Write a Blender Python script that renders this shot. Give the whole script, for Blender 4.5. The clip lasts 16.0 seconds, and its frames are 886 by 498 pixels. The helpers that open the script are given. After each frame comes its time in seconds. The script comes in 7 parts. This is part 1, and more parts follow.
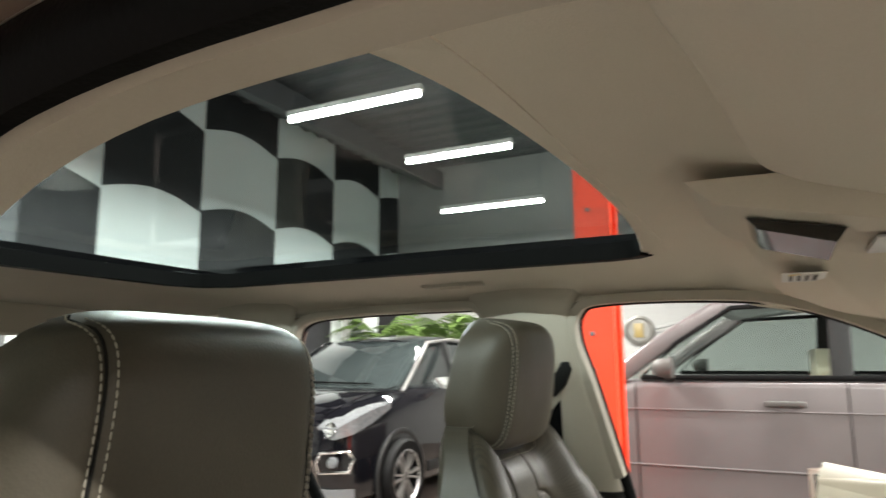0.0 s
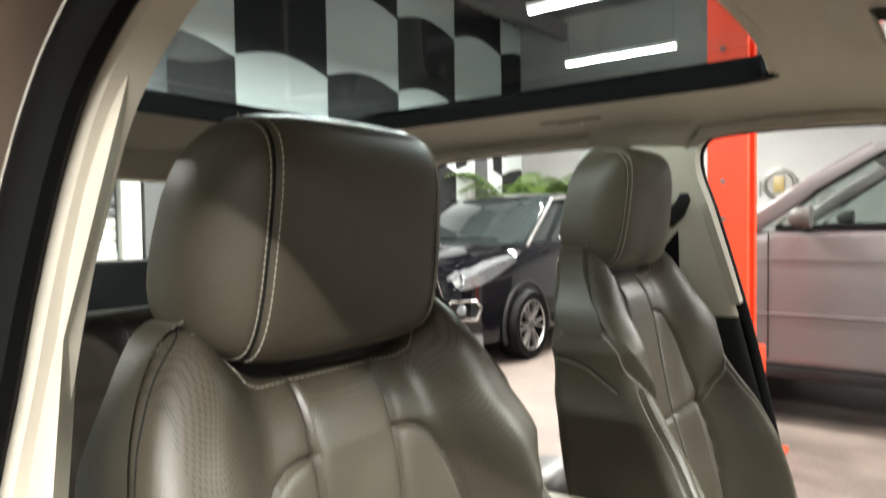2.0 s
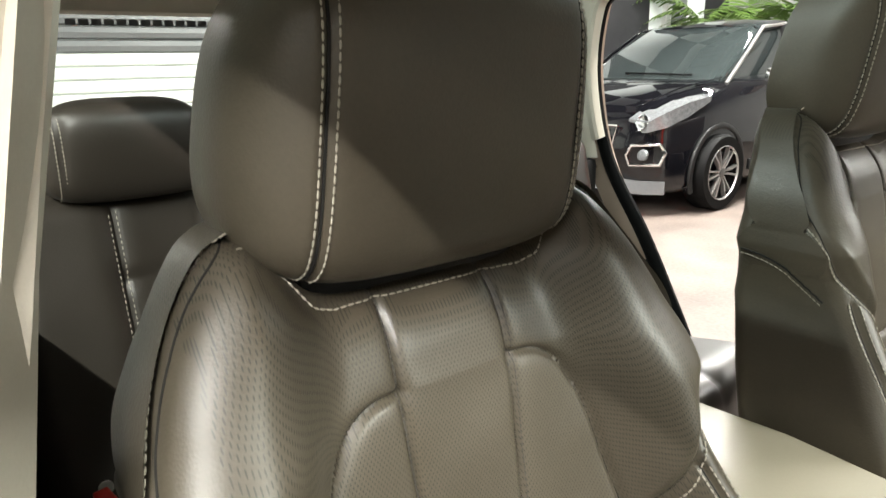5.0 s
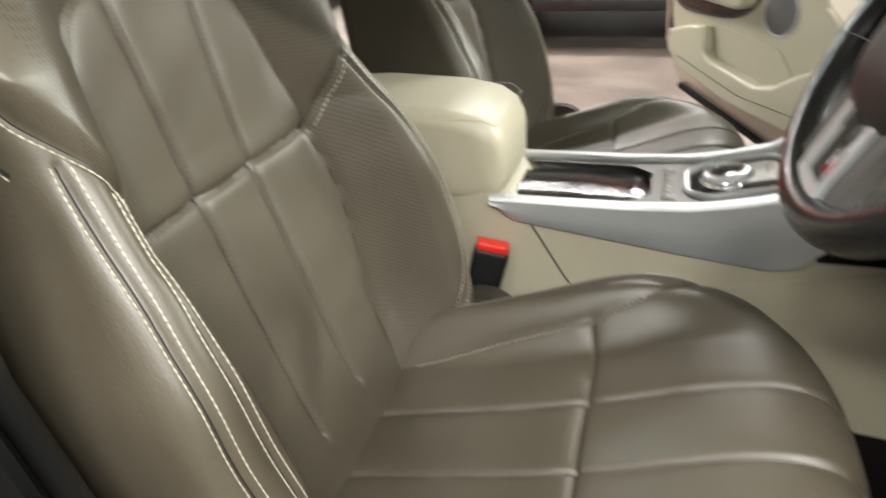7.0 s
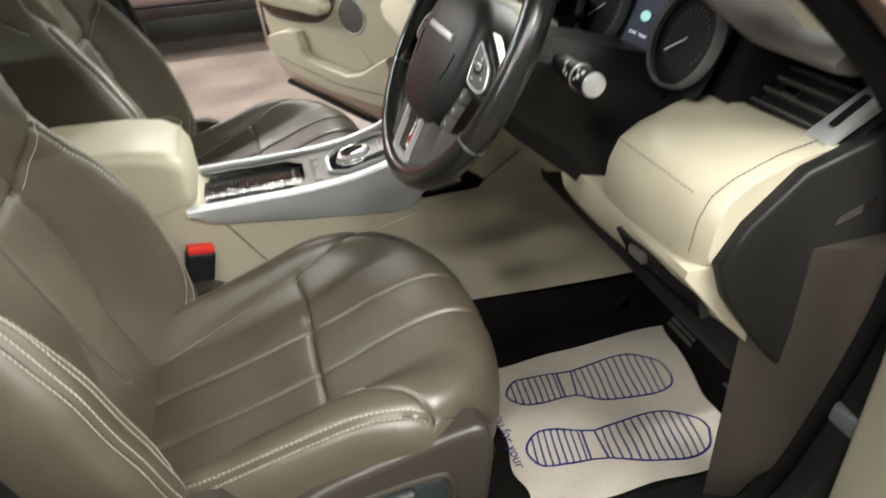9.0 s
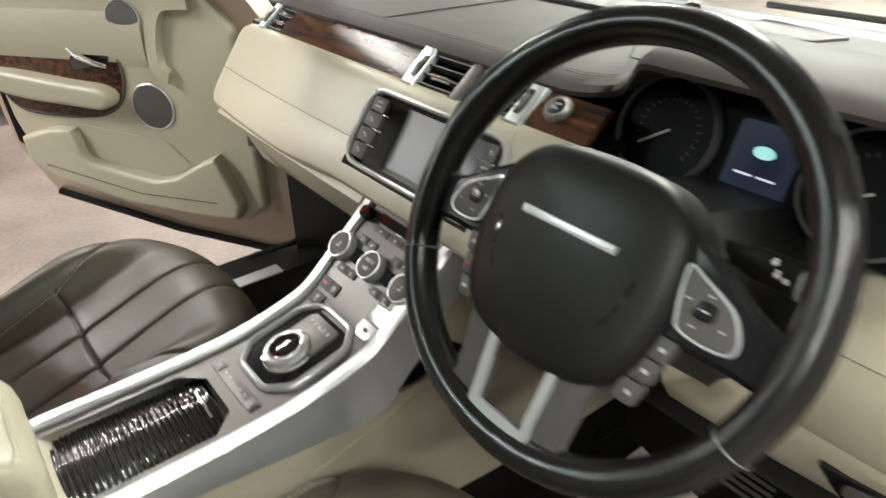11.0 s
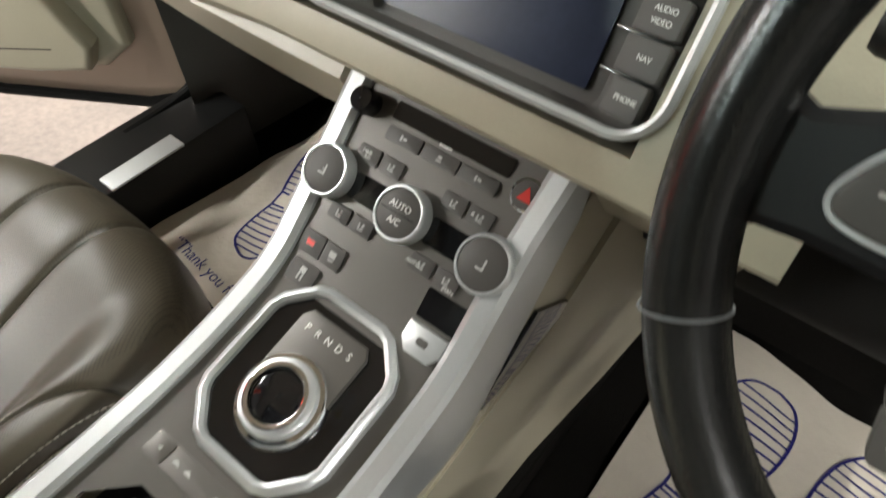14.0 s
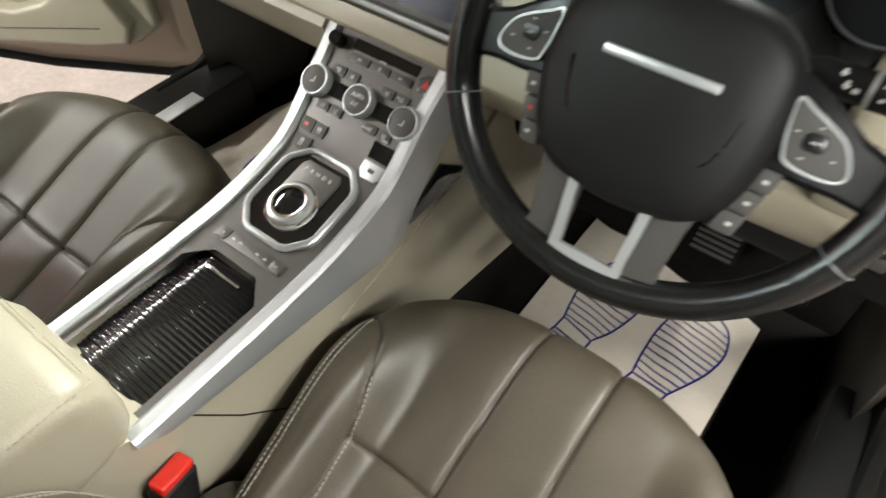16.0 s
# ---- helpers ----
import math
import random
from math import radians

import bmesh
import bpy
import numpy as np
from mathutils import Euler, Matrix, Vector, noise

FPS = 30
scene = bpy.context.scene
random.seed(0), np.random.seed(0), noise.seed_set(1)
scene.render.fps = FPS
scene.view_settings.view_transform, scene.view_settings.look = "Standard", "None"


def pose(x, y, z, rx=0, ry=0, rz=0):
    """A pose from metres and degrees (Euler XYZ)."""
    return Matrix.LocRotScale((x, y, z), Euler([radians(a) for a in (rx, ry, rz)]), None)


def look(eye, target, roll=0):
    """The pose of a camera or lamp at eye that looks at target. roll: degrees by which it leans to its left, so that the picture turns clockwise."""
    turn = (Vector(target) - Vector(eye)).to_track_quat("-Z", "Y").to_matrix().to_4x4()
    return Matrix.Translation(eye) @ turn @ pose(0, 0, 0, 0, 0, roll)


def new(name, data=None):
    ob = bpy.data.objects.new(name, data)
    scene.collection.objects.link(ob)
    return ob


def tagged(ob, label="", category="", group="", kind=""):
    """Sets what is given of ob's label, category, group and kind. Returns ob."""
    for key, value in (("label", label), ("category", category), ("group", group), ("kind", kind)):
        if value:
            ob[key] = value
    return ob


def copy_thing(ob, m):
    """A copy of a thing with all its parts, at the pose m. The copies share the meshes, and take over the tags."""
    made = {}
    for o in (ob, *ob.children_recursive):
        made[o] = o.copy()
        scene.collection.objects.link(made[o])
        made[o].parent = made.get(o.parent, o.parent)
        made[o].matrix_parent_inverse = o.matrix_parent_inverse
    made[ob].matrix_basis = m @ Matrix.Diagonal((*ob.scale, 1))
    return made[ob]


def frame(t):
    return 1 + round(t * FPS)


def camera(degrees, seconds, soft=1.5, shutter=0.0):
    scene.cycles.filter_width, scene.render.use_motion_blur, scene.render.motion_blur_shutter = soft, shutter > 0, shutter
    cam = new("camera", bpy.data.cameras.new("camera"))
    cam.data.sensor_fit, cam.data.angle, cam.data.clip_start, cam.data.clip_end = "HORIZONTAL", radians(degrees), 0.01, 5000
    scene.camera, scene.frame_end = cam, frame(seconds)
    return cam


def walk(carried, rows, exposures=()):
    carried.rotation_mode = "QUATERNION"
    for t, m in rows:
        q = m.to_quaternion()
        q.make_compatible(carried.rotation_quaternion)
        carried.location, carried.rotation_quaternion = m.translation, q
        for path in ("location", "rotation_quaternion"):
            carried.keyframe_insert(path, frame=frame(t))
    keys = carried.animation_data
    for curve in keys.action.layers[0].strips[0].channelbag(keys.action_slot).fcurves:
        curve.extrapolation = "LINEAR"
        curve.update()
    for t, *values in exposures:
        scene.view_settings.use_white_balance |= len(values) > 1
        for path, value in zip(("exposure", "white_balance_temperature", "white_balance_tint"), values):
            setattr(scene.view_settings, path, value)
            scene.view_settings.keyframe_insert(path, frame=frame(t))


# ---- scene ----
cam = camera(66.7, 16.0, shutter=0.5)
PATH = [
    (0, (0.828, -0.22, 1.354), (-0.936, -1.103, 1.683), -0.3),
    (0.5, (0.809, -0.168, 1.347), (-0.788, -1.324, 1.683), -0.3),
    (1, (0.815, -0.145, 1.325), (-0.693, -1.414, 1.667), 0.0),
    (1.5, (0.879, -0.152, 1.305), (-0.651, -1.419, 1.533), -0.3),
    (2, (0.886, -0.172, 1.286), (-0.705, -1.382, 1.216), -0.8),
    (2.5, (0.796, -0.231, 1.3), (-0.783, -1.397, 0.916), -1.1),
    (3, (0.722, -0.3, 1.336), (-0.781, -1.542, 0.893), -1.0),
    (3.2, (0.704, -0.323, 1.342), (-0.735, -1.637, 0.891), -0.9),
    (5.3, (0.723, -0.237, 1.303), (-0.437, -1.768, 0.746), -0.8),
    (5.5, (0.735, -0.221, 1.272), (-0.461, -1.705, 0.666), -1.0),
    (6, (0.792, -0.2, 1.206), (-0.577, -1.442, 0.443), -1.9),
    (6.5, (0.888, -0.2, 1.17), (-0.66, -1.112, 0.29), -2.9),
    (7, (0.971, -0.168, 1.138), (-0.683, -0.74, 0.168), -3.7),
    (7.5, (1.08, -0.155, 1.109), (-0.625, -0.39, 0.091), -3.3),
    (8, (1.201, -0.154, 1.067), (-0.506, -0.101, 0.025), -3.4),
    (8.5, (1.265, -0.176, 1.123), (-0.418, 0.076, 0.072), -3.2),
    (9, (1.272, -0.215, 1.291), (-0.371, 0.206, 0.231), -3.5),
    (9.2, (1.26, -0.254, 1.323), (-0.357, 0.285, 0.277), -3.2),
    (11.3, (0.596, -0.346, 1.326), (-0.735, 0.743, 0.305), -1.4),
    (11.5, (0.526, -0.317, 1.32), (-0.792, 0.778, 0.289), -2.1),
    (12, (0.351, -0.223, 1.286), (-0.916, 0.915, 0.238), -2.3),
    (12.5, (0.264, -0.129, 1.264), (-0.892, 1.026, 0.111), -2.4),
    (13, (0.234, -0.094, 1.236), (-0.796, 1.024, -0.064), -2.7),
    (13.5, (0.234, -0.114, 1.194), (-0.675, 0.909, -0.265), -2.3),
    (14, (0.248, -0.162, 1.189), (-0.588, 0.803, -0.35), -2.1),
    (14.5, (0.278, -0.234, 1.206), (-0.517, 0.707, -0.369), -2.1),
    (15, (0.333, -0.316, 1.254), (-0.437, 0.634, -0.328), -1.9),
    (15.5, (0.41, -0.4, 1.316), (-0.348, 0.551, -0.272), -1.9),
    (16, (0.535, -0.422, 1.375), (-0.262, 0.582, -0.16), -1.1),
]
walk(cam, [(t, look(eye, target, roll)) for t, eye, target, roll in PATH], [(0.0, 0.3), (1.5, 0.28), (3.0, 0.2), (5.5, 0.45), (6.5, 0.30), (8.5, 0.14), (11.5, 0.0), (12.5, -0.05), (14.0, 0.4), (15.0, 0.4), (16.0, 0.3)])


# ---- world and lights ----
world = bpy.data.worlds.new("showroom_air")
scene.world = world
world.use_nodes = True
world.node_tree.nodes["Background"].inputs[0].default_value = (0.62, 0.66, 0.7, 1)
world.node_tree.nodes["Background"].inputs[1].default_value = 0.035


# ---- materials ----
def material(name, col, rough=0.5, metal=0.0, vary=0.12, scale=6.0, fine=120.0, bump=0.15, bump_scale=None, coat=0.0, rvary=0.12, dist=0.001, spec=0.5):
    """Principled surface with two scales of variation in colour, gloss and relief."""
    m = bpy.data.materials.new(name)
    m.use_nodes = True
    nt = m.node_tree
    n, l = nt.nodes, nt.links
    b = n["Principled BSDF"]
    b.inputs["Metallic"].default_value = metal
    b.inputs["Specular IOR Level"].default_value = spec
    b.inputs["Coat Weight"].default_value = coat
    b.inputs["Coat Roughness"].default_value = 0.06
    tc = n.new("ShaderNodeTexCoord")
    n1, n2 = n.new("ShaderNodeTexNoise"), n.new("ShaderNodeTexNoise")
    n1.inputs["Scale"].default_value, n1.inputs["Detail"].default_value = scale, 4
    n2.inputs["Scale"].default_value, n2.inputs["Detail"].default_value = fine, 3
    l.new(tc.outputs["Object"], n1.inputs["Vector"])
    l.new(tc.outputs["Object"], n2.inputs["Vector"])
    add = n.new("ShaderNodeMath")
    add.operation = "ADD"
    half = n.new("ShaderNodeMath")
    half.operation, half.inputs[1].default_value = "MULTIPLY", 0.5
    l.new(n2.outputs["Fac"], half.inputs[0])
    l.new(n1.outputs["Fac"], add.inputs[0])
    l.new(half.outputs[0], add.inputs[1])
    ramp = n.new("ShaderNodeMapRange")
    ramp.inputs["From Min"].default_value, ramp.inputs["From Max"].default_value = 0.45, 1.05
    ramp.inputs["To Min"].default_value, ramp.inputs["To Max"].default_value = 1 - vary, 1 + vary
    l.new(add.outputs[0], ramp.inputs["Value"])
    mul = n.new("ShaderNodeVectorMath")
    mul.operation = "SCALE"
    mul.inputs[0].default_value = col[:3]
    l.new(ramp.outputs[0], mul.inputs["Scale"])
    l.new(mul.outputs[0], b.inputs["Base Color"])
    rr = n.new("ShaderNodeMapRange")
    rr.inputs["From Min"].default_value, rr.inputs["From Max"].default_value = 0.3, 0.7
    rr.inputs["To Min"].default_value, rr.inputs["To Max"].default_value = max(0.02, rough * (1 - rvary)), min(1, rough * (1 + rvary))
    l.new(n1.outputs["Fac"], rr.inputs["Value"])
    l.new(rr.outputs[0], b.inputs["Roughness"])
    if bump:
        bp = n.new("ShaderNodeBump")
        bp.inputs["Strength"].default_value, bp.inputs["Distance"].default_value = bump, dist
        src = n2.outputs["Fac"]
        if bump_scale:
            vo = n.new("ShaderNodeTexVoronoi")
            vo.inputs["Scale"].default_value = bump_scale
            l.new(tc.outputs["Object"], vo.inputs["Vector"])
            src = vo.outputs["Distance"]
        l.new(src, bp.inputs["Height"])
        l.new(bp.outputs[0], b.inputs["Normal"])
    return m


def perforated(name, base, pitch):
    """Leather with rows of small punched holes, laid in the object's own x and z+y."""
    m = base.copy()
    m.name = name
    nt = m.node_tree
    n, l = nt.nodes, nt.links
    b = n["Principled BSDF"]
    tc = n.new("ShaderNodeTexCoord")
    sx = n.new("ShaderNodeSeparateXYZ")
    l.new(tc.outputs["Object"], sx.inputs[0])
    def node(op, a, bb):
        q = n.new("ShaderNodeMath")
        q.operation = op
        for i, v in enumerate((a, bb)):
            if isinstance(v, (int, float)):
                q.inputs[i].default_value = v
            else:
                l.new(v, q.inputs[i])
        return q.outputs[0]
    long = node("ADD", sx.outputs["Y"], sx.outputs["Z"])
    k = 2 * math.pi / pitch
    wave = node("MULTIPLY", node("SINE", node("MULTIPLY", sx.outputs["X"], k), 0), node("SINE", node("MULTIPLY", long, k * 0.8), 0))
    hole = node("MULTIPLY", node("GREATER_THAN", wave, 0.50), node("LESS_THAN", node("ABSOLUTE", sx.outputs["X"], 0), 0.212))
    old = b.inputs["Base Color"].links[0].from_socket
    mix = n.new("ShaderNodeMix")
    mix.data_type = "RGBA"
    l.new(hole, mix.inputs["Factor"])
    l.new(old, mix.inputs["A"])
    mix.inputs["B"].default_value = (0.028, 0.023, 0.017, 1)
    l.new(mix.outputs["Result"], b.inputs["Base Color"])
    return m


def wood_material():
    m = material("dark_veneer", (0.09, 0.04, 0.02), 0.28, bump=0, spec=0.3)
    nt = m.node_tree
    n, l = nt.nodes, nt.links
    tc, mp, w, r = n.new("ShaderNodeTexCoord"), n.new("ShaderNodeMapping"), n.new("ShaderNodeTexNoise"), n.new("ShaderNodeValToRGB")
    mp.inputs["Scale"].default_value = (3.5, 60, 60)
    mp.inputs["Rotation"].default_value = (0, 0.03, 0.05)
    w.inputs["Scale"].default_value, w.inputs["Detail"].default_value, w.inputs["Distortion"].default_value = 1.6, 5, 0.6
    l.new(tc.outputs["Object"], mp.inputs[0])
    l.new(mp.outputs[0], w.inputs["Vector"])
    l.new(w.outputs["Fac"], r.inputs[0])
    e = r.color_ramp.elements
    e[0].position, e[0].color = 0.38, (0.010, 0.005, 0.004, 1)
    e[1].position, e[1].color = 0.70, (0.120, 0.042, 0.018, 1)
    l.new(r.outputs[0], n["Principled BSDF"].inputs["Base Color"])
    return m


def mural_material():
    """Waving black and white racing checks painted on the wall, in metres along x and z."""
    m = material("painted_checks", (0.5, 0.5, 0.5), 0.55, bump=0.1)
    nt = m.node_tree
    n, l = nt.nodes, nt.links
    tc, sx = n.new("ShaderNodeTexCoord"), n.new("ShaderNodeSeparateXYZ")
    l.new(tc.outputs["Object"], sx.inputs[0])
    def node(op, a, bb=0.0):
        q = n.new("ShaderNodeMath")
        q.operation = op
        for i, v in enumerate((a, bb)):
            if isinstance(v, (int, float)):
                q.inputs[i].default_value = v
            else:
                l.new(v, q.inputs[i])
        return q.outputs[0]
    col = node("FLOOR", node("DIVIDE", node("ADD", sx.outputs["X"], 4.6), 1.26))
    saw = node("SUBTRACT", node("DIVIDE", node("ADD", sx.outputs["X"], 4.6), 1.26), col)
    wavy = node("MULTIPLY", node("SINE", node("MULTIPLY", saw, math.pi)), 0.13)
    tilt = node("MULTIPLY", saw, 0.03)
    row = node("FLOOR", node("DIVIDE", node("SUBTRACT", sx.outputs["Z"], node("ADD", wavy, node("ADD", tilt, 3.02))), 0.96))
    par = node("ABSOLUTE", node("MODULO", node("ADD", col, row), 2.0))
    mix = n.new("ShaderNodeMix")
    mix.data_type = "RGBA"
    l.new(par, mix.inputs["Factor"])
    mix.inputs["A"].default_value = (0.018, 0.018, 0.02, 1)
    mix.inputs["B"].default_value = (0.78, 0.83, 0.82, 1)
    l.new(mix.outputs["Result"], n["Principled BSDF"].inputs["Base Color"])
    return m


def glow(name, col, strength):
    m = bpy.data.materials.new(name)
    m.use_nodes = True
    b = m.node_tree.nodes["Principled BSDF"]
    b.inputs["Base Color"].default_value = (*col, 1)
    b.inputs["Emission Color"].default_value = (*col, 1)
    b.inputs["Emission Strength"].default_value = strength
    return m


def glass_material(name, tint, least=0.03, most=0.5):
    """A pane: passes tinted light, and mirrors more at a slant."""
    m = bpy.data.materials.new(name)
    m.use_nodes = True
    n, l = m.node_tree.nodes, m.node_tree.links
    n.remove(n["Principled BSDF"])
    see, gloss, mix, slant = n.new("ShaderNodeBsdfTransparent"), n.new("ShaderNodeBsdfGlossy"), n.new("ShaderNodeMixShader"), n.new("ShaderNodeLayerWeight")
    see.inputs["Color"].default_value = (*tint, 1)
    gloss.inputs["Roughness"].default_value = 0.01
    slant.inputs["Blend"].default_value = 0.5
    steep, scale = n.new("ShaderNodeMath"), n.new("ShaderNodeMath")
    steep.operation, steep.inputs[1].default_value = "POWER", 4.0
    scale.operation, scale.inputs[1].default_value, scale.inputs[2].default_value = "MULTIPLY_ADD", most, least
    l.new(slant.outputs["Facing"], steep.inputs[0])
    l.new(steep.outputs[0], scale.inputs[0])
    l.new(scale.outputs[0], mix.inputs[0])
    l.new(see.outputs[0], mix.inputs[1])
    l.new(gloss.outputs[0], mix.inputs[2])
    l.new(mix.outputs[0], n["Material Output"].inputs["Surface"])
    return m


LEATHER = material("brown_leather", (0.066, 0.055, 0.039), 0.42, vary=0.14, scale=9, fine=260, bump=0.22, bump_scale=420, rvary=0.15, dist=0.0006, spec=0.55)
LEATHER_P = perforated("perforated_leather", LEATHER, 0.0036)
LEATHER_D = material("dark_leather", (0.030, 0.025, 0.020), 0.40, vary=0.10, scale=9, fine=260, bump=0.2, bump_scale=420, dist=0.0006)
DASHTOP = material("grey_brown_dash_leather", (0.080, 0.072, 0.067), 0.68, vary=0.06, scale=5, fine=240, bump=0.25, bump_scale=500, dist=0.0006, spec=0.22)
WHEEL_L = material("black_wheel_leather", (0.009, 0.009, 0.009), 0.24, vary=0.15, scale=20, fine=300, bump=0.2, bump_scale=600, dist=0.0005)
THREAD = material("pale_thread", (0.38, 0.35, 0.29), 0.7, fine=700, bump=0.3)
THREAD_D = material("dark_thread", (0.05, 0.045, 0.04), 0.7, fine=700, bump=0.3)
CREAM = material("cream_vinyl", (0.37, 0.338, 0.256), 0.40, vary=0.05, scale=5, fine=300, bump=0.18, bump_scale=480, dist=0.0006)
LINER = material("beige_headliner", (0.68, 0.625, 0.535), 0.9, vary=0.05, scale=4, fine=380, bump=0.3)
PILLAR_T = material("beige_pillar_trim", (0.50, 0.46, 0.385), 0.6, vary=0.05, scale=4, fine=380, bump=0.2)
SATIN = material("satin_silver", (0.58, 0.60, 0.61), 0.36, 0.65, vary=0.05, fine=400, bump=0.05)
CHROME = material("chrome", (0.82, 0.83, 0.84), 0.07, 1.0, vary=0.04, bump=0)
PANEL = material("grey_brown_panel", (0.105, 0.098, 0.090), 0.38, 0.35, vary=0.05, fine=600, bump=0.08)
BTN = material("dark_button", (0.068, 0.064, 0.060), 0.5, vary=0.08, fine=500, bump=0.06, spec=0.3)
BLACK = material("black_plastic", (0.009, 0.009, 0.009), 0.45, vary=0.15, fine=350, bump=0.2, bump_scale=900, spec=0.25, dist=0.0003)
GLOSS = material("gloss_black", (0.006, 0.006, 0.007), 0.06, vary=0.1, bump=0, coat=0.5)
RUBBER = material("black_rubber", (0.004, 0.004, 0.004), 0.6, vary=0.2, fine=300, bump=0.3, spec=0.08)
CARPET = material("dark_carpet", (0.010, 0.009, 0.008), 0.95, vary=0.35, scale=12, fine=700, bump=0.9, dist=0.003, spec=0.1)
BRONZE = material("bronze_paint", (0.34, 0.255, 0.20), 0.3, 0.35, vary=0.05, fine=900, bump=0, coat=1.0)
WOOD = wood_material()
PAPER = material("paper_mat", (0.60, 0.54, 0.46), 0.85, vary=0.05, scale=7, fine=60, bump=0.4, dist=0.004)
INK = material("blue_ink", (0.010, 0.010, 0.13), 0.8, vary=0.1, fine=300, bump=0)
MARK = material("grey_print", (0.42, 0.42, 0.41), 0.6, vary=0.03, bump=0)
DIALF = material("dark_dial", (0.004, 0.004, 0.005), 0.5, vary=0.1, bump=0, spec=0.1)
WHITE = material("white_print", (0.72, 0.72, 0.70), 0.6, vary=0.03, bump=0)
SPOKE_K = material("satin_black_plastic", (0.008, 0.008, 0.009), 0.26, vary=0.1, bump=0)
TEAL = material("dark_teal_switch", (0.013, 0.017, 0.018), 0.42, vary=0.1, fine=400, bump=0.08)
SEAM = material("dark_seam", (0.008, 0.007, 0.006), 0.8, vary=0.1, bump=0)
RED = material("red_plastic", (0.62, 0.025, 0.015), 0.35, vary=0.06, bump=0.05)
SCREEN = material("dark_display", (0.013, 0.019, 0.042), 0.30, vary=0.25, scale=3, bump=0, spec=0.2)
SPEAKER = material("grey_speaker_mesh", (0.075, 0.07, 0.07), 0.5, 0.4, vary=0.05, bump=0.8, bump_scale=900)
MIRROR = material("mirror", (0.85, 0.85, 0.85), 0.02, 1.0, vary=0.01, bump=0)
GLASS = glass_material("clear_glass", (0.91, 0.93, 0.91))
SMOKED = glass_material("smoked_car_glass", (0.62, 0.68, 0.66), 0.04, 0.5)
TINT = glass_material("tinted_roof_glass", (0.65, 0.705, 0.705), 0.005, 0.10)
CONCRETE = material("stained_concrete", (0.130, 0.103, 0.088), 0.62, vary=0.45, scale=2.6, fine=48, bump=0.25, dist=0.004)
WALLP = material("grey_painted_blockwork", (0.34, 0.34, 0.33), 0.8, vary=0.10, scale=1.5, fine=30, bump=0.3)
DARKW = material("black_painted_wall", (0.022, 0.022, 0.024), 0.6, vary=0.2, scale=1.5, fine=40, bump=0.2)
STEEL = material("dark_grey_steel", (0.13, 0.135, 0.14), 0.5, 0.3, vary=0.15, scale=2, fine=40, bump=0.1)
ORANGE = material("orange_red_paint", (0.80, 0.055, 0.015), 0.38, vary=0.10, scale=3, fine=60, bump=0.1)
RIM_GREY = material("grey_alloy", (0.30, 0.29, 0.28), 0.35, 0.7, vary=0.1, bump=0)
PAINT_K = material("black_car_paint", (0.003, 0.003, 0.004), 0.05, vary=0.1, bump=0, coat=0.35, spec=0.4)
PAINT_S = material("silver_mauve_car_paint", (0.125, 0.112, 0.112), 0.34, 0.30, vary=0.04, bump=0, coat=0.25)
CARGLASS = material("dark_car_glass", (0.02, 0.025, 0.025), 0.04, vary=0.1, bump=0)
LAMPGLASS = material("headlamp_lens", (0.13, 0.135, 0.14), 0.12, 0.3, vary=0.3, scale=30, fine=60, bump=0.3)
LEAF = material("palm_leaf", (0.10, 0.17, 0.035), 0.5, vary=0.35, scale=3, fine=30, bump=0.2)
SHUTTER = material("white_shutter", (0.62, 0.65, 0.62), 0.5, vary=0.05, fine=20, bump=0.05)
TUBE = glow("tube_light", (1.0, 0.97, 0.92), 60)


# ---- builders ----
def thing(name, loc, label, category, group="", kind=""):
    ob = new(name)
    ob.location = loc
    return tagged(ob, label, category, group, kind)


def part(name, geo, mat, parent=None, label="", smooth=True, flat_angle=None):
    """Links one mesh (a bmesh, or vertices and faces in world metres) under its thing or part."""
    me = bpy.data.meshes.new(name)
    if isinstance(geo, tuple):
        me.from_pydata([tuple(v) for v in geo[0]], [], [tuple(f) for f in geo[1]])
        bm = bmesh.new()
        bm.from_mesh(me)
        bmesh.ops.recalc_face_normals(bm, faces=bm.faces)
    else:
        bm = geo
    for f in bm.faces:
        f.smooth = smooth
    if smooth:
        lim = radians(flat_angle or 38)
        for e in bm.edges:
            if len(e.link_faces) == 2 and e.calc_face_angle(0) > lim:
                e.smooth = False
    bm.to_mesh(me)
    bm.free()
    me.materials.append(mat)
    ob = new(name, me)
    if parent is not None:
        ob.parent = parent
        if parent.parent is None and parent.type == "EMPTY":
            ob.matrix_parent_inverse = Matrix.Translation(-Vector(parent.location))
    return tagged(ob, label)


def struct(name, geo, mat, label, category="", smooth=False):
    ob = part(name, geo, mat, None, label, smooth)
    return tagged(ob, label, category or name.split("_")[0], "", "structure")


def box(lo, hi, bevel=0.0, seg=2, m=None):
    bm = bmesh.new()
    bmesh.ops.create_cube(bm, size=1)
    for v in bm.verts:
        v.co = Vector([(lo[i] + hi[i]) / 2 + v.co[i] * (hi[i] - lo[i]) for i in range(3)])
    if bevel:
        bmesh.ops.bevel(bm, geom=bm.edges[:], offset=bevel, segments=seg, affect="EDGES", profile=0.6)
    if m is not None:
        bmesh.ops.transform(bm, matrix=m, verts=bm.verts)
    return bm


def join(*bms):
    out = bmesh.new()
    for b in bms:
        me = bpy.data.meshes.new("tmp")
        b.to_mesh(me)
        b.free()
        out.from_mesh(me)
        bpy.data.meshes.remove(me)
    return out


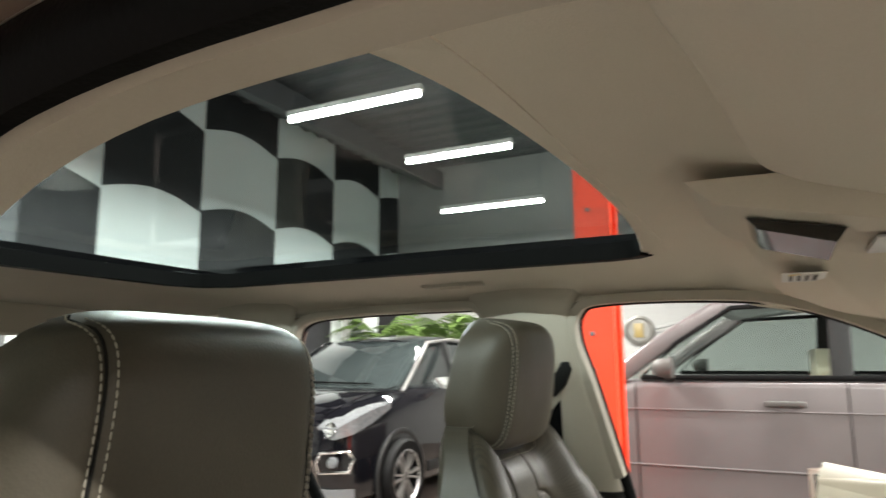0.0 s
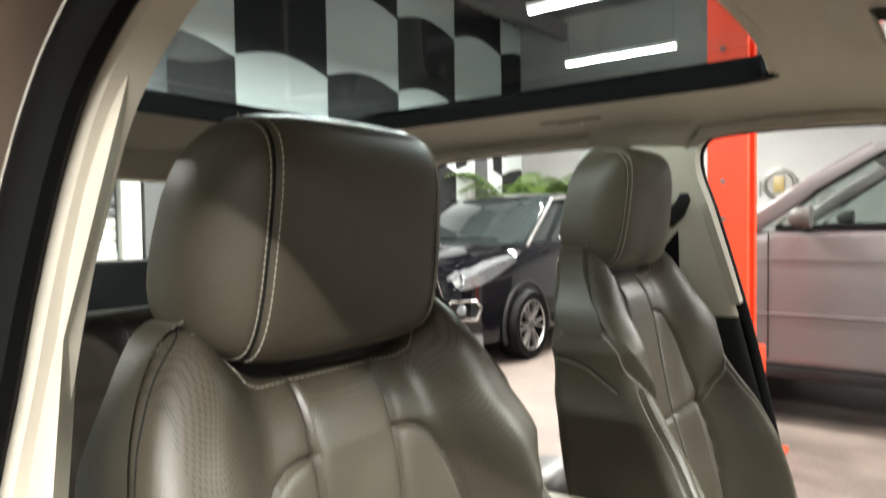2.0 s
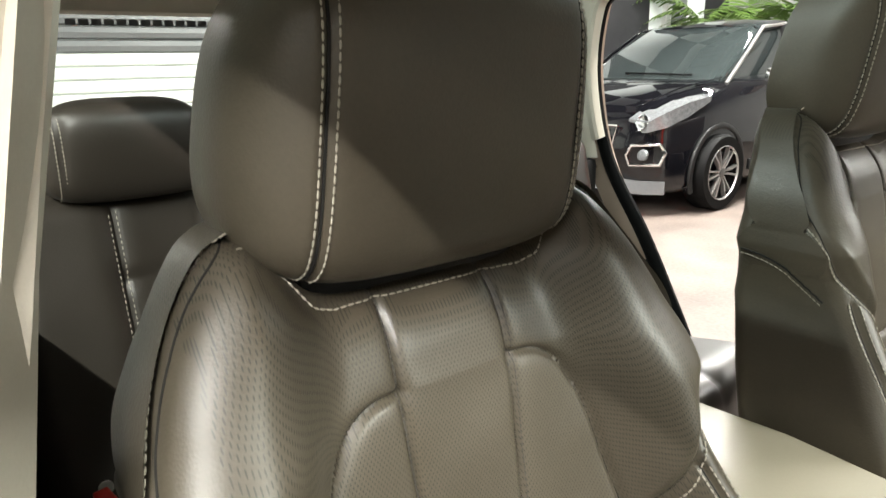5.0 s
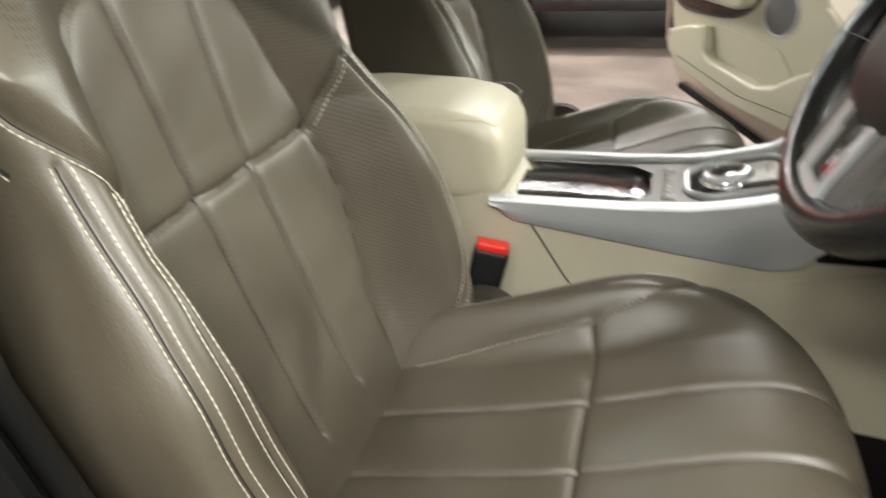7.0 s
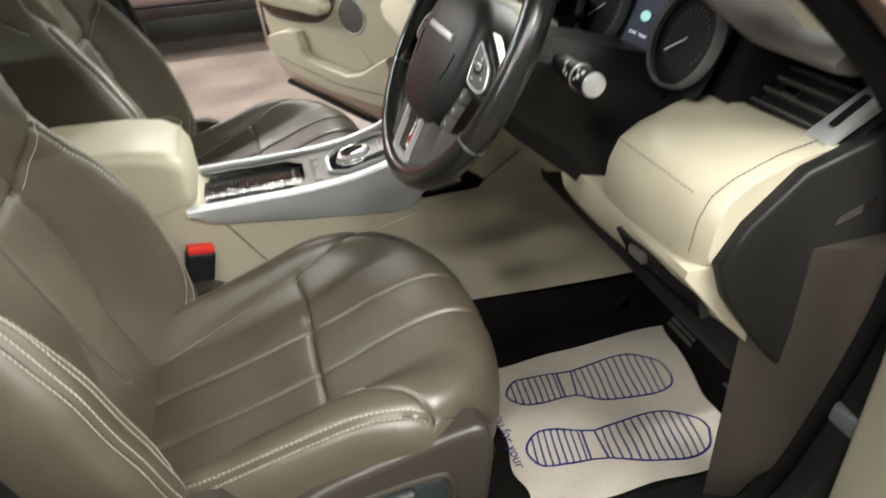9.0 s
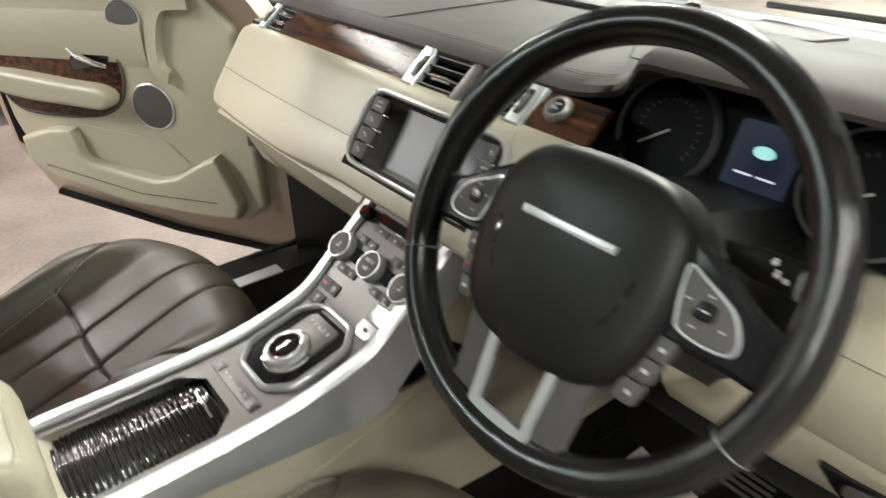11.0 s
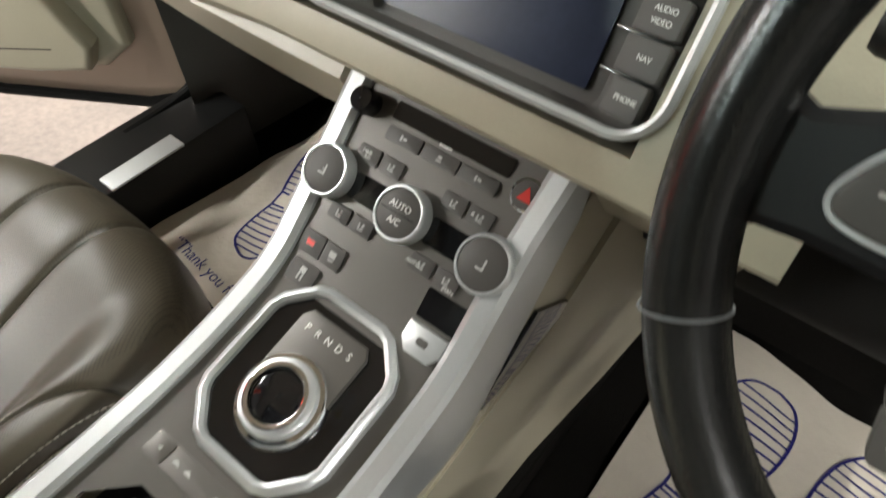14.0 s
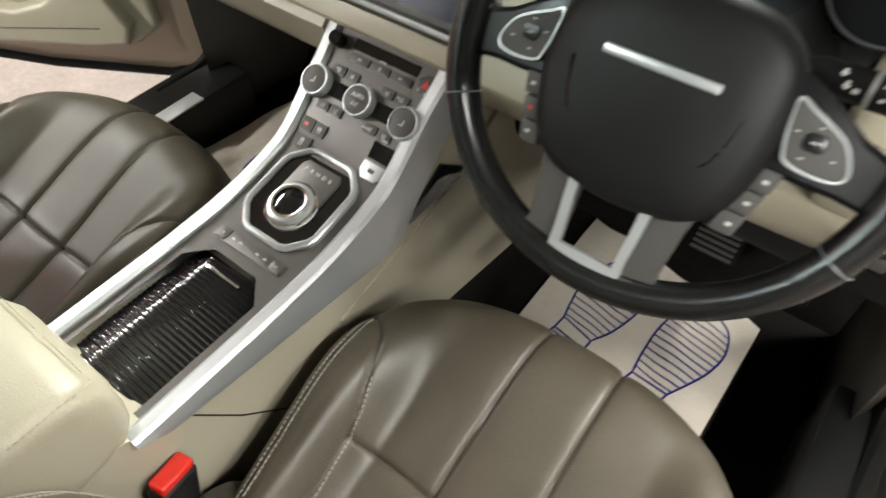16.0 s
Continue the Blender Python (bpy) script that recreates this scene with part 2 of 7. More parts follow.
def prism(pts, fn, depth, bevel=0.0, seg=2):
    """A plate with the outline pts (2D); fn(a, b, d) gives the place; d runs from 0 to depth."""
    bm = bmesh.new()
    low = [bm.verts.new(fn(a, b, 0)) for a, b in pts]
    top = [bm.verts.new(fn(a, b, depth)) for a, b in pts]
    k = len(pts)
    bm.faces.new(low[::-1])
    cap = bm.faces.new(top)
    for i in range(k):
        bm.faces.new((low[i], low[(i + 1) % k], top[(i + 1) % k], top[i]))
    bmesh.ops.recalc_face_normals(bm, faces=bm.faces)
    if bevel:
        bmesh.ops.bevel(bm, geom=[e for e in cap.edges], offset=bevel, segments=seg, affect="EDGES", profile=0.6)
    return bm


def loft(loops, caps=True, closed=True):
    """Joins loops of equal length into a skin."""
    k = len(loops[0])
    verts = [tuple(p) for lp in loops for p in lp]
    faces = []
    for i in range(len(loops) - 1):
        for j in range(k if closed else k - 1):
            a, b = i * k + j, i * k + (j + 1) % k
            faces.append((a, b, b + k, a + k))
    if caps and closed:
        faces.append(tuple(range(k))[::-1])
        faces.append(tuple(range((len(loops) - 1) * k, len(loops) * k)))
    return verts, faces


def smooth_path(pts, n=60, closed=False):
    """Catmull-Rom through points."""
    p = [np.array(q, float) for q in pts]
    k = len(p)
    out = []
    span = k if closed else k - 1
    for i in range(n + (0 if closed else 1)):
        s = i / n * span
        a = min(int(s), span - 1)
        t = s - a
        g = (lambda j: p[j % k]) if closed else (lambda j: p[max(0, min(k - 1, j))])
        p0, p1, p2, p3 = g(a - 1), g(a), g(a + 1), g(a + 2)
        out.append(0.5 * (2 * p1 + (p2 - p0) * t + (2 * p0 - 5 * p1 + 4 * p2 - p3) * t * t + (3 * p1 - p0 - 3 * p2 + p3) * t ** 3))
    return out


def sweep(path, profile, up=(0, 0, 1), closed=False, caps=True):
    """Sweeps a closed 2D profile (side, up) along a path of 3D points."""
    loops = []
    k = len(path)
    for i in range(k):
        a = path[(i - 1) % k if closed else max(i - 1, 0)]
        b = path[(i + 1) % k if closed else min(i + 1, k - 1)]
        t = np.array(b, float) - np.array(a, float)
        t /= np.linalg.norm(t) + 1e-12
        u0 = np.array(up(i) if callable(up) else up, float)
        s = np.cross(t, u0)
        s /= np.linalg.norm(s) + 1e-12
        u = np.cross(s, t)
        loops.append([np.array(path[i]) + s * x + u * y for x, y in profile])
    if closed:
        loops.append(loops[0])
        return loft(loops, caps=False)
    return loft(loops, caps)


def circle(r, n=10, rx=1.0):
    return [(r * rx * math.cos(2 * math.pi * i / n), r * math.sin(2 * math.pi * i / n)) for i in range(n)]


def rrect(w, h, r, n=4):
    """Rounded rectangle outline, counter-clockwise."""
    out = []
    for cx, cy, a in ((w / 2 - r, h / 2 - r, 0), (-w / 2 + r, h / 2 - r, 90), (-w / 2 + r, -h / 2 + r, 180), (w / 2 - r, -h / 2 + r, 270)):
        for i in range(n + 1):
            t = radians(a + 90 * i / n)
            out.append((cx + r * math.cos(t), cy + r * math.sin(t)))
    return out


def tube(path, r, n=8, closed=False, up=(0, 0, 1)):
    return sweep(path, circle(r, n), up, closed)


def lathe(profile, n=32, m=None):
    """Turns (radius, height) round z, then places it by m."""
    loops = [[(r * math.cos(2 * math.pi * i / n), r * math.sin(2 * math.pi * i / n), h) for i in range(n)] for r, h in profile]
    v, f = loft(loops, False)
    if m is not None:
        v = [tuple(m @ Vector(p)) for p in v]
    return v, f


def dashes(path, length=0.0054, gap=0.0015, r=0.00085, lift=None):
    """A row of thread stitches along a path."""
    p = np.array(path, float)
    d = np.r_[0, np.cumsum(np.linalg.norm(np.diff(p, axis=0), axis=1))]
    verts, faces = [], []
    s = 0.0
    while s + length < d[-1]:
        a, b = [np.array([np.interp(q, d, p[:, i]) for i in range(3)]) for q in (s, s + length)]
        t = (b - a) / (np.linalg.norm(b - a) + 1e-12)
        x = np.cross(t, (0.31, 0.52, 0.79))
        x /= np.linalg.norm(x)
        y = np.cross(t, x)
        k = len(verts)
        for f, rr in ((0, 0.5), (0.25, 1.0), (0.75, 1.0), (1, 0.5)):
            for i in range(5):
                w = 2 * math.pi * i / 5
                verts.append(tuple(a + (b - a) * f + (x * math.cos(w) + y * math.sin(w)) * r * rr))
        for j in range(3):
            for i in range(5):
                q = k + j * 5
                faces.append((q + i, q + (i + 1) % 5, q + 5 + (i + 1) % 5, q + 5 + i))
        s += length + gap
    return verts, faces


def merge(*geos):
    verts, faces = [], []
    for v, f in geos:
        k = len(verts)
        verts += [tuple(q) for q in v]
        faces += [tuple(i + k for i in g) for g in f]
    return verts, faces


def moved(geo, m):
    return [tuple(m @ Vector(p)) for p in geo[0]], geo[1]


def writing(name, body, size, m, mat, parent, align="CENTER"):
    cu = bpy.data.curves.new(name, "FONT")
    cu.body, cu.size, cu.align_x, cu.align_y, cu.extrude = body, size, align, "CENTER", 0.0002
    cu.materials.append(mat)
    ob = new(name, cu)
    ob.parent = parent
    inv = Matrix.Translation(-Vector(parent.location)) if parent.parent is None and parent.type == "EMPTY" else Matrix()
    ob.matrix_basis = m
    ob.matrix_parent_inverse = inv
    return ob


def bars(m, w, h, rows=1, gap=0.5):
    """Plain bars that stand for marks too small to read, flat on a face."""
    out = []
    for i in range(rows):
        y = (i - (rows - 1) / 2) * h * (1 + gap)
        b = box((-w / 2, y - h / 2, 0), (w / 2, y + h / 2, 0.0004), m=m)
        out.append(b)
    return join(*out)


def curve_fn(pts, soft=0.02):
    """A softened piecewise-linear function."""
    xs, ys = zip(*pts)
    def f(x):
        return float(np.mean([np.interp(x + d, xs, ys) for d in np.linspace(-soft, soft, 9)]))
    return f


def seg_dist(px, py, poly):
    """Distance of arrays of points from a 2D polyline."""
    best = np.full(px.shape, 9.0)
    for (ax, ay), (bx, by) in zip(poly, poly[1:]):
        dx, dy = bx - ax, by - ay
        t = np.clip(((px - ax) * dx + (py - ay) * dy) / (dx * dx + dy * dy + 1e-12), 0, 1)
        best = np.minimum(best, np.hypot(px - ax - t * dx, py - ay - t * dy))
    return best


def sstep(a, b, x):
    t = np.clip((x - a) / (b - a), 0, 1)
    return t * t * (3 - 2 * t)


# ---- the showroom ----
struct("floor", box((-12, -8, -0.2), (8, 9, 0.0)), CONCRETE, "worn brown-grey concrete showroom floor", "floor")
struct("ceiling", box((-12, -8, 5.2), (8, 9, 5.4)), STEEL, "dark corrugated steel ceiling", "ceiling")
struct("wall_south", box((-12, -6.2, 0), (8, -6.0, 5.2)), mural_material(), "wall painted with waving black and white checks", "wall")
struct("wall_west", box((-9.2, -6.0, 0), (-9.0, 9, 5.2)), WALLP, "grey painted blockwork wall", "wall")
struct("wall_east", box((7.8, -6.0, 0), (8.0, 9, 5.2)), WALLP, "plain grey painted wall", "wall")
struct("wall_north", box((-9.0, 8.8, 0), (7.8, 9.0, 5.2)), WALLP, "plain grey painted wall", "wall")


def corrugation():
    verts, faces = [], []
    xs = np.arange(-9, 7.8, 0.075)
    for i, x in enumerate(xs):
        z = 4.55 + (0.035 if i % 4 < 2 else 0.0)
        verts += [(x, -6.0, z), (x, 8.8, z)]
        if i:
            k = 2 * i
            faces.append((k - 2, k, k + 1, k - 1))
    return verts, faces


def tube_light(x, y0, y1, z, power=1.0):
    t = thing("tube_light", (x, (y0 + y1) / 2, z), "white hanging fluorescent tube batten on thin wires", "ceiling light", "hanging tube lights")
    part("tube", tube([(x, y0, z), (x, (y0 + y1) / 2, z), (x, y1, z)], 0.021, 10), TUBE, t)
    part("batten", box((x - 0.03, y0 - 0.02, z + 0.03), (x + 0.03, y1 + 0.02, z + 0.075), 0.006), WHITE, t)
    for y in (y0 + 0.03, y1 - 0.03):
        part("wire", tube([(x, y, z + 0.07), (x, y, 4.56)], 0.004, 5, up=(1, 0, 0)), STEEL, t)
    lamp = bpy.data.lights.new("tube_lamp", "AREA")
    lamp.shape, lamp.size, lamp.size_y, lamp.energy, lamp.color = "RECTANGLE", 0.06, y1 - y0, LAMP_W * power, (0.965, 0.96, 0.905)
    ob = new("tube_lamp", lamp)
    ob.location = (x, (y0 + y1) / 2, z - 0.032)


LAMP_W = 165
struct("corrugated_roof", corrugation(), STEEL, "corrugated steel roof sheets", "ceiling")
for x, y0, y1 in ((-1.99, -3.89, -2.62), (-3.31, -3.68, -2.48), (-4.77, -3.41, -2.32), (-6.95, -4.12, -2.74)):
    tube_light(x, y0, y1, 3.3, 1.15)
# unseen tubes, added out of view; place and power set to light the cabin
for x, y0, y1, power in ((2.5, -0.1, 1.1, 0.8), (2.5, 1.3, 2.5, 1.3), (2.5, -1.9, -0.7, 0.5), (4.0, 1.2, 2.4, 0.4), (-1.0, 3.5, 4.8, 4.4), (-3.0, 3.3, 4.6, 2.0), (-3.4, -0.7, 0.6, 0.6), (-5.4, 1.2, 2.5, 1.0), (2.5, -4.2, -2.9, 1.0)):
    tube_light(x, y0, y1, 3.3, power)
for y in (-5.2, -1.0, 3.2):
    struct("roof_beam", box((-9, y - 0.07, 4.2), (7.8, y + 0.07, 4.5), 0.01), STEEL, "dark grey steel roof beam", "beam")


# ---- the car's shell ----
def side_x(z):
    return 0.765 - 0.20 * max(0.0, z - 1.0)


DOOR_R = [(-0.44, 0.52), (-0.51, 0.75), (-0.59, 1.05), (-0.61, 1.20), (-0.60, 1.33), (-0.565, 1.40), (-0.49, 1.447), (-0.36, 1.462), (-0.2, 1.452), (-0.02, 1.36),
          (0.165, 1.235), (0.30, 1.12), (0.385, 1.03), (0.445, 0.92), (0.455, 0.79), (0.41, 0.60), (0.355, 0.47), (0.28, 0.43), (-0.05, 0.425), (-0.34, 0.435)]
DOOR_L = [(-0.40, 0.50), (-0.44, 0.58), (-0.50, 0.86), (-0.545, 1.07), (-0.60, 1.30), (-0.628, 1.40), (-0.62, 1.455), (-0.57, 1.475), (-0.36, 1.475), (-0.2, 1.455), (-0.02, 1.38),
          (0.165, 1.25), (0.30, 1.13), (0.385, 1.03), (0.445, 0.92), (0.455, 0.79), (0.41, 0.60), (0.355, 0.47), (0.28, 0.43), (-0.05, 0.425), (-0.34, 0.435)]
REAR_L = [(-0.72, 0.50), (-0.78, 0.9), (-0.82, 1.2), (-0.84, 1.40), (-0.87, 1.465), (-0.95, 1.475), (-1.25, 1.47), (-1.38, 1.455), (-1.425, 1.40), (-1.455, 1.25), (-1.43, 1.05), (-1.30, 0.85), (-1.18, 0.65), (-1.08, 0.48), (-0.95, 0.43), (-0.80, 0.43)]


def opening(outline, side, parent):
    """Trim lip, rubber seal and painted flange round a door opening."""
    path = smooth_path([(side * side_x(z), y, z) for y, z in outline], 120, True)
    mid = np.mean(path, axis=0)
    def out(i):
        v = path[i] - mid
        v[0] = 0
        return v
    up = lambda i: out(i)
    keep = [i for i, p in enumerate(path) if p[2] > 1.09 and p[1] < 0.36]
    lip = [path[i] + np.array((-0.018 * side, 0, 0)) for i in keep]
    part("trim_lip", sweep(lip, [(0.016, 0.0), (0.016, 0.020), (-0.014, 0.022), (-0.014, 0.006), (-0.008, 0.0)] if side < 0 else
         [(-0.016, 0.0), (0.008, 0.0), (0.014, 0.006), (0.014, 0.022), (-0.016, 0.020)], lambda i: out(keep[i])), PILLAR_T, parent)
    part("door_seal", sweep([p + np.array((0.006 * side, 0, 0)) for p in path], [(0.014 * math.cos(a), 0.016 + 0.020 * math.sin(a)) for a in np.linspace(0, 2 * math.pi, 11)[:-1]], up, True), RUBBER, parent, "black rubber door seal")
    prof = [(-0.018, 0.030), (0.018, 0.026), (0.030, 0.045), (0.034, 0.085), (-0.018, 0.085)] if side > 0 else [(0.018, 0.030), (0.018, 0.085), (-0.034, 0.085), (-0.030, 0.045), (-0.018, 0.026)]
    high = [i for i, p in enumerate(path) if p[2] > 0.80]
    lower = list(range(high[-1], len(path))) + list(range(0, high[0] + 1))
    off = np.array((0.035 * side, 0, 0))
    part("painted_flange", sweep([path[i] + off for i in high], prof, lambda i: out(high[i])), BRONZE, parent, "bronze painted door aperture flange")
    part("lower_flange", sweep([path[i] + off for i in lower], prof, lambda i: out(lower[i])), BLACK, parent, "black lower edge of the door aperture")


body = thing("car_body", (0, -0.6, 0), "bronze car shell with beige headliner and open doors", "car body")
opening(DOOR_R, 1, body)
opening(DOOR_L, -1, body)
opening(REAR_L, -1, body)

RX0, RX1, RY0, RY1 = -0.49, 0.565, -1.605, -0.402


def liner_z(x, y):
    z = 1.562 - 0.085 * (abs(x) / 0.68) ** 6
    z -= 0.10 * float(sstep(-0.34, 0.22, y)) + 0.05 * max(0, y + 0.1)
    z -= 0.012 * float(sstep(-0.33, -0.27, y)) * float(1 - sstep(0.0, 0.10, x * 0 + abs(y + 0.1) - 0.14)) * float(sstep(0.06, 0.16, abs(x)))
    z -= 0.05 * float(sstep(-1.62, -2.1, y))
    return z


def headliner():
    xs = sorted(set([round(v, 4) for v in np.linspace(-0.68, 0.68, 69)] + [RX0, RX1]))
    ys = sorted(set([round(v, 4) for v in np.linspace(-2.15, 0.12, 90)] + [RY0, RY1]))
    verts = [(x, y, liner_z(x, y)) for y in ys for x in xs]
    n = len(xs)
    faces = []
    for j in range(len(ys) - 1):
        for i in range(n - 1):
            cx, cy = (xs[i] + xs[i + 1]) / 2, (ys[j] + ys[j + 1]) / 2
            if RX0 < cx < RX1 and RY0 < cy < RY1:
                continue
            faces.append((j * n + i, j * n + i + 1, (j + 1) * n + i + 1, (j + 1) * n + i))
    return verts, faces


def corners():
    """Fills the cut corners of the roof opening."""
    out = []
    for sx, x in ((1, RX0), (-1, RX1)):
        for sy, y in ((1, RY0), (-1, RY1)):
            c = CUT
            out.append(([(x, y, liner_z(x, y)), (x + sx * c, y, liner_z(x + sx * c, y)), (x + sx * c * 0.3, y + sy * c * 0.3, liner_z(x, y)), (x, y + sy * c, liner_z(x, y + sy * c))], [(0, 1, 2), (0, 2, 3)]))
    return merge(*out)


CUT = 0.11
part("headliner", merge(headliner(), corners()), LINER, body, "beige woven fabric headliner")
part("roof_skin", merge(*[(lambda b: ([tuple(v) for v in b[0]], b[1]))(loft([[(x0, y0, 1.582), (x1, y0, 1.582), (x1, y0, 1.60), (x0, y0, 1.60)], [(x0, y1, 1.582), (x1, y1, 1.582), (x1, y1, 1.60), (x0, y1, 1.60)]]))
     for x0, x1, y0, y1 in ((-0.69, RX0 - 0.012, -2.2, 0.02), (RX1 + 0.012, 0.69, -2.2, 0.02), (RX0 - 0.012, RX1 + 0.012, -2.2, RY0 - 0.012), (RX0 - 0.012, RX1 + 0.012, RY1 + 0.012, 0.02))]), GLOSS, body, "gloss black roof skin", smooth=False)
c3 = CUT * 0.3
ring = [(RX0 + CUT, RY0), (RX1 - CUT, RY0), (RX1 - c3, RY0 + c3), (RX1, RY0 + CUT), (RX1, RY1 - CUT), (RX1 - c3, RY1 - c3), (RX1 - CUT, RY1), (RX0 + CUT, RY1), (RX0 + c3, RY1 - c3), (RX0, RY1 - CUT), (RX0, RY0 + CUT), (RX0 + c3, RY0 + c3)]
def front_edge(x):
    """The bowed front edge of the roof glass."""
    return -0.410 - 0.15 * (x - 0.02) ** 2


part("sunroof_front_lip", loft([[(x, RY1 + 0.004, liner_z(x, RY1) - 0.0015), (x, front_edge(x), liner_z(x, RY1) - 0.0015), (x, front_edge(x) - 0.002, liner_z(x, RY1) + 0.003), (x, front_edge(x) + 0.003, 1.580), (x, RY1 + 0.004, 1.580)] for x in np.linspace(RX0, RX1, 30)]), LINER, body, "beige edge of the roof opening")
part("sunroof_side_lip", box((RX1 - 0.004, RY0 + CUT, 1.5555), (RX1 + 0.004, RY1, 1.580), 0.002), LINER, body)
side = [(RX0 + 0.035, RY1 - 0.035), (RX0 + 0.010, RY1 - 0.060), (RX0, RY1 - CUT), (RX0, -1.0), (RX0, RY0 + CUT), (RX0 + c3, RY0 + c3), (RX0 + CUT, RY0), (0.0, RY0), (RX1 - CUT, RY0)]
part("sunroof_rail", sweep([np.array((x, y, 1.545)) for x, y in side], [(-0.014, 0.002), (0.014, 0.002), (0.014, 0.036), (-0.014, 0.036)], (0, 0, 1)), RUBBER, body, "black side rail of the roof glass")
gl = part("sunroof_glass", box((RX0 - 0.02, RY0 - 0.02, 1.5815), (RX1 + 0.02, RY1 + 0.02, 1.5845)), TINT, body, "large tinted panoramic roof glass", False)

# cant rails, pillar trims, quarter panels
for s, front, rear in ((1, -0.36, -2.1), (-1, -0.36, -2.1)):
    rail = [(s * (0.672), y, 1.505 - 0.02 * max(0, -1.5 - y)) for y in np.linspace(rear, -0.2, 20)] + [(s * 0.67, 0.0, 1.43), (s * 0.69, 0.2, 1.29), (s * 0.71, 0.38, 1.15), (s * 0.72, 0.5, 1.06)]
    part("cant_rail", sweep(rail, [(-0.025, -0.012), (0.02, -0.02), (0.03, 0.03), (-0.03, 0.03)], (0, 0, 1)), LINER, body)


def post(pts, x0, x1, side):
    """A pillar trim between two edges, given as (y_front, y_rear, z) rows."""
    loops = []
    for yf, yr, z in pts:
        x = side * (side_x(z) - 0.02)
        m = (yf + yr) / 2
        loops.append([(x, yf, z), (x - side * 0.018, yf - 0.02, z), (x - side * 0.03, m, z), (x - side * 0.018, yr + 0.02, z), (x, yr, z), (x + side * 0.03, m, z)])
    return loft(loops)


part("pillar_trim", post([(-0.56, -0.82, 1.07), (-0.60, -0.83, 1.25), (-0.63, -0.85, 1.38), (-0.64, -0.87, 1.47), (-0.60, -0.90, 1.52)], 0, 0, -1), PILLAR_T, body, "beige centre pillar trim")
part("lower_pillar_trim", post([(-0.40, -0.76, 0.42), (-0.45, -0.77, 0.6), (-0.51, -0.79, 0.86), (-0.56, -0.82, 1.068)], 0, 0, -1), BLACK, body, "black lower pillar trim")
part("pillar_trim", post([(-0.57, -0.80, 1.07), (-0.605, -0.83, 1.22), (-0.58, -0.85, 1.38), (-0.56, -0.87, 1.46), (-0.50, -0.90, 1.52)], 0, 0, 1), PILLAR_T, body, "beige centre pillar trim")
part("lower_pillar_trim", post([(-0.42, -0.74, 0.42), (-0.47, -0.76, 0.6), (-0.54, -0.78, 0.86), (-0.57, -0.80, 1.068)], 0, 0, 1), BLACK, body, "black lower pillar trim")
part("pillar_trim", post([(-1.46, -1.62, 1.05), (-1.48, -1.66, 1.25), (-1.43, -1.68, 1.42), (-1.40, -1.70, 1.52)], 0, 0, -1), PILLAR_T, body, "beige rear pillar trim")
part("pillar_trim", post([(-1.46, -1.62, 1.05), (-1.48, -1.66, 1.25), (-1.43, -1.68, 1.42), (-1.40, -1.70, 1.52)], 0, 0, 1), PILLAR_T, body, "beige rear pillar trim")
for s in (1, -1):
    part("rear_side_panel", box((min(s * 0.68, s * 0.74), -2.1, 0.4), (max(s * 0.68, s * 0.74), -1.46, 1.05), 0.02), BLACK, body)
    part("quarter_glass", box((min(s * 0.70, s * 0.705), -2.05, 1.06), (max(s * 0.70, s * 0.705), -1.66, 1.42)), CARGLASS, body, smooth=False)
# right rear door stays shut
part("rear_door_panel", box((0.70, -1.46, 0.42), (0.78, -0.76, 1.03), 0.03), LEATHER_D, body, "dark inner panel of the shut rear door")
rg = part("rear_door_glass", box((0.705, -1.45, 1.03), (0.711, -0.83, 1.47)), GLASS, body, smooth=False)
# tailgate
part("tailgate_panel", box((-0.70, -2.12, 0.4), (0.70, -2.06, 1.20), 0.03), BLACK, body)
part("tailgate_header", box((-0.70, -2.14, 1.43), (0.70, -2.04, 1.54), 0.02), LINER, body)
for s in (1, -1):
    part("tailgate_frame", box((min(s * 0.52, s * 0.70), -2.14, 1.18), (max(s * 0.52, s * 0.70), -2.06, 1.46), 0.02), BLACK, body)
tg = part("rear_glass", box((-0.56, -2.12, 1.19), (0.56, -2.115, 1.45)), GLASS, body, "rear window glass", False)
part("rear_window_sticker", join(*[box((0.02 + i * 0.028, -2.105, 1.405), (0.042 + i * 0.028, -2.104, 1.42)) for i in range(14)]), STEEL, body, smooth=False)
part("parcel_shelf", box((-0.62, -2.06, 1.02), (0.62, -1.56, 1.05), 0.01), BLACK, body)
# floor pan and sills
part("floor_pan", box((-0.76, -2.1, 0.20), (0.10, 0.56, 0.302), 0.01), CARPET, body, "dark carpeted cabin floor")
part("floor_pan", box((0.098, -2.1, 0.20), (0.76, 0.02, 0.302), 0.01), CARPET, body, "dark carpeted cabin floor")
part("floor_pan", box((0.098, 0.018, 0.18), (0.76, 0.70, 0.2275), 0.004), CARPET, body, "dark carpeted driver's footwell floor")
part("footwell_front", loft([[(x, 0.52, 0.26), (x, 0.56, 0.31), (x, 0.68, 0.50), (x, 0.72, 0.9), (x, 0.76, 0.9), (x, 0.72, 0.26)] for x in (-0.75, 0.10)]), CARPET, body, smooth=False)
part("footwell_front", loft([[(x, 0.60, 0.19), (x, 0.62, 0.235), (x, 0.70, 0.40), (x, 0.735, 0.9), (x, 0.77, 0.9), (x, 0.73, 0.19)] for x in (0.10, 0.75)]), CARPET, body, smooth=False)
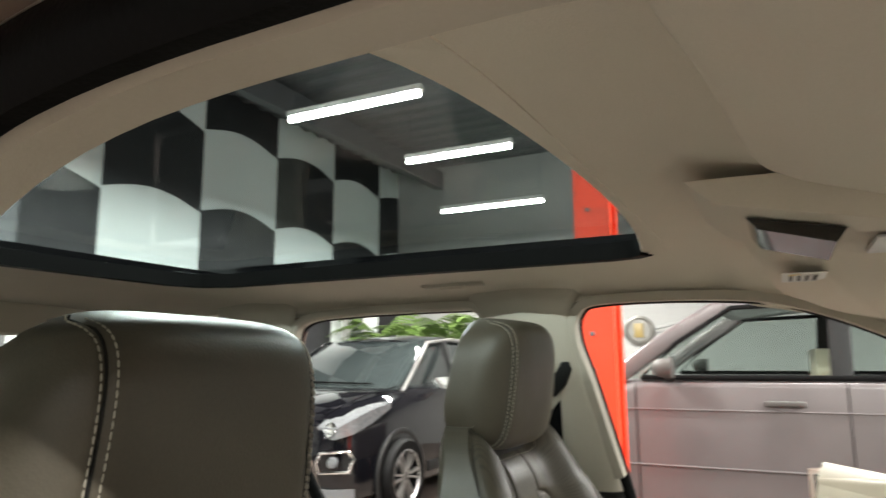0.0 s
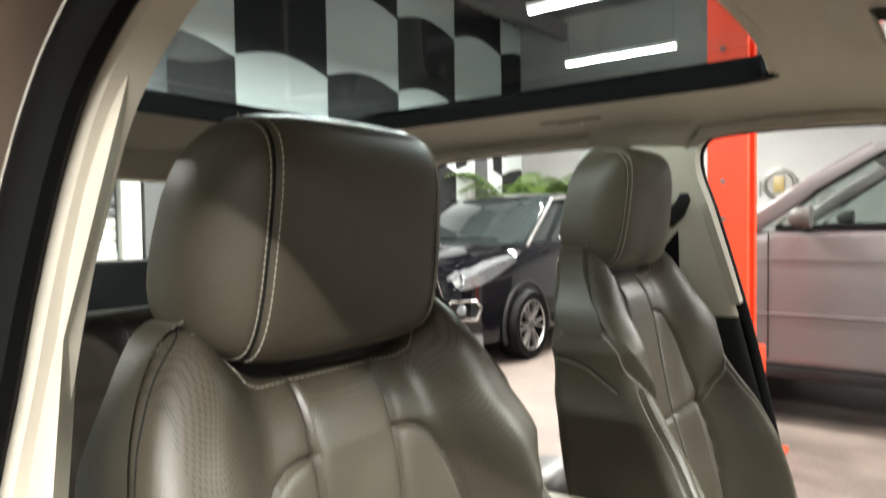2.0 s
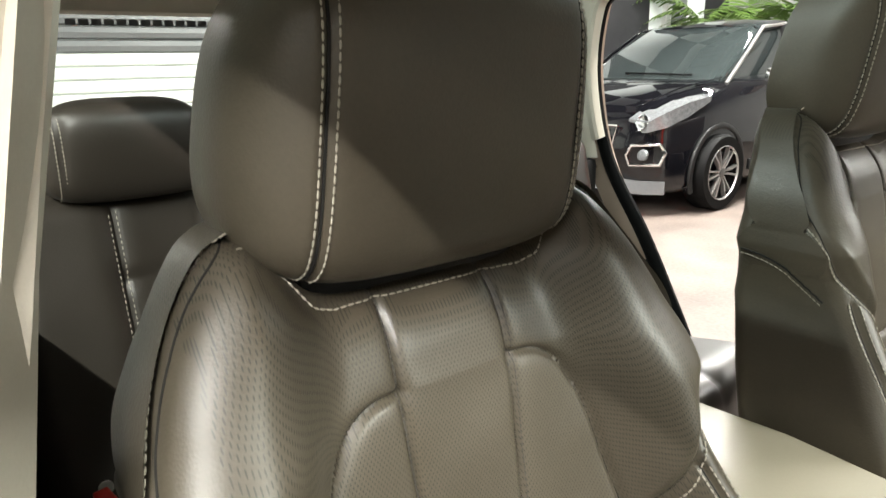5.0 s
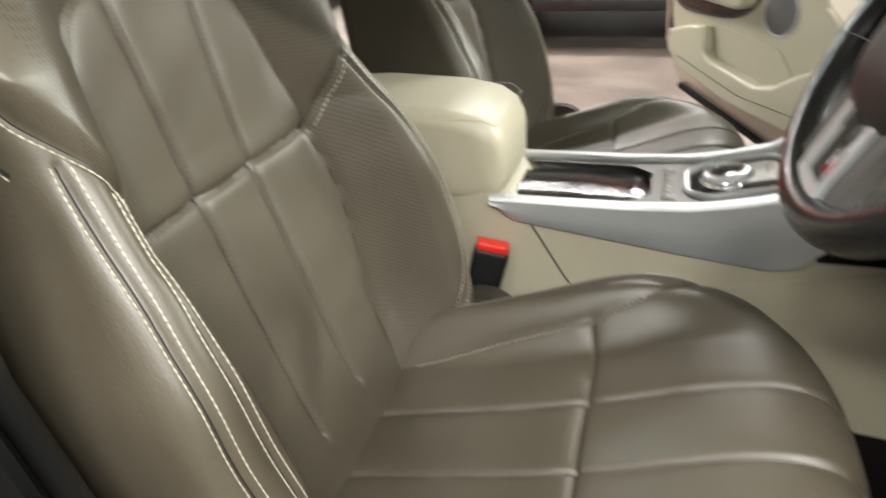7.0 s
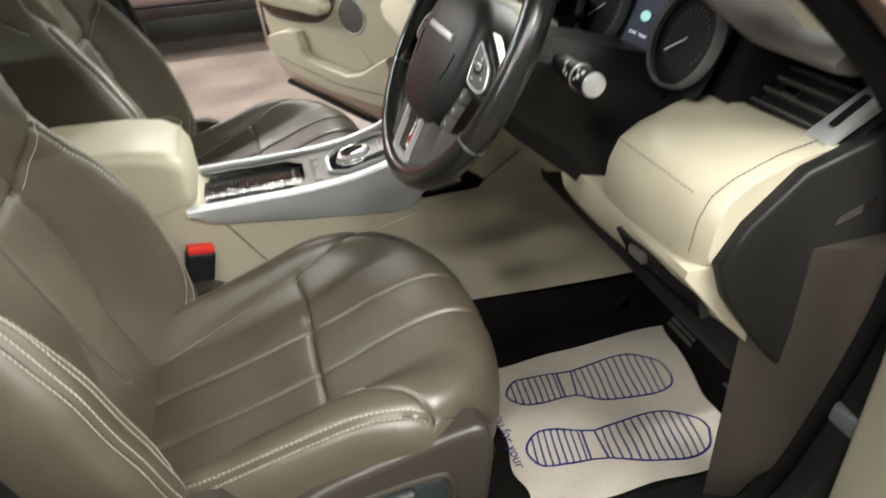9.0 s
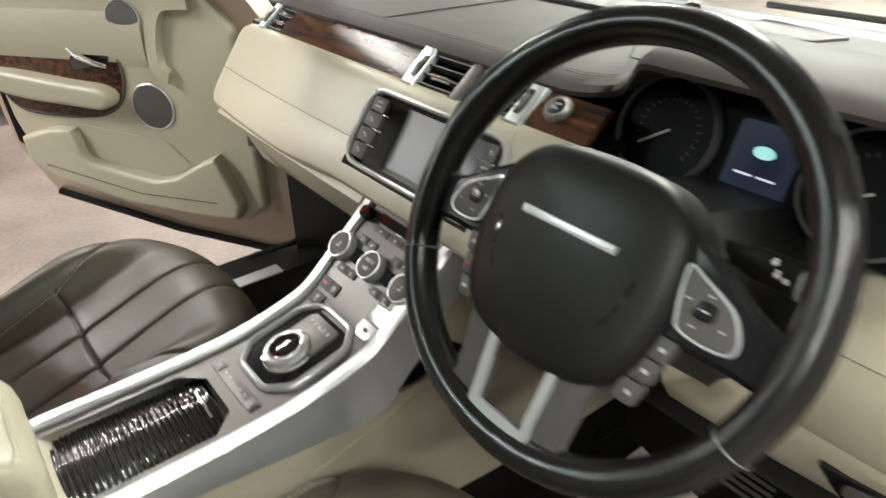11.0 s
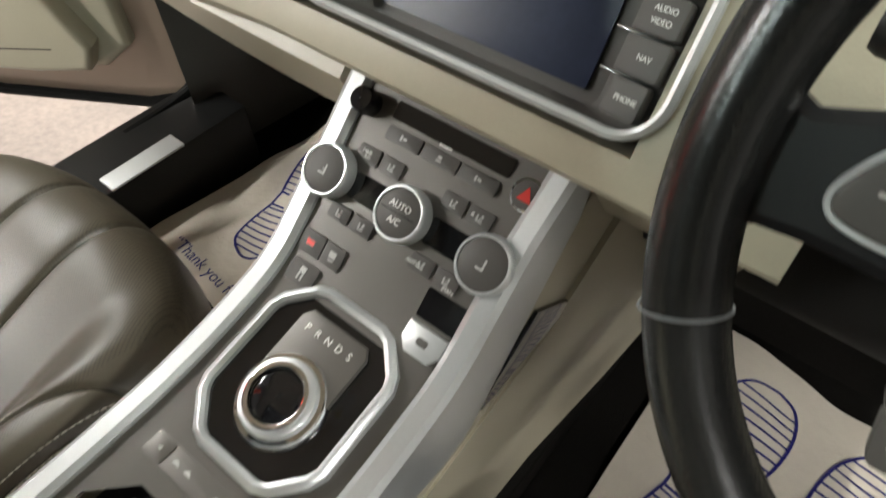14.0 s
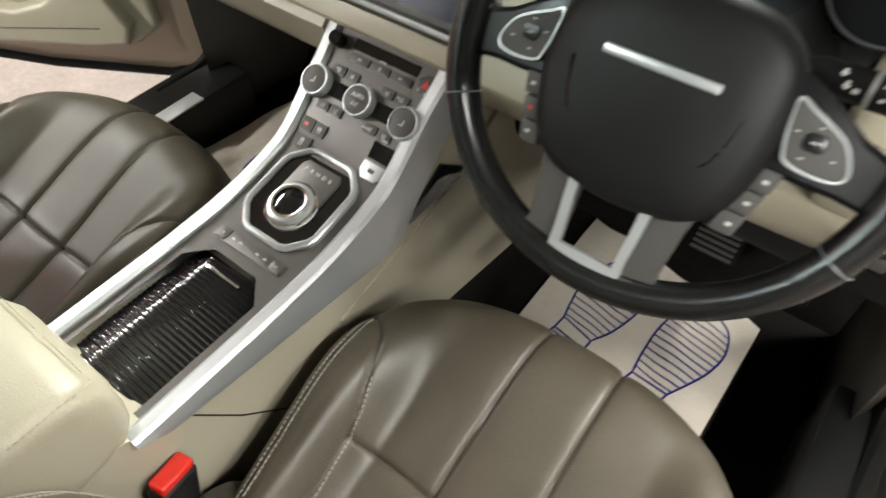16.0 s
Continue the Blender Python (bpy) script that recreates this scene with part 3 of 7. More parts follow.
for s in (1, -1):
    a, b = sorted((s * (0.66 if s < 0 else 0.70), s * 0.80))
    part("sill_trim", box((a, -0.42, 0.26), (b, 0.36, 0.428), 0.015), BLACK, body, "black plastic sill trim")
    if s < 0:
        part("sill_plate", box((-0.695, 0.08, 0.429), (-0.655, 0.22, 0.434), 0.002), SATIN, body, "brushed metal sill plate")
    part("kick_panel", loft([[(s * 0.735, 0.30, z), (s * 0.775, 0.36 + 0.1 * (z - 0.4), z), (s * 0.775, 0.62, z), (s * 0.70, 0.62, z)] for z in (0.21, 0.6, 0.86)]), BTN if s < 0 else LEATHER_D, body)
part("bulkhead", box((-0.75, 0.72, 0.36), (0.75, 0.80, 1.06)), BLACK, body, smooth=False)
# windscreen
ws = part("windscreen", loft([[(-0.68, 0.80, 1.085), (0.68, 0.80, 1.085), (0.68, 0.806, 1.088), (-0.68, 0.806, 1.088)], [(-0.62, 0.05, 1.50), (0.62, 0.05, 1.50), (0.62, 0.056, 1.503), (-0.62, 0.056, 1.503)]]), GLASS, body, smooth=False)
part("bonnet", loft([[(x, 0.86, 1.02), (x, 1.2, 1.04), (x, 1.8, 0.98), (x, 1.8, 0.7), (x, 0.86, 0.7)] for x in (-0.85, -0.4, 0, 0.4, 0.85)]), BRONZE, body)
part("scuttle", box((-0.7, 0.74, 1.02), (0.7, 0.90, 1.07), 0.01), BLACK, body)
part("wiper", tube([(0.1, 0.86, 1.09), (0.5, 0.83, 1.10), (0.62, 0.80, 1.11)], 0.006, 6), RUBBER, body)
# grab handle cover, roof lamp on the far rail
part("rail_cover", box((-0.60, -0.98, 1.525), (-0.57, -0.82, 1.535), 0.004), PILLAR_T, body)
part("coat_hook", box((-0.585, -0.93, 1.518), (-0.572, -0.87, 1.528), 0.003), LINER, body)


# ---- seats ----
def back_profile(z):
    return np.interp(z, [0.46, 0.55, 0.62, 0.86, 1.07, 1.14, 1.20, 1.26], [-0.465, -0.50, -0.528, -0.595, -0.648, -0.676, -0.706, -0.74])


def back_half(z):
    return curve_z(z, [0.40, 0.46, 0.52, 0.60, 0.70, 0.80, 0.87, 0.93, 0.97, 0.995, 1.03, 1.07, 1.12, 1.30], [0.205, 0.225, 0.250, 0.276, 0.292, 0.288, 0.270, 0.250, 0.241, 0.243, 0.258, 0.268, 0.268, 0.266])


def curve_z(z, zs, ws):
    """Softly rounded interpolation."""
    g = np.linspace(zs[0], zs[-1], 360)
    w = np.interp(g, zs, ws)
    for k in (9, 7, 5):
        w = np.convolve(np.pad(w, k, mode="edge"), np.ones(2 * k + 1) / (2 * k + 1), "valid")
    return np.interp(z, g, w)


BACK_SEAMS = [
    [(0.055, 1.14), (0.057, 1.07), (0.053, 0.97), (0.050, 0.86), (0.052, 0.56)],
    [(0.0, 0.86), (0.10, 0.862), (0.163, 0.868)],
    [(0.057, 1.068), (0.085, 1.066), (0.112, 1.048), (0.132, 1.01), (0.148, 0.94), (0.163, 0.868), (0.168, 0.76), (0.155, 0.60), (0.145, 0.50)],
    [(0.165, 1.204), (0.200, 1.172), (0.228, 1.125), (0.246, 1.07), (0.247, 1.035), (0.234, 1.003), (0.212, 0.968), (0.188, 0.920), (0.163, 0.868)],
    [(0.229, 0.972), (0.236, 0.94), (0.251, 0.88), (0.266, 0.80), (0.270, 0.72), (0.257, 0.62), (0.231, 0.54), (0.213, 0.48)],
    [(0.208, 0.945), (0.221, 0.90), (0.234, 0.84), (0.242, 0.77), (0.241, 0.70), (0.228, 0.62), (0.204, 0.55), (0.186, 0.50)],
]

BACK_SEAMS = [[tuple(q) for q in smooth_path(p, 22)] for p in BACK_SEAMS]


def back_top(x):
    return np.interp(abs(x), [0, 0.095, 0.113, 0.135, 0.154, 0.170, 0.19, 0.209, 0.229, 0.246, 0.259, 0.266], [1.146, 1.146, 1.153, 1.184, 1.204, 1.207, 1.196, 1.172, 1.138, 1.10, 1.05, 1.0])


def back_outline():
    zs = np.linspace(0.40, 1.0, 90)
    xs = np.linspace(0.266, 0.0, 40)
    right = list(zip(back_half(zs), zs)) + list(zip(xs, np.convolve(np.pad(back_top(xs), 3, mode="edge"), np.ones(7) / 7, "valid")))
    return right


def back_depths(x, z):
    """Front and rear face of the padding before its edges are rounded."""
    ax = abs(x)
    base = back_profile(z)
    low = curve_z(z, [0.40, 0.46, 0.55, 0.62, 0.70, 0.80, 0.88, 0.94, 0.99, 1.05, 1.12, 1.3], [0.07, 0.08, 0.104, 0.122, 0.128, 0.124, 0.106, 0.080, 0.062, 0.054, 0.044, 0.036])
    rise = np.interp(z, [0.9, 1.15], [0.150, 0.085])
    y = base + low * sstep(rise, np.interp(z, [0.9, 1.15], [0.236, 0.175]), ax)
    y = y - 0.012 * np.exp(-(ax / 0.13) ** 4) * np.interp(z, [0.5, 0.9, 1.1], [0.4, 1, 0.2])
    # the shoulder pad stands proud of the lower bolster
    edge = np.interp(ax, [0.163, 0.188, 0.212, 0.234, 0.247], [0.868, 0.920, 0.968, 1.003, 1.035])
    y = y + 0.010 * sstep(-0.004, 0.034, z - edge) * sstep(0.12, 0.17, ax) * sstep(1.10, 1.03, z)
    for k, poly in enumerate(BACK_SEAMS):
        d = seg_dist(ax, z, poly)
        deep = 0.0036 if k > 2 else 0.0058
        y = y - deep * np.exp(-(d / 0.0028) ** 2) - 0.0022 * np.exp(-(d / 0.009) ** 2)
    y = y + 0.0006 * np.sin(x * 37 + 2.2 * np.sin(z * 19)) * np.sin(z * 41 + x * 9)
    rear = base - np.interp(z, [0.95, 1.21], [0.108, 0.036]) - 0.02 * (1 - (x / 0.3) ** 2)
    return y, rear


OUTLINE = back_outline()


def edge_round(x, z, r):
    d = seg_dist(abs(x), z, OUTLINE)
    e = np.clip(1 - d / r, 0, 1)
    return np.clip(1 - e ** 2.3, 0, 1) ** (1 / 2.3)


def back_front(x, z):
    """Front face of a front seat's backrest."""
    f, b = back_depths(x, z)
    edge = f - np.minimum(0.050, 0.46 * (f - b))
    return edge + (f - edge) * edge_round(x, z, 0.056)


def back_rear(x, z):
    f, b = back_depths(x, z)
    edge = b + np.minimum(0.040, 0.40 * (f - b))
    return edge + (b - edge) * edge_round(x, z, 0.046)


def seat_back():
    nu, nv = 230, 270
    u = np.sin(np.linspace(-1, 1, nu) * math.pi / 2 * 0.86) / math.sin(math.pi / 2 * 0.86)
    v = np.sin(np.linspace(0, 1, nv) * math.pi / 2 * 0.86) / math.sin(math.pi / 2 * 0.86)
    tops = np.convolve(np.pad(back_top(u * 0.266), 3, mode="edge"), np.ones(7) / 7, "valid")
    z = 0.44 + v[:, None] * (tops[None, :] - 0.44)
    x = u[None, :] * back_half(z)
    yf, yb = back_front(x.ravel(), z.ravel()), back_rear(x.ravel(), z.ravel())
    front = list(zip(x.ravel(), yf, z.ravel()))
    rear_pts = list(zip(x.ravel(), yb, z.ravel()))
    n = nu * nv
    faces = []
    for j in range(nv - 1):
        for i in range(nu - 1):
            a = j * nu + i
            faces.append((a, a + 1, a + nu + 1, a + nu))
            faces.append((n + a, n + a + nu, n + a + nu + 1, n + a + 1))
    rim = list(range(nu)) + [j * nu + nu - 1 for j in range(1, nv)] + [(nv - 1) * nu + i for i in range(nu - 2, -1, -1)] + [j * nu for j in range(nv - 2, 0, -1)]
    for p, q in zip(rim, rim[1:] + rim[:1]):
        faces.append((p, n + p, n + q, q))
    return front + rear_pts, faces


def on_back(pts, off=0.0, lift=0.0012, side=1):
    """A dense line on the backrest's front face."""
    p = smooth_path(pts, 90)
    out = []
    for i, q in enumerate(p):
        t = p[min(i + 1, len(p) - 1)] - p[max(i - 1, 0)]
        t = t / (np.linalg.norm(t) + 1e-9)
        x, z = q[0] - t[1] * off, q[1] + t[0] * off
        out.append((side * x, float(back_front(np.array([side * x]), np.array([z]))[0]) + lift, z))
    return out


def cushion_line(v):
    """Middle line of the cushion: y and z along its length."""
    p = CUSHION_MID
    s = v * (len(p) - 1)
    i = np.clip(s.astype(int), 0, len(p) - 2)
    t = s - i
    return p[i, 0] + (p[i + 1, 0] - p[i, 0]) * t, p[i, 1] + (p[i + 1, 1] - p[i, 1]) * t


CUSHION_MID = np.array(smooth_path([(-0.53, 0.500), (-0.46, 0.520), (-0.34, 0.552), (-0.22, 0.590), (-0.10, 0.634), (-0.03, 0.652), (0.02, 0.646), (0.052, 0.618), (0.066, 0.57), (0.066, 0.51), (0.058, 0.47)], 200))
_len = np.r_[0, np.cumsum(np.linalg.norm(np.diff(CUSHION_MID, axis=0), axis=1))]
_even = np.linspace(0, _len[-1], 200)
CUSHION_MID = np.stack([np.interp(_even, _len, CUSHION_MID[:, i]) for i in (0, 1)], 1)
CUSH_ALONG = -0.53 + np.r_[0, np.cumsum(np.where(CUSHION_MID[1:, 0] < -0.03, np.diff(CUSHION_MID[:, 0]), np.diff(_even)))]
CUSH_V = np.linspace(0, 1, 200)
CUSH_SEAMS = [
    [(0.0, -0.220), (0.172, -0.216)],
    [(0.054, -0.52), (0.055, -0.22), (0.053, -0.05), (0.050, 0.16)],
    [(0.145, -0.50), (0.152, -0.44), (0.166, -0.33), (0.174, -0.216), (0.188, -0.155), (0.210, -0.105), (0.236, -0.07), (0.256, -0.05)],
    [(0.208, -0.50), (0.222, -0.40), (0.234, -0.27), (0.244, -0.16), (0.250, -0.065)],
    [(0.250, -0.065), (0.245, -0.01), (0.228, 0.05), (0.205, 0.13)],
]

CUSH_SEAMS = [[tuple(q) for q in smooth_path(p, 22)] for p in CUSH_SEAMS]


def cushion_top(x, v):
    """Place on the cushion's upper face for x across and v along."""
    y, z = cushion_line(v)
    arc = np.interp(v, CUSH_V, CUSH_ALONG)
    ax = abs(x)
    w = np.interp(v, [0, 0.15, 0.3, 0.55, 0.65, 0.8, 0.9, 1.0], [0.228, 0.240, 0.252, 0.270, 0.270, 0.262, 0.248, 0.235])
    fade = curve_z(v, [0, 0.15, 0.35, 0.47, 0.57, 0.66, 0.75, 1.0], [0.7, 0.95, 1.0, 1.0, 0.66, 0.30, 0.05, 0.0])
    h = 0.060 * fade * sstep(0.135, 0.205, ax)
    h = h - 0.008 * np.exp(-(ax / 0.12) ** 4) * np.interp(v, [0, 0.5, 0.75], [1, 0.8, 0])
    h = h - 0.042 * (ax / 0.262) ** 3 * np.interp(v, [0.52, 0.76], [0, 1])
    e = np.clip((ax - (w - 0.05)) / 0.05, 0, 1)
    h = h - 0.05 * (1 - np.sqrt(np.clip(1 - e * e, 0, 1)))
    back = (0.018 * (ax / 0.2) ** 2 + 0.075 * (ax / 0.262) ** 6) * np.interp(v, [0.55, 0.8, 1], [0, 1, 1])
    for poly in CUSH_SEAMS:
        d = seg_dist(ax, arc, poly)
        h = h - (0.0055 * np.exp(-(d / 0.0030) ** 2) + 0.0024 * np.exp(-(d / 0.012) ** 2)) * np.interp(v, [0, 0.72, 0.95], [1, 1, 0.5])
    h = h + 0.0005 * np.sin(x * 33 + 2 * np.sin(arc * 17)) * np.sin(arc * 45 + x * 8)
    dy, dz = np.gradient(CUSHION_MID[:, 0]), np.gradient(CUSHION_MID[:, 1])
    q = np.linspace(0, 1, len(CUSHION_MID))
    ty, tz = np.interp(v, q, dy), np.interp(v, q, dz)
    k = np.hypot(ty, tz) + 1e-9
    return y - tz / k * h - back, z + ty / k * h


def seat_cushion():
    nu, nv = 200, 240
    u = np.linspace(-1, 1, nu)
    verts, k = [], 0
    for j in range(nv + 1):
        v = np.full(nu, j / nv)
        w = np.interp(v, [0, 0.15, 0.3, 0.55, 0.65, 0.8, 0.9, 1.0], [0.228, 0.240, 0.252, 0.270, 0.270, 0.262, 0.248, 0.235])
        x = u * w
        y, z = cushion_top(x, v)
        verts += list(zip(x, y, z))
        xb = x[::-1][3:-3:8]
        yb = np.minimum(y[::-1][3:-3:8], 0.03)
        verts += list(zip(xb * 0.985, yb, np.full(len(xb), 0.455)))
        k = nu + len(xb)
    faces = []
    for j in range(nv):
        for i in range(k):
            a, b = j * k + i, j * k + (i + 1) % k
            faces.append((a, b, b + k, a + k))
    faces.append(tuple(range(k))[::-1])
    faces.append(tuple(range(nv * k, nv * k + k)))
    return verts, faces


def on_cushion(pts, off=0.0, lift=0.0012, side=1):
    p = smooth_path(pts, 90)
    out = []
    for i, q in enumerate(p):
        t = p[min(i + 1, len(p) - 1)] - p[max(i - 1, 0)]
        t = t / (np.linalg.norm(t) + 1e-9)
        x, a = q[0] - t[1] * off, q[1] + t[0] * off
        v = np.array(np.interp(a, CUSH_ALONG, CUSH_V))
        y, z = cushion_top(np.array(side * x), v)
        out.append((side * x, float(y), float(z) + lift))
    return out


def headrest_shape(hw, hh, hd, seam, n=110, m=180, tilt=9.0, groove=True):
    """A padded block with rounded outline; front faces +y."""
    verts, faces = [], []
    for j in range(n + 1):
        lat = -math.pi / 2 + math.pi * j / n
        for i in range(m):
            lon = 2 * math.pi * i / m
            cl, sl = math.cos(lat), math.sin(lat)
            r1 = math.copysign(abs(cl) ** 0.42, cl)
            z = hh * math.copysign(abs(sl) ** 0.55, sl)
            x = hw * r1 * math.copysign(abs(math.cos(lon)) ** 0.62, math.cos(lon))
            y = hd * r1 * math.copysign(abs(math.sin(lon)) ** 0.62, math.sin(lon))
            x *= 1 - 0.10 * (z / hh) - 0.06 * (z / hh) ** 2
            if groove and y > -hd * 0.3:
                sx = seam * (1 - 0.06 * (z / hh))
                d = abs(abs(x) - sx)
                y -= 0.0045 * math.exp(-(d / 0.0030) ** 2) + 0.0022 * math.exp(-(d / 0.012) ** 2)
                y -= 0.48 * max(0, abs(x) - sx)
            verts.append((x, y, z))
    for j in range(n):
        for i in range(m):
            a, b = j * m + i, j * m + (i + 1) % m
            faces.append((a, b, b + m, a + m))
    return verts, faces


def headrest_front(hw, hh, hd, x, z):
    """Front y of the padded block at x, z."""
    sl = min(1.0, (abs(z) / hh)) ** (1 / 0.55)
    r1 = max(0.02, 1 - sl * sl) ** 0.21
    k = 1 - 0.10 * (z / hh) - 0.06 * (z / hh) ** 2
    c = min(1.0, abs(x) / (hw * r1 * k)) ** (1 / 0.62)
    return hd * r1 * max(0.0, 1 - c * c) ** 0.31


def front_seat():
    seat = thing("front_seat", (0, 0, 0), "brown perforated leather front seat with pale stitching and padded headrest", "car seat", "front seats")
    part("backrest", seat_back(), LEATHER_P, seat, "", True, 60)
    part("cushion", seat_cushion(), LEATHER_P, seat, "", True, 60)
    lines, low_lines, fine, low_fine = [], [], [], []
    for s in (1, -1):
        for o in (-0.0048, 0.0048):
            lines.append(dashes(on_back(BACK_SEAMS[4], o, side=s)))
            lines.append(dashes(on_back(BACK_SEAMS[5], o, side=s)))
            low_lines.append(dashes(on_cushion(CUSH_SEAMS[3], o, side=s)))
        low_lines.append(dashes(on_cushion(CUSH_SEAMS[2][2:14], 0.005, side=s), r=0.0007))
        lines.append(dashes(on_back(BACK_SEAMS[3], 0.0055, 0.0018, side=s)))
        fine.append(dashes(on_back(BACK_SEAMS[0], 0.0032, side=s), r=0.0006, length=0.004))
        low_fine.append(dashes(on_cushion([(0.054, -0.46), (0.055, -0.225)], 0.003, side=s), r=0.0006, length=0.004))
    top = [(x, float(back_front(np.array([x]), np.array([back_top(x) - 0.009]))[0]) + 0.0012, float(back_top(x)) - 0.009) for x in np.linspace(-0.165, 0.165, 80)]
    lines.append(dashes(top))
    tagged(part("fine_stitching", merge(*fine), THREAD_D, seat), kind="stuff")
    tagged(part("stitching", merge(*lines), THREAD, seat, "pale double stitching"), kind="stuff")
    tagged(part("cushion_fine_stitching", merge(*low_fine), THREAD_D, seat), kind="stuff")
    tagged(part("cushion_stitching", merge(*low_lines), THREAD, seat, "pale double stitching"), kind="stuff")
    for s in (1, -1):
        for p in BACK_SEAMS:
            part("seam", tube(on_back(p, 0, -0.0004, s), 0.0011, 5, up=(0, 1, 0)), SEAM, seat)
        for p in CUSH_SEAMS:
            part("cushion_seam", tube(on_cushion(p, 0, -0.0004, s), 0.0011, 5), SEAM, seat)
        # the side panel's upper edge: a stitched curve across the flank
        flank = []
        for q in np.linspace(0, 1, 40):
            z = 1.022 - 0.052 * q ** 1.9
            xx = float(back_half(np.array(z)))
            yr, yf = float(back_rear(np.array([xx]), np.array([z]))[0]), float(back_front(np.array([xx]), np.array([z]))[0])
            flank.append((s * (xx + 0.0006), yr + (yf - yr) * q, z))
        part("seam", tube(flank, 0.0014, 5, up=(1, 0, 0)), SEAM, seat)
        tagged(part("stitching", dashes([(x, y, z - 0.006) for x, y, z in flank]), THREAD, seat), kind="stuff")
    # headrest
    hw, hh, hd, sm = 0.168, 0.117, 0.066, 0.116
    m = Matrix.Translation((0, -0.694, 1.278)) @ Matrix.Rotation(radians(-7), 4, "X")
    hr = part("headrest", moved(headrest_shape(hw, hh, hd, sm), m), LEATHER, seat, "smooth brown leather headrest", True, 60)
    st = []
    for s in (1, -1):
        for o in (-0.0046, 0.0046):
            path = []
            for z in np.linspace(-hh * 0.93, hh * 0.95, 60):
                x = sm * (1 - 0.06 * z / hh) + o
                path.append(tuple(m @ Vector((s * x, headrest_front(hw, hh, hd, x, z) - 0.48 * max(0, o) - 0.0004, z))))
            st.append(dashes(path))
    tagged(part("stitching", merge(*st), THREAD, hr), kind="stuff")
    for s in (1, -1):
        part("seam", tube([tuple(m @ Vector((s * sm * (1 - 0.06 * z / hh), headrest_front(hw, hh, hd, sm * (1 - 0.06 * z / hh), z) - 0.0052, z))) for z in np.linspace(-hh * 0.93, hh * 0.95, 60)], 0.0013, 5, up=(0, 1, 0)), SEAM, hr)
    for s in (1, -1):
        part("headrest_post", tube([(s * 0.065, -0.715, 1.08), (s * 0.065, -0.72, 1.20)], 0.006, 8, up=(1, 0, 0)), CHROME, seat)
    # base, side trims, recliner
    part("seat_base", box((-0.22, -0.46, 0.302), (0.22, 0.0, 0.47), 0.02), BLACK, seat, "black seat base and rails")
    for s, cut in ((1, 0.0), (-1, 0.06)):
        panel = [(-0.335, 0.43), (-0.33, 0.405), (-0.20, 0.400), (-0.05, 0.400), (-0.022, 0.425), (-0.006, 0.54 - cut), (-0.006, 0.590 - cut), (-0.022, 0.614 - cut), (-0.06, 0.612 - cut), (-0.123, 0.600 - cut), (-0.20, 0.584 - cut), (-0.262, 0.562 - cut), (-0.295, 0.53 - cut / 2), (-0.31, 0.48)]
        part("side_trim", prism([(p[0], p[1]) for p in smooth_path(panel, 70, True)], lambda a, b, d, s=s: (s * (0.232 + d), a, b), 0.040, 0.014, 5), LEATHER_D, seat, "brown plastic seat side trim")
        cover = [(-0.62, 0.47), (-0.60, 0.585), (-0.568, 0.598), (-0.52, 0.582), (-0.46, 0.578), (-0.41, 0.590), (-0.372, 0.590), (-0.340, 0.568), (-0.322, 0.525), (-0.328, 0.45), (-0.36, 0.42), (-0.50, 0.42)]
        part("recliner_cover", prism([(p[0], p[1]) for p in smooth_path(cover, 70, True)], lambda a, b, d, s=s: (s * (0.225 + d + 0.012 * math.sin((a + 0.62) * 9)), a, b), 0.040, 0.018, 6), LEATHER_D, seat, "brown moulded recliner cover")
    # added black box that fills the gap under the headrest, so it stays dark
    part("headrest_gap_filler", box((-0.115, -0.775, 1.10), (0.115, -0.700, 1.176), 0.012), BLACK, seat)
    return seat


driver_seat = front_seat()
passenger_seat = copy_thing(driver_seat, pose(-0.405, -0.008, 0.038))
for piece in passenger_seat.children:
    if piece.name.startswith(("cushion", "side_trim")):
        piece.location = piece.location + Vector((0, -0.035, -0.034))
driver_seat.matrix_basis = pose(0.40, 0, 0)
sw = thing("seat_switch", (0.665, -0.15, 0.50), "black power seat switch panel on the seat side", "seat switch")
recess = [(p[0], p[1]) for p in smooth_path([(-0.225, 0.470), (-0.090, 0.472), (-0.068, 0.490), (-0.070, 0.530), (-0.095, 0.546), (-0.205, 0.534), (-0.238, 0.515), (-0.242, 0.485)], 48, True)]
part("rim", sweep([np.array((0.6705, a, b)) for a, b in recess], circle(0.006, 8), (1, 0, 0), True), LEATHER_D, sw, "moulded rim of the switch recess")
part("recess", prism(recess, lambda a, b, d: (0.669 + d, a, b), 0.0042, 0.001), LEATHER_D, sw)
part("switch_base", prism([(p[0], p[1]) for p in smooth_path([(-0.205, 0.478), (-0.085, 0.484), (-0.078, 0.50), (-0.080, 0.535), (-0.10, 0.540), (-0.20, 0.526), (-0.215, 0.505)], 40, True)], lambda a, b, d: (0.671 + d, a, b), 0.005, 0.002), TEAL, sw)
part("tilt_switch", box((0.672, -0.207, 0.484), (0.692, -0.162, 0.524), 0.009, 4), TEAL, sw)
part("slide_switch", box((0.672, -0.156, 0.480), (0.694, -0.090, 0.506), 0.009, 4), TEAL, sw)
part("lumbar_switch", box((0.672, -0.170, 0.518), (0.688, -0.122, 0.540), 0.007, 4), TEAL, sw)


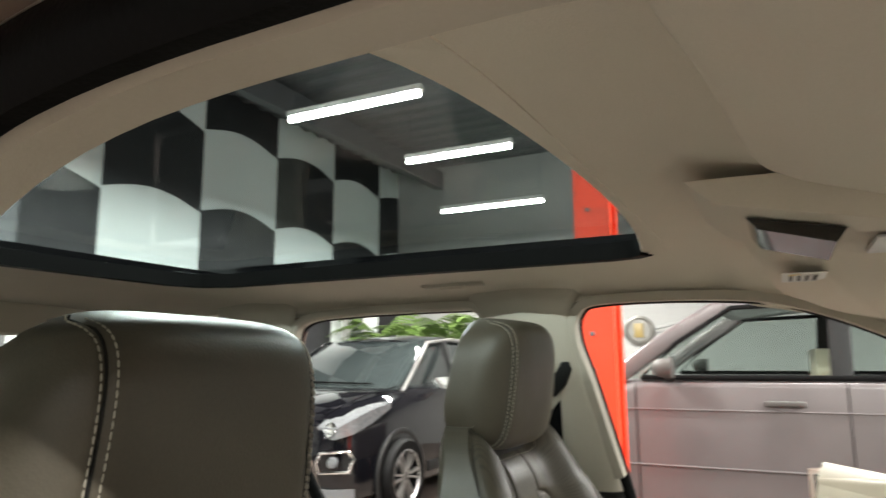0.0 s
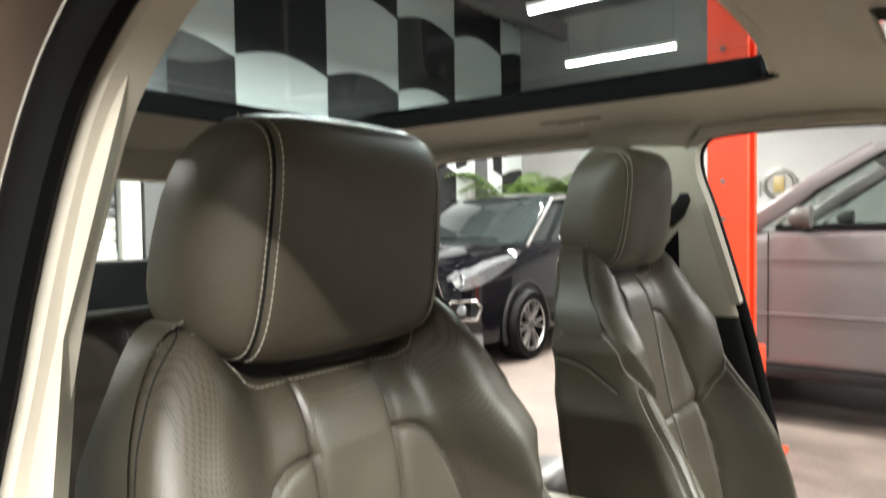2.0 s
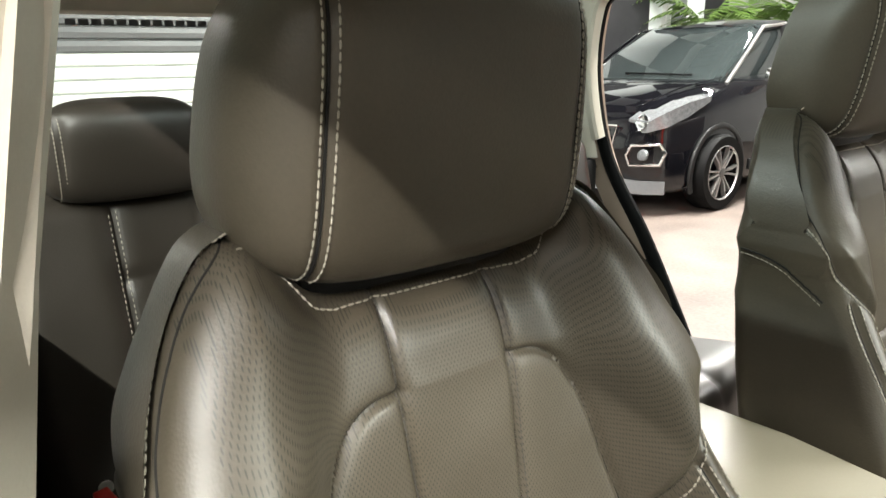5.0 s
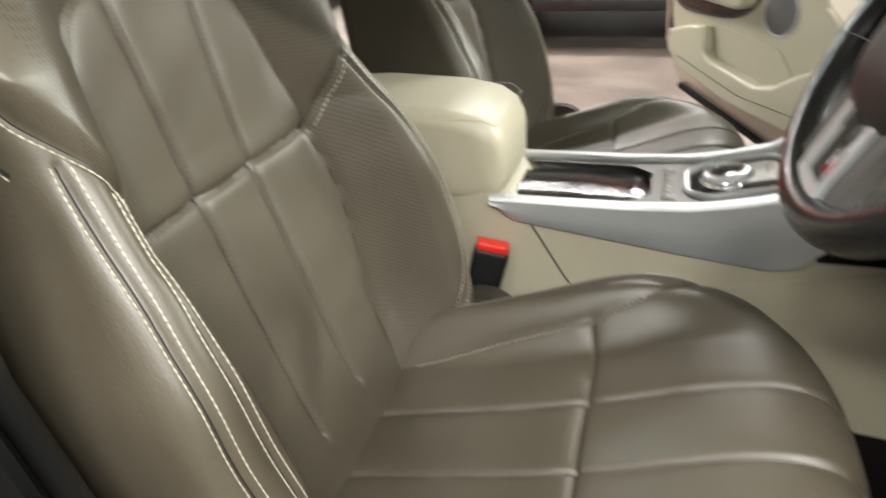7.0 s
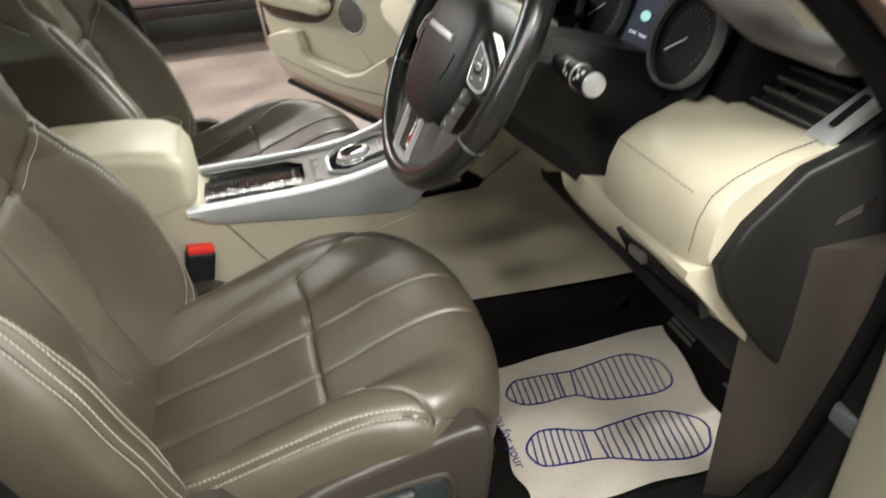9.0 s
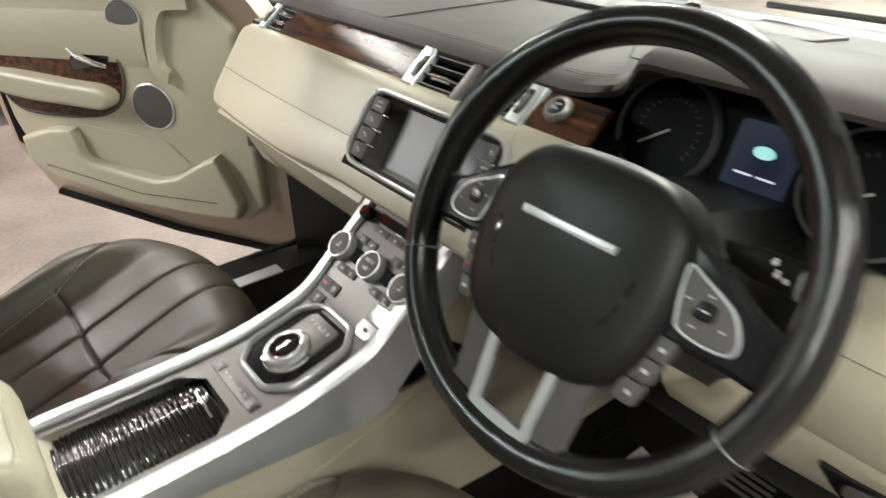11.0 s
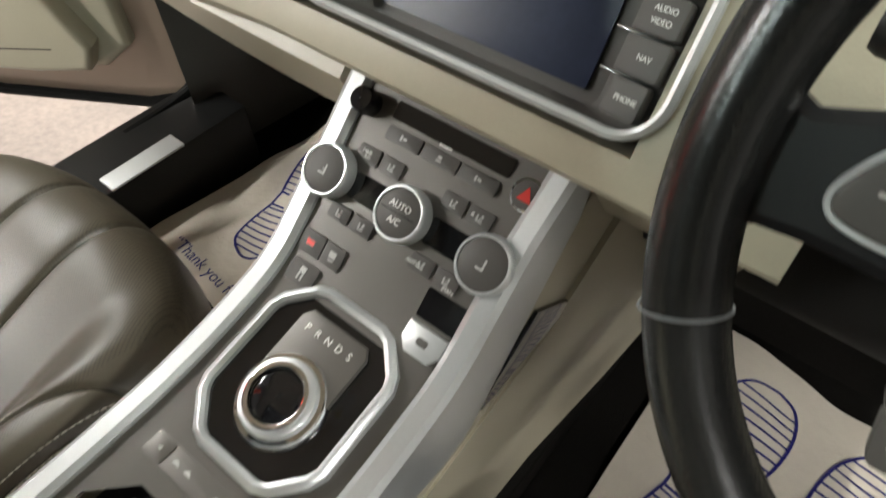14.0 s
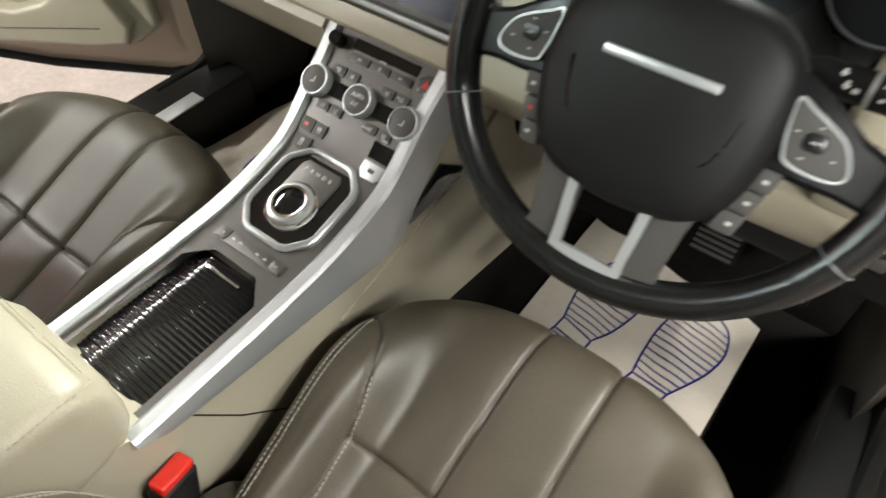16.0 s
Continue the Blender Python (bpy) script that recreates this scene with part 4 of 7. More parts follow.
def seat_buckle(x, y, z, lean):
    b = thing("seat_belt_buckle", (x, y, z - 0.12), "black belt buckle with red release button", "belt buckle", "belt buckles")
    m = Matrix.Translation((x, y, z)) @ Matrix.Rotation(radians(lean), 4, "X") @ Matrix.Rotation(radians(12), 4, "Z")
    part("housing", box((-0.014, -0.026, -0.085), (0.014, 0.026, -0.002), 0.006, 3, m), BLACK, b)
    part("button", box((-0.011, -0.024, -0.004), (0.011, 0.024, 0.010), 0.004, 3, m), RED, b, "red release button")
    part("stalk", box((-0.006, -0.012, -0.16), (0.006, 0.012, -0.08), 0.004, 2, m), BLACK, b)


seat_buckle(0.117, -0.385, 0.648, -14)


# rear bench
def bench_front(x, z):
    y = np.interp(z, [0.60, 0.75, 1.10, 1.14], [-1.30, -1.34, -1.425, -1.45])
    ax = abs(abs(x) - 0.36)
    y = y - 0.016 * np.exp(-(ax / 0.12) ** 4)
    for c in (0.225, 0.495):
        d = abs(abs(x) - c)
        y = y - 0.006 * np.exp(-(d / 0.004) ** 2) - 0.008 * np.exp(-(d / 0.02) ** 2)
    for c in (0.36,):
        d = abs(abs(x) - c)
        y = y - 0.004 * np.exp(-(d / 0.003) ** 2)
    d = np.where(ax < 0.14, abs(z - 0.975), 1)
    y = y - 0.004 * np.exp(-(d / 0.0035) ** 2) - 0.005 * np.exp(-(d / 0.016) ** 2)
    e = np.clip((abs(x) - 0.62) / 0.05, 0, 1)
    return y - 0.05 * (1 - np.sqrt(np.clip(1 - e * e, 0, 1)))


def bench_back():
    xs = np.linspace(-0.67, 0.67, 200)
    zs = np.linspace(0.58, 1.12, 70)
    verts = []
    for z in zs:
        t = np.clip((z - 1.08) / 0.04, 0, 1)
        y = bench_front(xs, np.full_like(xs, z)) - 0.04 * (1 - math.sqrt(max(0, 1 - t * t)))
        verts += list(zip(xs, y, np.full_like(xs, z)))
    n = len(xs)
    faces = [(j * n + i, j * n + i + 1, (j + 1) * n + i + 1, (j + 1) * n + i) for j in range(len(zs) - 1) for i in range(n - 1)]
    return verts, faces


rear = thing("rear_bench_seat", (0, -1.2, 0.38), "dark brown leather rear bench seat with low headrests", "car seat")
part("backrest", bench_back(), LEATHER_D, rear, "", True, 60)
part("back_shell", box((-0.67, -1.60, 0.5), (0.67, -1.49, 1.12), 0.02), BLACK, rear)


def bench_cushion():
    xs = np.linspace(-0.67, 0.67, 160)
    p = smooth_path([(-1.40, 0.60), (-1.25, 0.615), (-1.05, 0.655), (-0.94, 0.675), (-0.895, 0.65), (-0.885, 0.58), (-0.90, 0.44)], 60)
    verts = []
    for y, z in p:
        h = np.zeros_like(xs)
        for c in (0.225, 0.36, 0.495):
            d = abs(abs(xs) - c)
            h -= 0.004 * np.exp(-(d / 0.004) ** 2) + 0.006 * np.exp(-(d / 0.02) ** 2)
        h -= 0.02 * np.exp(-((abs(xs) - 0.36) / 0.14) ** 4) - 0.01
        verts += list(zip(xs, np.full_like(xs, y) - 0.03 * (xs / 0.67) ** 4, z + h))
    n = len(xs)
    return verts, [(j * n + i, j * n + i + 1, (j + 1) * n + i + 1, (j + 1) * n + i) for j in range(len(p) - 1) for i in range(n - 1)]


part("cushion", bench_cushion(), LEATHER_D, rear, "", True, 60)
part("cushion_base", box((-0.66, -1.40, 0.300), (0.66, -0.93, 0.60), 0.02), BLACK, rear)
for x in (0.455, 0.0, -0.455):
    m = Matrix.Translation((x, -1.44, 1.185)) @ Matrix.Rotation(radians(-8), 4, "X")
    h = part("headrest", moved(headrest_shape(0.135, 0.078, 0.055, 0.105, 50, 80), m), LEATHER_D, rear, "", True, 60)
    part("stitching", merge(*[dashes([tuple(m @ Vector((s * 0.105 + o, headrest_front(0.135, 0.078, 0.055, 0.105, z) - 0.001, z))) for z in np.linspace(-0.07, 0.07, 30)]) for s in (1, -1) for o in (-0.005, 0.005)]), THREAD, h)
part("stitching", merge(*[dashes([(s * c + o, float(bench_front(np.array(s * c + o), np.array(z))) + 0.001, z) for z in np.linspace(0.62, 1.09, 70)], 0.006, 0.004) for s in (1, -1) for c in (0.225, 0.495) for o in (-0.006, 0.006)]), THREAD, rear)
for x in (0.59, 0.30):
    part("isofix_tag", lathe([(0.0005, 0.0), (0.011, 0.0), (0.011, 0.004), (0.0005, 0.005)], 16, Matrix.Translation((x, -1.275, 0.70)) @ Matrix.Rotation(radians(-80), 4, "X")), WHITE, rear, "round pale anchor tag")
seat_buckle(0.60, -1.20, 0.72, -10)

# passenger belt on the centre pillar
belt = thing("seat_belt", (-0.69, -0.69, 0.9), "black seat belt hanging on the pillar trim", "seat belt")
part("webbing", sweep([(-0.665, -0.70, 1.31), (-0.672, -0.70, 1.2), (-0.675, -0.69, 1.0), (-0.69, -0.67, 0.7), (-0.70, -0.66, 0.45)], [(-0.024, -0.001), (0.024, -0.001), (0.024, 0.001), (-0.024, 0.001)], (1, 0, 0)), RUBBER, belt)
part("guide_loop", prism([(-0.745, 1.285), (-0.72, 1.27), (-0.685, 1.275), (-0.66, 1.30), (-0.645, 1.335), (-0.65, 1.352), (-0.668, 1.352), (-0.68, 1.33), (-0.70, 1.315), (-0.74, 1.31)], lambda a, b, d: (-0.668 + d, a, b), 0.016, 0.005, 3), BLACK, belt)


# ---- centre console ----
console_z = curve_fn([(-0.60, 0.713), (-0.40, 0.715), (-0.20, 0.717), (-0.11, 0.722), (-0.05, 0.733), (0.017, 0.752), (0.05, 0.780), (0.084, 0.811), (0.14, 0.856), (0.20, 0.905)], 0.022)


def on_console(x, y, h=0.0):
    """Frame on the console's top: x across, y up the slope, z outwards."""
    a = math.atan2(console_z(y + 0.004) - console_z(y - 0.004), 0.008)
    return Matrix.Translation((x, y, console_z(y))) @ Matrix.Rotation(a, 4, "X") @ Matrix.Translation((0, 0, h))


console = thing("centre_console", (0, -0.1, 0.30), "cream centre console with satin silver rails and dark switch panel", "centre console")
body_side = [(-0.80, 0.385), (-0.80, 0.70), (-0.42, 0.735), (-0.37, 0.715), (-0.34, 0.690), (0.02, 0.655), (0.18, 0.80), (0.30, 0.86), (0.46, 0.72), (0.62, 0.56), (0.66, 0.385)]
part("tunnel_carpet", box((-0.099, -0.80, 0.225), (0.099, 0.70, 0.386), 0.004), CARPET, console)
part("body", prism(body_side, lambda a, b, d: (-0.097 + d, a, b), 0.194, 0.0), CREAM, console, "cream vinyl console body", False)
for s in (1, -1):
    part("seam", tube([(s * 0.098, -0.335, 0.69), (s * 0.098, -0.28, 0.60), (s * 0.098, -0.20, 0.50)], 0.0012, 5, up=(1, 0, 0)), BLACK, console)
    part("seam", tube([(s * 0.098, 0.20, 0.42), (s * 0.098, 0.44, 0.58)], 0.0012, 5, up=(1, 0, 0)), BLACK, console)
    # flare of the lower side towards the dash
    part("side_flare", loft([[(s * 0.09, y, 0.39), (s * (0.099 + w), y, 0.39), (s * (0.099 + w), y, z * 0.8), (s * (0.099 + w * 0.3), y, z), (s * 0.09, y, z)] for y, w, z in ((-0.1, 0.0, 0.60), (0.15, 0.006, 0.66), (0.30, 0.02, 0.76), (0.45, 0.03, 0.72), (0.62, 0.035, 0.60))]), CREAM, console)


def sheet(xs, ys, fn):
    verts = [fn(x, y) for y in ys for x in xs]
    n = len(xs)
    return verts, [(j * n + i, j * n + i + 1, (j + 1) * n + i + 1, (j + 1) * n + i) for j in range(len(ys) - 1) for i in range(n - 1)]


LID0, LID1, LIDW = -0.372, -0.168, 0.068
top = [sheet([-0.084, -0.04, 0.04, 0.084], np.linspace(LID1, 0.185, 60), lambda x, y: (x, y, console_z(y)))]
for s in (1, -1):
    top.append(sheet(sorted((s * LIDW, s * 0.084)), np.linspace(-0.40, LID1, 12), lambda x, y: (x, y, console_z(y))))
    top.append(([(s * LIDW, LID1, console_z(LID1)), (s * (LIDW - 0.03), LID1, console_z(LID1)), (s * LIDW, LID1 - 0.03, console_z(LID1 - 0.03))], [(0, 1, 2)]))
part("switch_panel", merge(*top), PANEL, console, "grey-brown satin switch panel")
for s in (1, -1):
    rail = [(s * (0.0925 + (0.006 if y > 0.1 else 0) * min(1, (y - 0.1) / 0.08)), y, console_z(y) + 0.001) for y in np.linspace(-0.392, 0.17, 60)]
    part("rail", sweep(rail, [(-0.0115, -0.006), (0.0115, -0.006), (0.0115, 0.003), (0.007, 0.0075), (-0.006, 0.0075), (-0.0115, 0.003)], (0, 0, 1)), SATIN, console, "satin silver console rail")
    low = curve_fn([(-0.392, 0.715), (-0.36, 0.689), (-0.1, 0.655), (0.0, 0.645), (0.03, 0.652), (0.17, 0.80)], 0.006)
    ys = np.linspace(-0.392, 0.17, 60)
    part("side_skirt", loft([[(s * 0.1035, y, console_z(y) + 0.002), (s * 0.106, y, (console_z(y) + min(low(y), console_z(y) - 0.004)) / 2), (s * 0.101, y, min(low(y), console_z(y) - 0.004)), (s * 0.094, y, min(low(y), console_z(y) - 0.004)), (s * 0.094, y, console_z(y) + 0.002)] for y in ys]), SATIN, console, "satin silver side skirt")
    # phone pocket in the side
    part("side_pocket", prism([(0.045, 0.672), (0.125, 0.725), (0.20, 0.665), (0.05, 0.664)], lambda a, b, d, s=s: (s * (0.0955 + d), a, b), 0.006, 0.002), GLOSS, console, "dark open side pocket")

# sliding lid over the cup tray
lid = part("tray_well", box((-LIDW, LID0 - 0.03, 0.690), (LIDW, LID1, 0.700)), BLACK, console)
def ribbed():
    ys = np.linspace(LID0 - 0.02, LID1 - 0.008, 260)
    def f(x, y):
        c = max(0.0, abs(x) - (LIDW - 0.028) - (LID1 - 0.008 - y)) if y > LID1 - 0.036 else 0
        return (math.copysign(abs(x) - c, x), y, 0.7065 + 0.0011 * math.sin((y - LID0) * 2 * math.pi / 0.0072) + 0.003 * math.sin((y - LID0) / (LID1 - LID0) * math.pi) + 0.0075 * (1 - (x / LIDW) ** 2) - 0.003)
    return sheet(list(np.linspace(-LIDW + 0.003, LIDW - 0.003, 24)), ys, f)
part("sliding_lid", ribbed(), GLOSS, console, "ribbed gloss black sliding lid", True, 80)
part("lid_grip", box((-0.03, LID1 - 0.024, 0.7095), (0.03, LID1 - 0.019, 0.7150), 0.0015), CHROME, console)

# button strip
strip = part("button_strip", prism(rrect(0.122, 0.020, 0.003), lambda a, b, d: tuple(on_console(0, -0.143) @ Vector((a, b, d))), 0.0012, 0.0004), PANEL, console)
for x in (-0.049, 0.049):
    part("button", prism(rrect(0.019, 0.0165, 0.002), lambda a, b, d, x=x: tuple(on_console(x, -0.143, 0.001) @ Vector((a, b, d))), 0.0012, 0.0005), PANEL, strip)
    part("mark", prism([(-0.0018, 0), (0.0018, 0.002), (0.0018, -0.002)] if x < 0 else [(0.0018, 0), (-0.0018, 0.002), (-0.0018, -0.002)], lambda a, b, d, x=x: tuple(on_console(x, -0.143, 0.0024) @ Vector((a, b, d))), 0.0002), MARK, strip)
for x in (-0.030, -0.017, 0.014, 0.028):
    part("mark", prism([(-0.0034, -0.0012), (0.0034, -0.0012), (0.0034, 0.0002), (0.0016, 0.0008), (0.0008, 0.0022), (-0.0018, 0.0022), (-0.0026, 0.0008), (-0.0034, 0.0004)], lambda a, b, d, x=x: tuple(on_console(x, -0.143, 0.0014) @ Vector((a, b, d))), 0.0002), MARK, strip)

# rotary gear selector
octo = [(-0.034, 0.068), (0.034, 0.068), (0.062, 0.040), (0.062, -0.044), (0.034, -0.074), (-0.034, -0.074), (-0.062, -0.044), (-0.062, 0.040)]
GS = Matrix.Translation((0, -0.046, 0.7345)) @ Matrix.Rotation(math.atan2(0.030, 0.13), 4, "X")
sel = part("gear_selector", prism([(a * 0.99, b * 0.99) for a, b in octo], lambda a, b, d: tuple(GS @ Vector((a, b, -0.004 + d))), 0.008), GLOSS, console, "gloss black rotary gear selector plate", False)
fillet = []
for i, (a, b) in enumerate(octo):
    for k in (-1, 1):
        c, d = octo[(i + k) % 8]
        q = np.hypot(c - a, d - b)
        fillet.append((a + (c - a) / q * 0.006, b + (d - b) / q * 0.006))
part("bezel", sweep([np.array(GS @ Vector((a, b, 0.004))) for a, b in fillet], [(-0.005, -0.003), (0.005, -0.003), (0.0045, 0.004), (0.001, 0.0062), (-0.003, 0.005), (-0.0048, 0.003)], tuple(GS.to_3x3() @ Vector((0, 0, 1))), True), SATIN, sel, "chrome octagonal bezel")
part("centre_plate", prism([(-0.034, -0.03), (0.034, -0.03), (0.034, 0.042), (0.028, 0.050), (-0.028, 0.050), (-0.034, 0.042)], lambda a, b, d: tuple(GS @ Vector((a, b, 0.004 + d))), 0.005, 0.0015), PANEL, sel)
part("dial_base", lathe([(0.038, 0.002), (0.0375, 0.0055), (0.035, 0.0085), (0.030, 0.0090)], 48, GS @ Matrix.Translation((0, -0.018, 0.002))), CHROME, sel, "polished ring")
part("dial", lathe([(0.0315, 0.004), (0.0315, 0.010), (0.0305, 0.013), (0.028, 0.0145), (0.0245, 0.0145), (0.0215, 0.013), (0.0210, 0.008)], 48, GS @ Matrix.Translation((0, -0.018, 0.002))), SATIN, sel, "satin silver selector ring")
part("dial_ring", lathe([(0.0255, 0.0142), (0.0255, 0.0164), (0.0235, 0.0168), (0.0215, 0.0162), (0.0210, 0.0132)], 48, GS @ Matrix.Translation((0, -0.018, 0.002))), CHROME, sel)
part("dial_cap", lathe([(0.0212, 0.010), (0.0210, 0.0130), (0.017, 0.0142), (0.0005, 0.0146)], 40, GS @ Matrix.Translation((0, -0.018, 0.002))), GLOSS, sel)
for i, ch in enumerate("PRNDS"):
    writing("gear_letter", ch, 0.0085, GS @ Matrix.Translation((-0.022 + i * 0.011, 0.036, 0.0094)), WHITE, sel)

# climate and audio panel
def knob(x, y, r):
    k = part("knob", lathe([(r, 0), (r, 0.011), (r * 0.97, 0.0135), (r * 0.93, 0.0145), (r * 0.88, 0.0145), (r * 0.86, 0.0125)], 40, on_console(x, y, 0.001)), SATIN, console, "satin silver rotary knob")
    part("cap", lathe([(r * 0.865, 0.010), (r * 0.865, 0.0132), (r * 0.75, 0.0142), (0.0005, 0.0144)], 32, on_console(x, y, 0.001)), BTN, k)
    return k


for x in (-0.0785, 0.0785):
    k = knob(x, 0.084, 0.0225)
    m = on_console(x, 0.084, 0.0156)
    part("mark", join(box((-0.0035, -0.0045, 0), (0.003, -0.003, 0.0003), m=m), box((0.0015, -0.003, 0), (0.003, 0.004, 0.0003), m=m)), MARK, k)
k = knob(0, 0.084, 0.0225)
writing("knob_writing", "AUTO", 0.0072, on_console(0, 0.084, 0.0156) @ Matrix.Translation((0, 0.0055, 0)), WHITE, k)
writing("knob_writing", "A/C", 0.0072, on_console(0, 0.084, 0.0156) @ Matrix.Translation((0, -0.0065, 0)), WHITE, k)
part("split_line", box((-0.016, -0.0006, 0), (0.016, 0.0004, 0.0003), m=on_console(0, 0.084, 0.0156)), BLACK, k)
for s in (1, -1):
    part("small_display", prism(rrect(0.036, 0.022, 0.002), lambda a, b, d, s=s: tuple(on_console(s * 0.040, 0.084, 0.0004) @ Vector((a, b, d))), 0.0008), GLOSS, console)


def key(x, y, w, h, mark=None, colour=None, parent=None):
    b = part("button", prism(rrect(w, h, 0.0018), lambda a, b_, d: tuple(on_console(x, y, 0.0004) @ Vector((a, b_, d))), 0.0022, 0.0007), BTN, parent or console)
    if mark:
        m = on_console(x, y, 0.0027)
        geo = join(*[box((p - q, r - s_, 0), (p + q, r + s_, 0.0003), m=m) for p, r, q, s_ in mark])
        part("mark", geo, colour or MARK, b)
    return b


FLOWER = [(-0.002, -0.0006, 0.0006, 0.0026), (0.0006, -0.0026, 0.0026, 0.0006), (0.002, 0.0016, 0.0009, 0.0009), (0.0012, -0.0006, 0.0014, 0.0005)]
for s in (1, -1):
    for i in range(2):
        key(s * (0.031 + 0.024 * i), 0.104, 0.0215, 0.0135, FLOWER)
        key(s * (0.031 + 0.024 * i), 0.0645, 0.0215, 0.0135, FLOWER)
writing("panel_writing", "AUTO", 0.0046, on_console(0.024, 0.0635, 0.0030), WHITE, console)
writing("panel_writing", "MAN", 0.0046, on_console(0.060, 0.0600, 0.0030), WHITE, console)
writing("panel_writing", "MAX", 0.0040, on_console(-0.057, 0.1055, 0.0030), WHITE, console)
writing("panel_writing", "R", 0.0046, on_console(0.049, 0.104, 0.0030), WHITE, console)
for i, x in enumerate((-0.033, 0.003, 0.039)):
    key(x, 0.1225, 0.0345, 0.0115, [(-0.002, 0, 0.0008, 0.0022), (0.0015, 0, 0.0016, 0.0010)] if i != 1 else [(0, -0.002, 0.0025, 0.0006), (0, 0.0008, 0.0018, 0.0012)])
part("disc_slot", prism(rrect(0.112, 0.0150, 0.002), lambda a, b, d: tuple(on_console(0.003, 0.1365, 0.0003) @ Vector((a, b, d))), 0.0010), GLOSS, console, "black disc slot")
part("slot_mark", box((-0.006, -0.0008, 0), (0.006, 0.0008, 0.0003), m=on_console(0.003, 0.1300, 0.0026)), WHITE, console)
part("volume_knob", lathe([(0.0105, 0), (0.0105, 0.014), (0.0095, 0.0165), (0.0005, 0.0168)], 24, on_console(-0.0765, 0.132, 0.0005)), GLOSS, console, "small black volume knob")
hz = part("hazard_button", lathe([(0.0125, 0), (0.0125, 0.003), (0.011, 0.004), (0.0105, 0.003)], 32, on_console(0.0785, 0.1275, 0.0005)), CHROME, console, "round hazard light button")
part("cap", lathe([(0.0108, 0.002), (0.0108, 0.0036), (0.0005, 0.0042)], 28, on_console(0.0785, 0.1275, 0.0005)), BTN, hz)
part("mark", prism([(-0.006, -0.005), (0.006, -0.005), (0, 0.0062)], lambda a, b, d: tuple(on_console(0.0785, 0.1275, 0.0048) @ Vector((a, b, d))), 0.0003), RED, hz, "red triangle")
b = key(-0.066, 0.0395, 0.024, 0.019, [(-0.001, 0, 0.004, 0.0022)], RED)
key(-0.0425, 0.0395, 0.021, 0.019, [(0, 0.001, 0.0035, 0.0028), (0, -0.004, 0.003, 0.0006)])
key(-0.060, 0.0185, 0.029, 0.020, [(0, 0.003, 0.003, 0.0026), (-0.002, -0.003, 0.0008, 0.003), (0.002, -0.003, 0.0008, 0.003)])
part("key_slot", prism(rrect(0.036, 0.024, 0.002), lambda a, b_, d: tuple(on_console(0.063, 0.0480, 0.0004) @ Vector((a, b_, d))), 0.0008), GLOSS, console, "black recess")
part("socket_flap", prism([(-0.018, 0.011), (0.018, 0.011), (0.018, -0.003), (0.011, -0.012), (-0.011, -0.012), (-0.018, -0.003)], lambda a, b_, d: tuple(on_console(0.0625, 0.0270, 0.0004) @ Vector((a, b_, d))), 0.004, 0.001), SATIN, console, "silver socket flap")
part("mark", prism(rrect(0.010, 0.006, 0.002), lambda a, b_, d: tuple(on_console(0.0625, 0.0270, 0.0046) @ Vector((a, b_, d))), 0.0003), BTN, console)

# armrest
rows = []
for y, z0, z1, w in ((-0.80, 0.72, 0.795, 0.088), (-0.79, 0.705, 0.832, 0.096), (-0.76, 0.70, 0.845, 0.10), (-0.60, 0.70, 0.853, 0.102), (-0.46, 0.705, 0.848, 0.102), (-0.405, 0.71, 0.838, 0.10), (-0.378, 0.718, 0.822, 0.096), (-0.366, 0.73, 0.80, 0.09), (-0.362, 0.74, 0.78, 0.08)):
    rows.append([(x, y + 0.012 * (abs(x) / w) ** 2 * (-1 if y > -0.5 else 0.0), (z0 + z1) / 2 + b) for x, b in rrect(2 * w, z1 - z0, min(0.024, (z1 - z0) * 0.4), 5)])
arm = part("armrest", loft(rows), CREAM, console, "cream leather armrest")
part("stitching", merge(*[dashes([(s * 0.097, y, 0.8365) for y in np.linspace(-0.77, -0.40, 80)] + [(s * x, -0.383, 0.826) for x in np.linspace(0.09, 0.0, 20)], r=0.0007) for s in (1, -1)]), CREAM, arm)


# ---- dashboard ----
dash = thing("dashboard", (0, 0.3, 0.8), "cream and brown leather dashboard with vents, screen and veneer strip", "dashboard")


def bend(x):
    """How far the dash front falls back and down towards its ends."""
    q = max(0.0, (abs(x) - 0.18) / 0.58)
    return 0.045 * q * q, -0.022 * q * q


pad = [(0.262, 1.015), (0.246, 1.026), (0.232, 1.0305), (0.221, 1.028), (0.209, 1.014), (0.1605, 0.9475), (0.1590, 0.9445), (0.1565, 0.9420), (0.122, 0.894), (0.115, 0.881), (0.119, 0.870), (0.135, 0.864), (0.20, 0.862), (0.28, 0.90)]


pad_mid = pad[:8] + [(0.1255, 0.8985), (0.1215, 0.890), (0.1245, 0.883), (0.140, 0.878), (0.20, 0.876), (0.28, 0.90)]


def pad_row(x, k=1.0):
    dy, dz = bend(x)
    f = float(sstep(-0.36, -0.157, x))
    return [(x, y + dy + (q[0] - y) * f, 0.95 + (z + (q[1] - z) * f - 0.95) * k + dz) for (y, z), q in zip(pad, pad_mid)]


